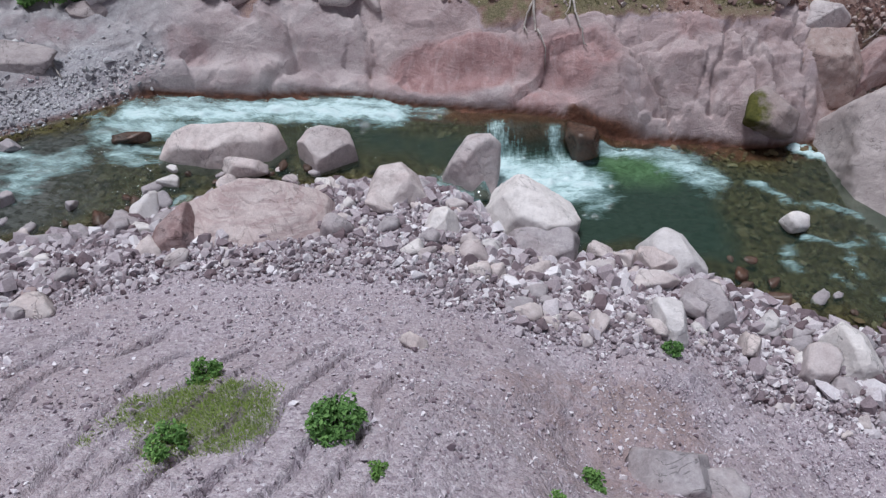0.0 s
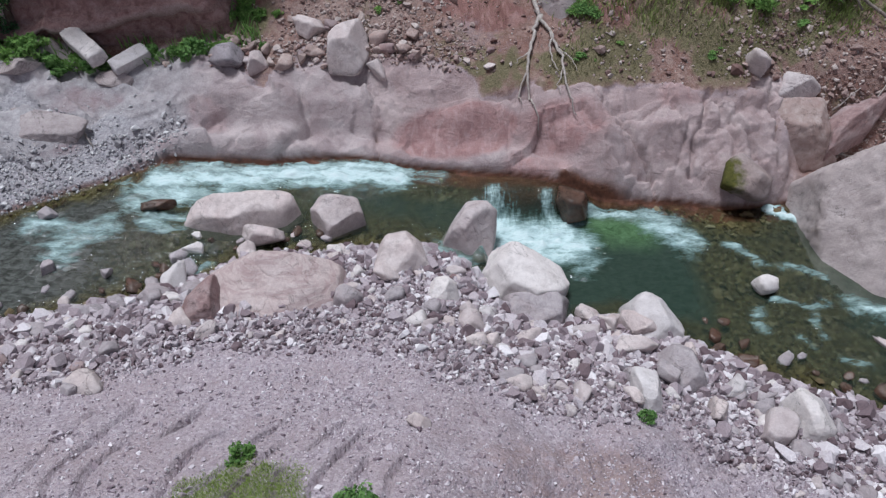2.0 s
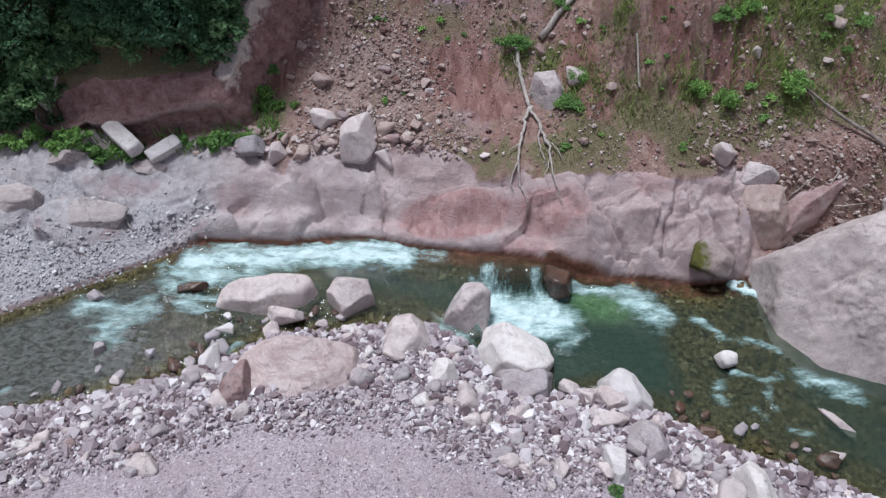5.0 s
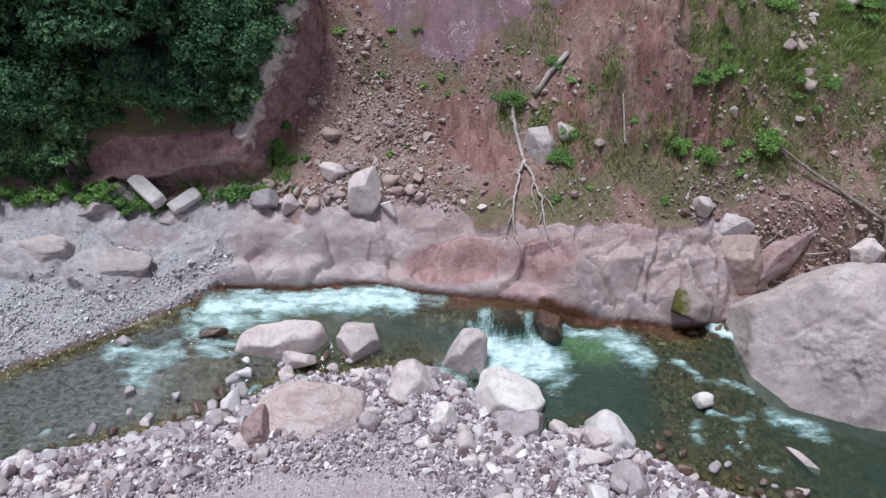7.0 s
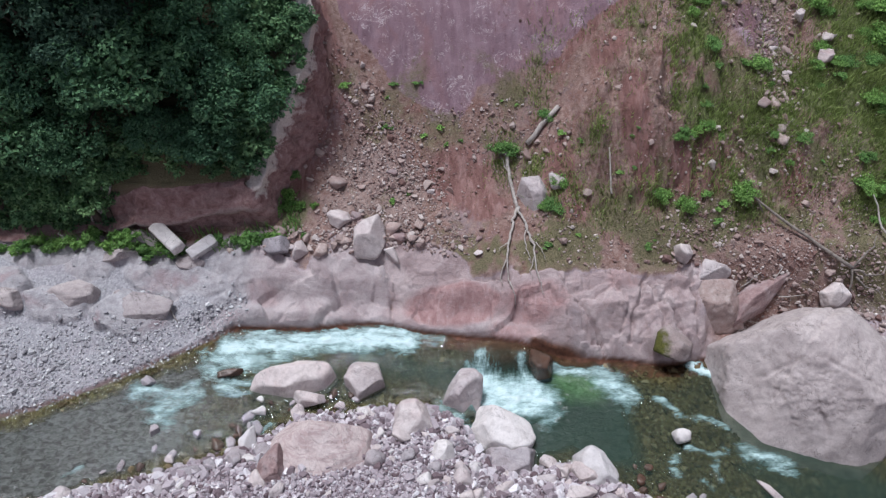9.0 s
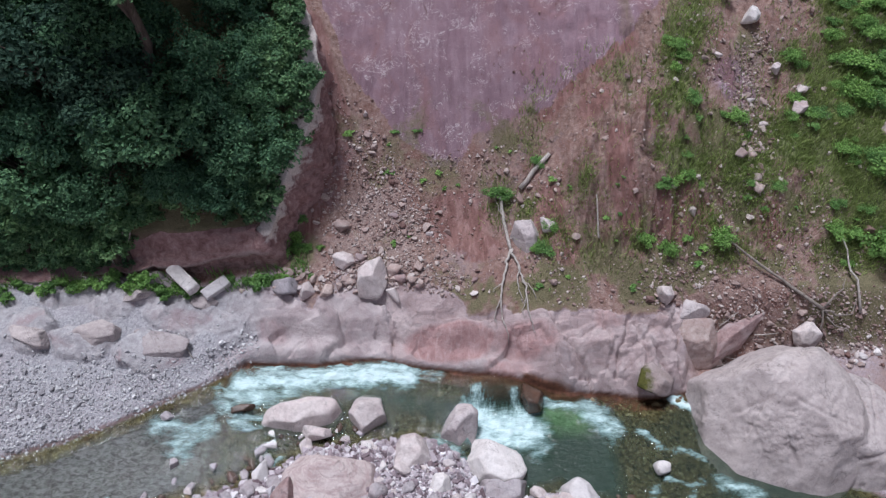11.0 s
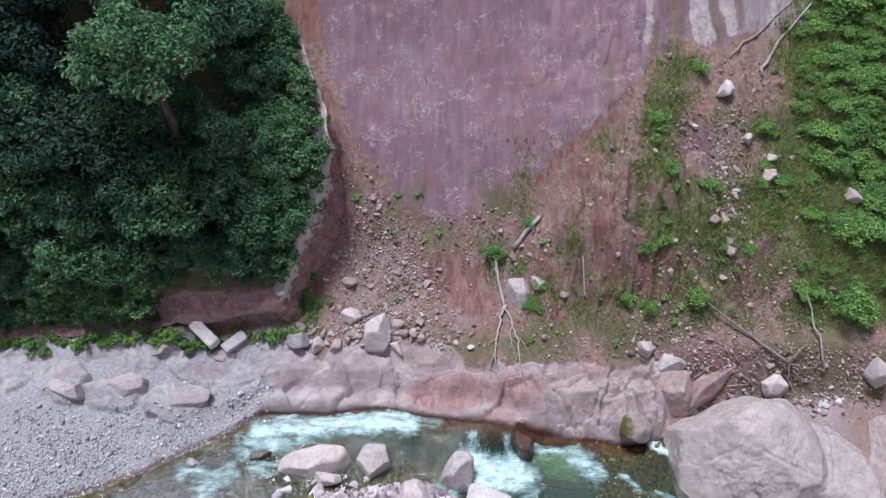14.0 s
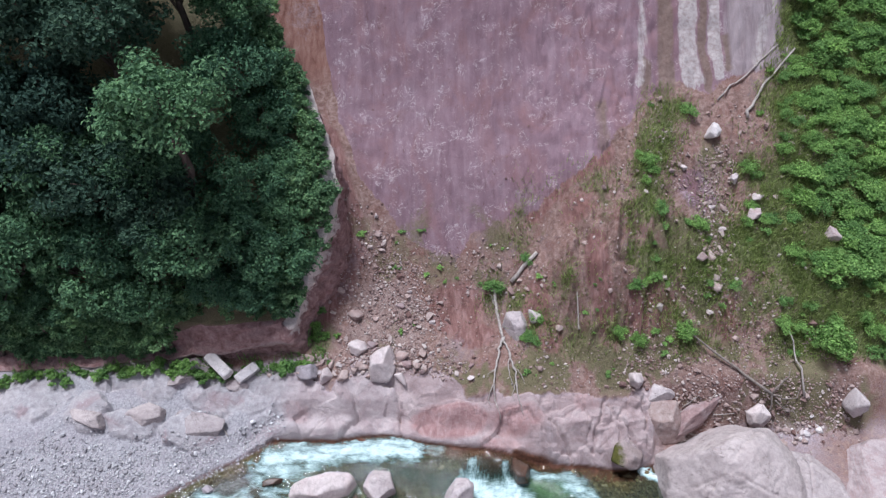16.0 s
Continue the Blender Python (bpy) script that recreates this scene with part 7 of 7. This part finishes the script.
for k in range(46):
    a = -22.5 + 15.8 * k / 45 + rs.uniform(-0.2, 0.2)
    stand(copy_thing(PLANTS[k % 3], Matrix()), a, 19.3 - 0.05 * max(0, -9 - a) + rs.uniform(-0.35, 0.15), rs.uniform(0.35, 1.25), rs.uniform(0, 360))
for k in range(14):
    stand(copy_thing(PLANTS[k % 3], Matrix()), rs.uniform(-7.1, -5.4), rs.uniform(19.4, 21.4), rs.uniform(0.25, 0.6), rs.uniform(0, 360))
for k, ob in enumerate(PLANTS):
    stand(ob, -6.9 + 0.25 * k, 20.6 + 0.7 * k, 0.8, 50 * k)


def grass(name, px, py, tall, seed, label, material=GRASS):
    r = np.random.default_rng(seed)
    n = len(px)
    z = ground_z(px, py)
    a, h = r.uniform(0, 6.3, n), tall * r.uniform(0.5, 1.3, n)
    lean = r.normal(0, 0.45, (n, 2)) * h[:, None]
    w = 0.014 * tall / 0.2 * r.uniform(0.5, 1.1, n)
    b = np.stack([px, py, z - 0.03], -1)
    side = np.stack([np.cos(a), np.sin(a), 0 * a], -1) * w[:, None]
    mid = b + np.stack([lean[:, 0] * 0.35, lean[:, 1] * 0.35, h * 0.6], -1)
    tip = b + np.stack([lean[:, 0], lean[:, 1], h], -1)
    v = np.stack([b - side, b + side, mid + side * 0.7, tip, mid - side * 0.7], 1).reshape(-1, 3)
    k = np.arange(n)[:, None] * 5
    f = np.concatenate([k + (0, 1, 2, 4), k + (4, 2, 3, 3)], 0)
    me = bpy.data.meshes.new(name)
    me.from_pydata(v.tolist(), [], [tuple(dict.fromkeys(q)) for q in f.tolist()])
    me.materials.append(material)
    return tagged(new(name, me), label, "grass", kind="stuff")


px, py = scatter(330000, 1, 26, 19, 37.5, lambda a, b: (0.35 + 0.55 * smooth(-0.3, 0.3, fbm(a * 1.1, b * 1.1, 61.0, 3))) * meadow(a, b) + 0.05 * (b < 28) * smooth(2, 5, a) * smooth(-0.2, 0.4, fbm(a * 0.4, b * 0.4, 21.0, 4)), 72)
grass("grass", px, py, 0.30, 73, "green grass on the far slope")
px, py = scatter(115000, -6.5, 18, 18.0, 28, lambda a, b: smooth(-0.15, 0.35, weedy(a, b)) * (1 - smooth(24.5, 27.5, b - 0.25 * np.clip(a - 5, 0, 9))) * smooth(2.4, 3.2, b - far_shore(a)) * (0.45 + 0.55 * smooth(1, 4, a)) * (a > edge_of_spur(b) + 0.8), 78)
grass("dry_grass", px, py, 0.13, 79, "thin olive grass on the red soil", OLIVE)
px, py = scatter(900, -6, 17, 18.6, 26, lambda a, b: 0.35 * smooth(0.0, 0.4, weedy(a, b)) * (1 - smooth(24.5, 27.5, b - 0.25 * np.clip(a - 5, 0, 9))) * smooth(2.6, 3.2, b - far_shore(a)), 80)
for k, (a, b) in enumerate(list(zip(px, py))[:60]):
    ob = stand(copy_thing(PLANTS[k % 3], Matrix()), a, b, rs.uniform(0.2, 0.65), rs.uniform(0, 360))
    ob.matrix_basis = ob.matrix_basis @ Matrix.Diagonal((rs.uniform(0.8, 1.7), rs.uniform(0.7, 1.2), rs.uniform(0.35, 0.7), 1))
px, py = scatter(9000, -24, -5.5, 18.9, 21.4, lambda a, b: smooth(-0.2, 0.4, fbm(a * 0.9, b * 0.9, 41.0, 3)) * np.maximum(along([(-24, 18.75), (-9, 19.4), (-7.6, 19.5), (-6.4, 20.2)], 0.35, 0.8, a, b), 0.8 * along([(-6.6, 19.9), (-6.3, 21.2)], 0.6, 0.8, a, b)), 76)
grass("grass", px, py, 0.42, 77, "tall green grass at the foot of the red wall", LEAF_BRIGHT)
px, py = scatter(40000, -4.4, -1.7, 3.2, 5.2, lambda a, b: 0.9 * (1 - smooth(0.45, 1.2, np.hypot((a + 3.0) / 1.0, (b - 4.25) / 0.75) + 0.9 * fbm(a * 1.6, b * 1.6, 3.0, 3))), 74)
grass("grass", px, py, 0.09, 75, "thin pale grass patch on the gravel slope", PALE_GRASS)
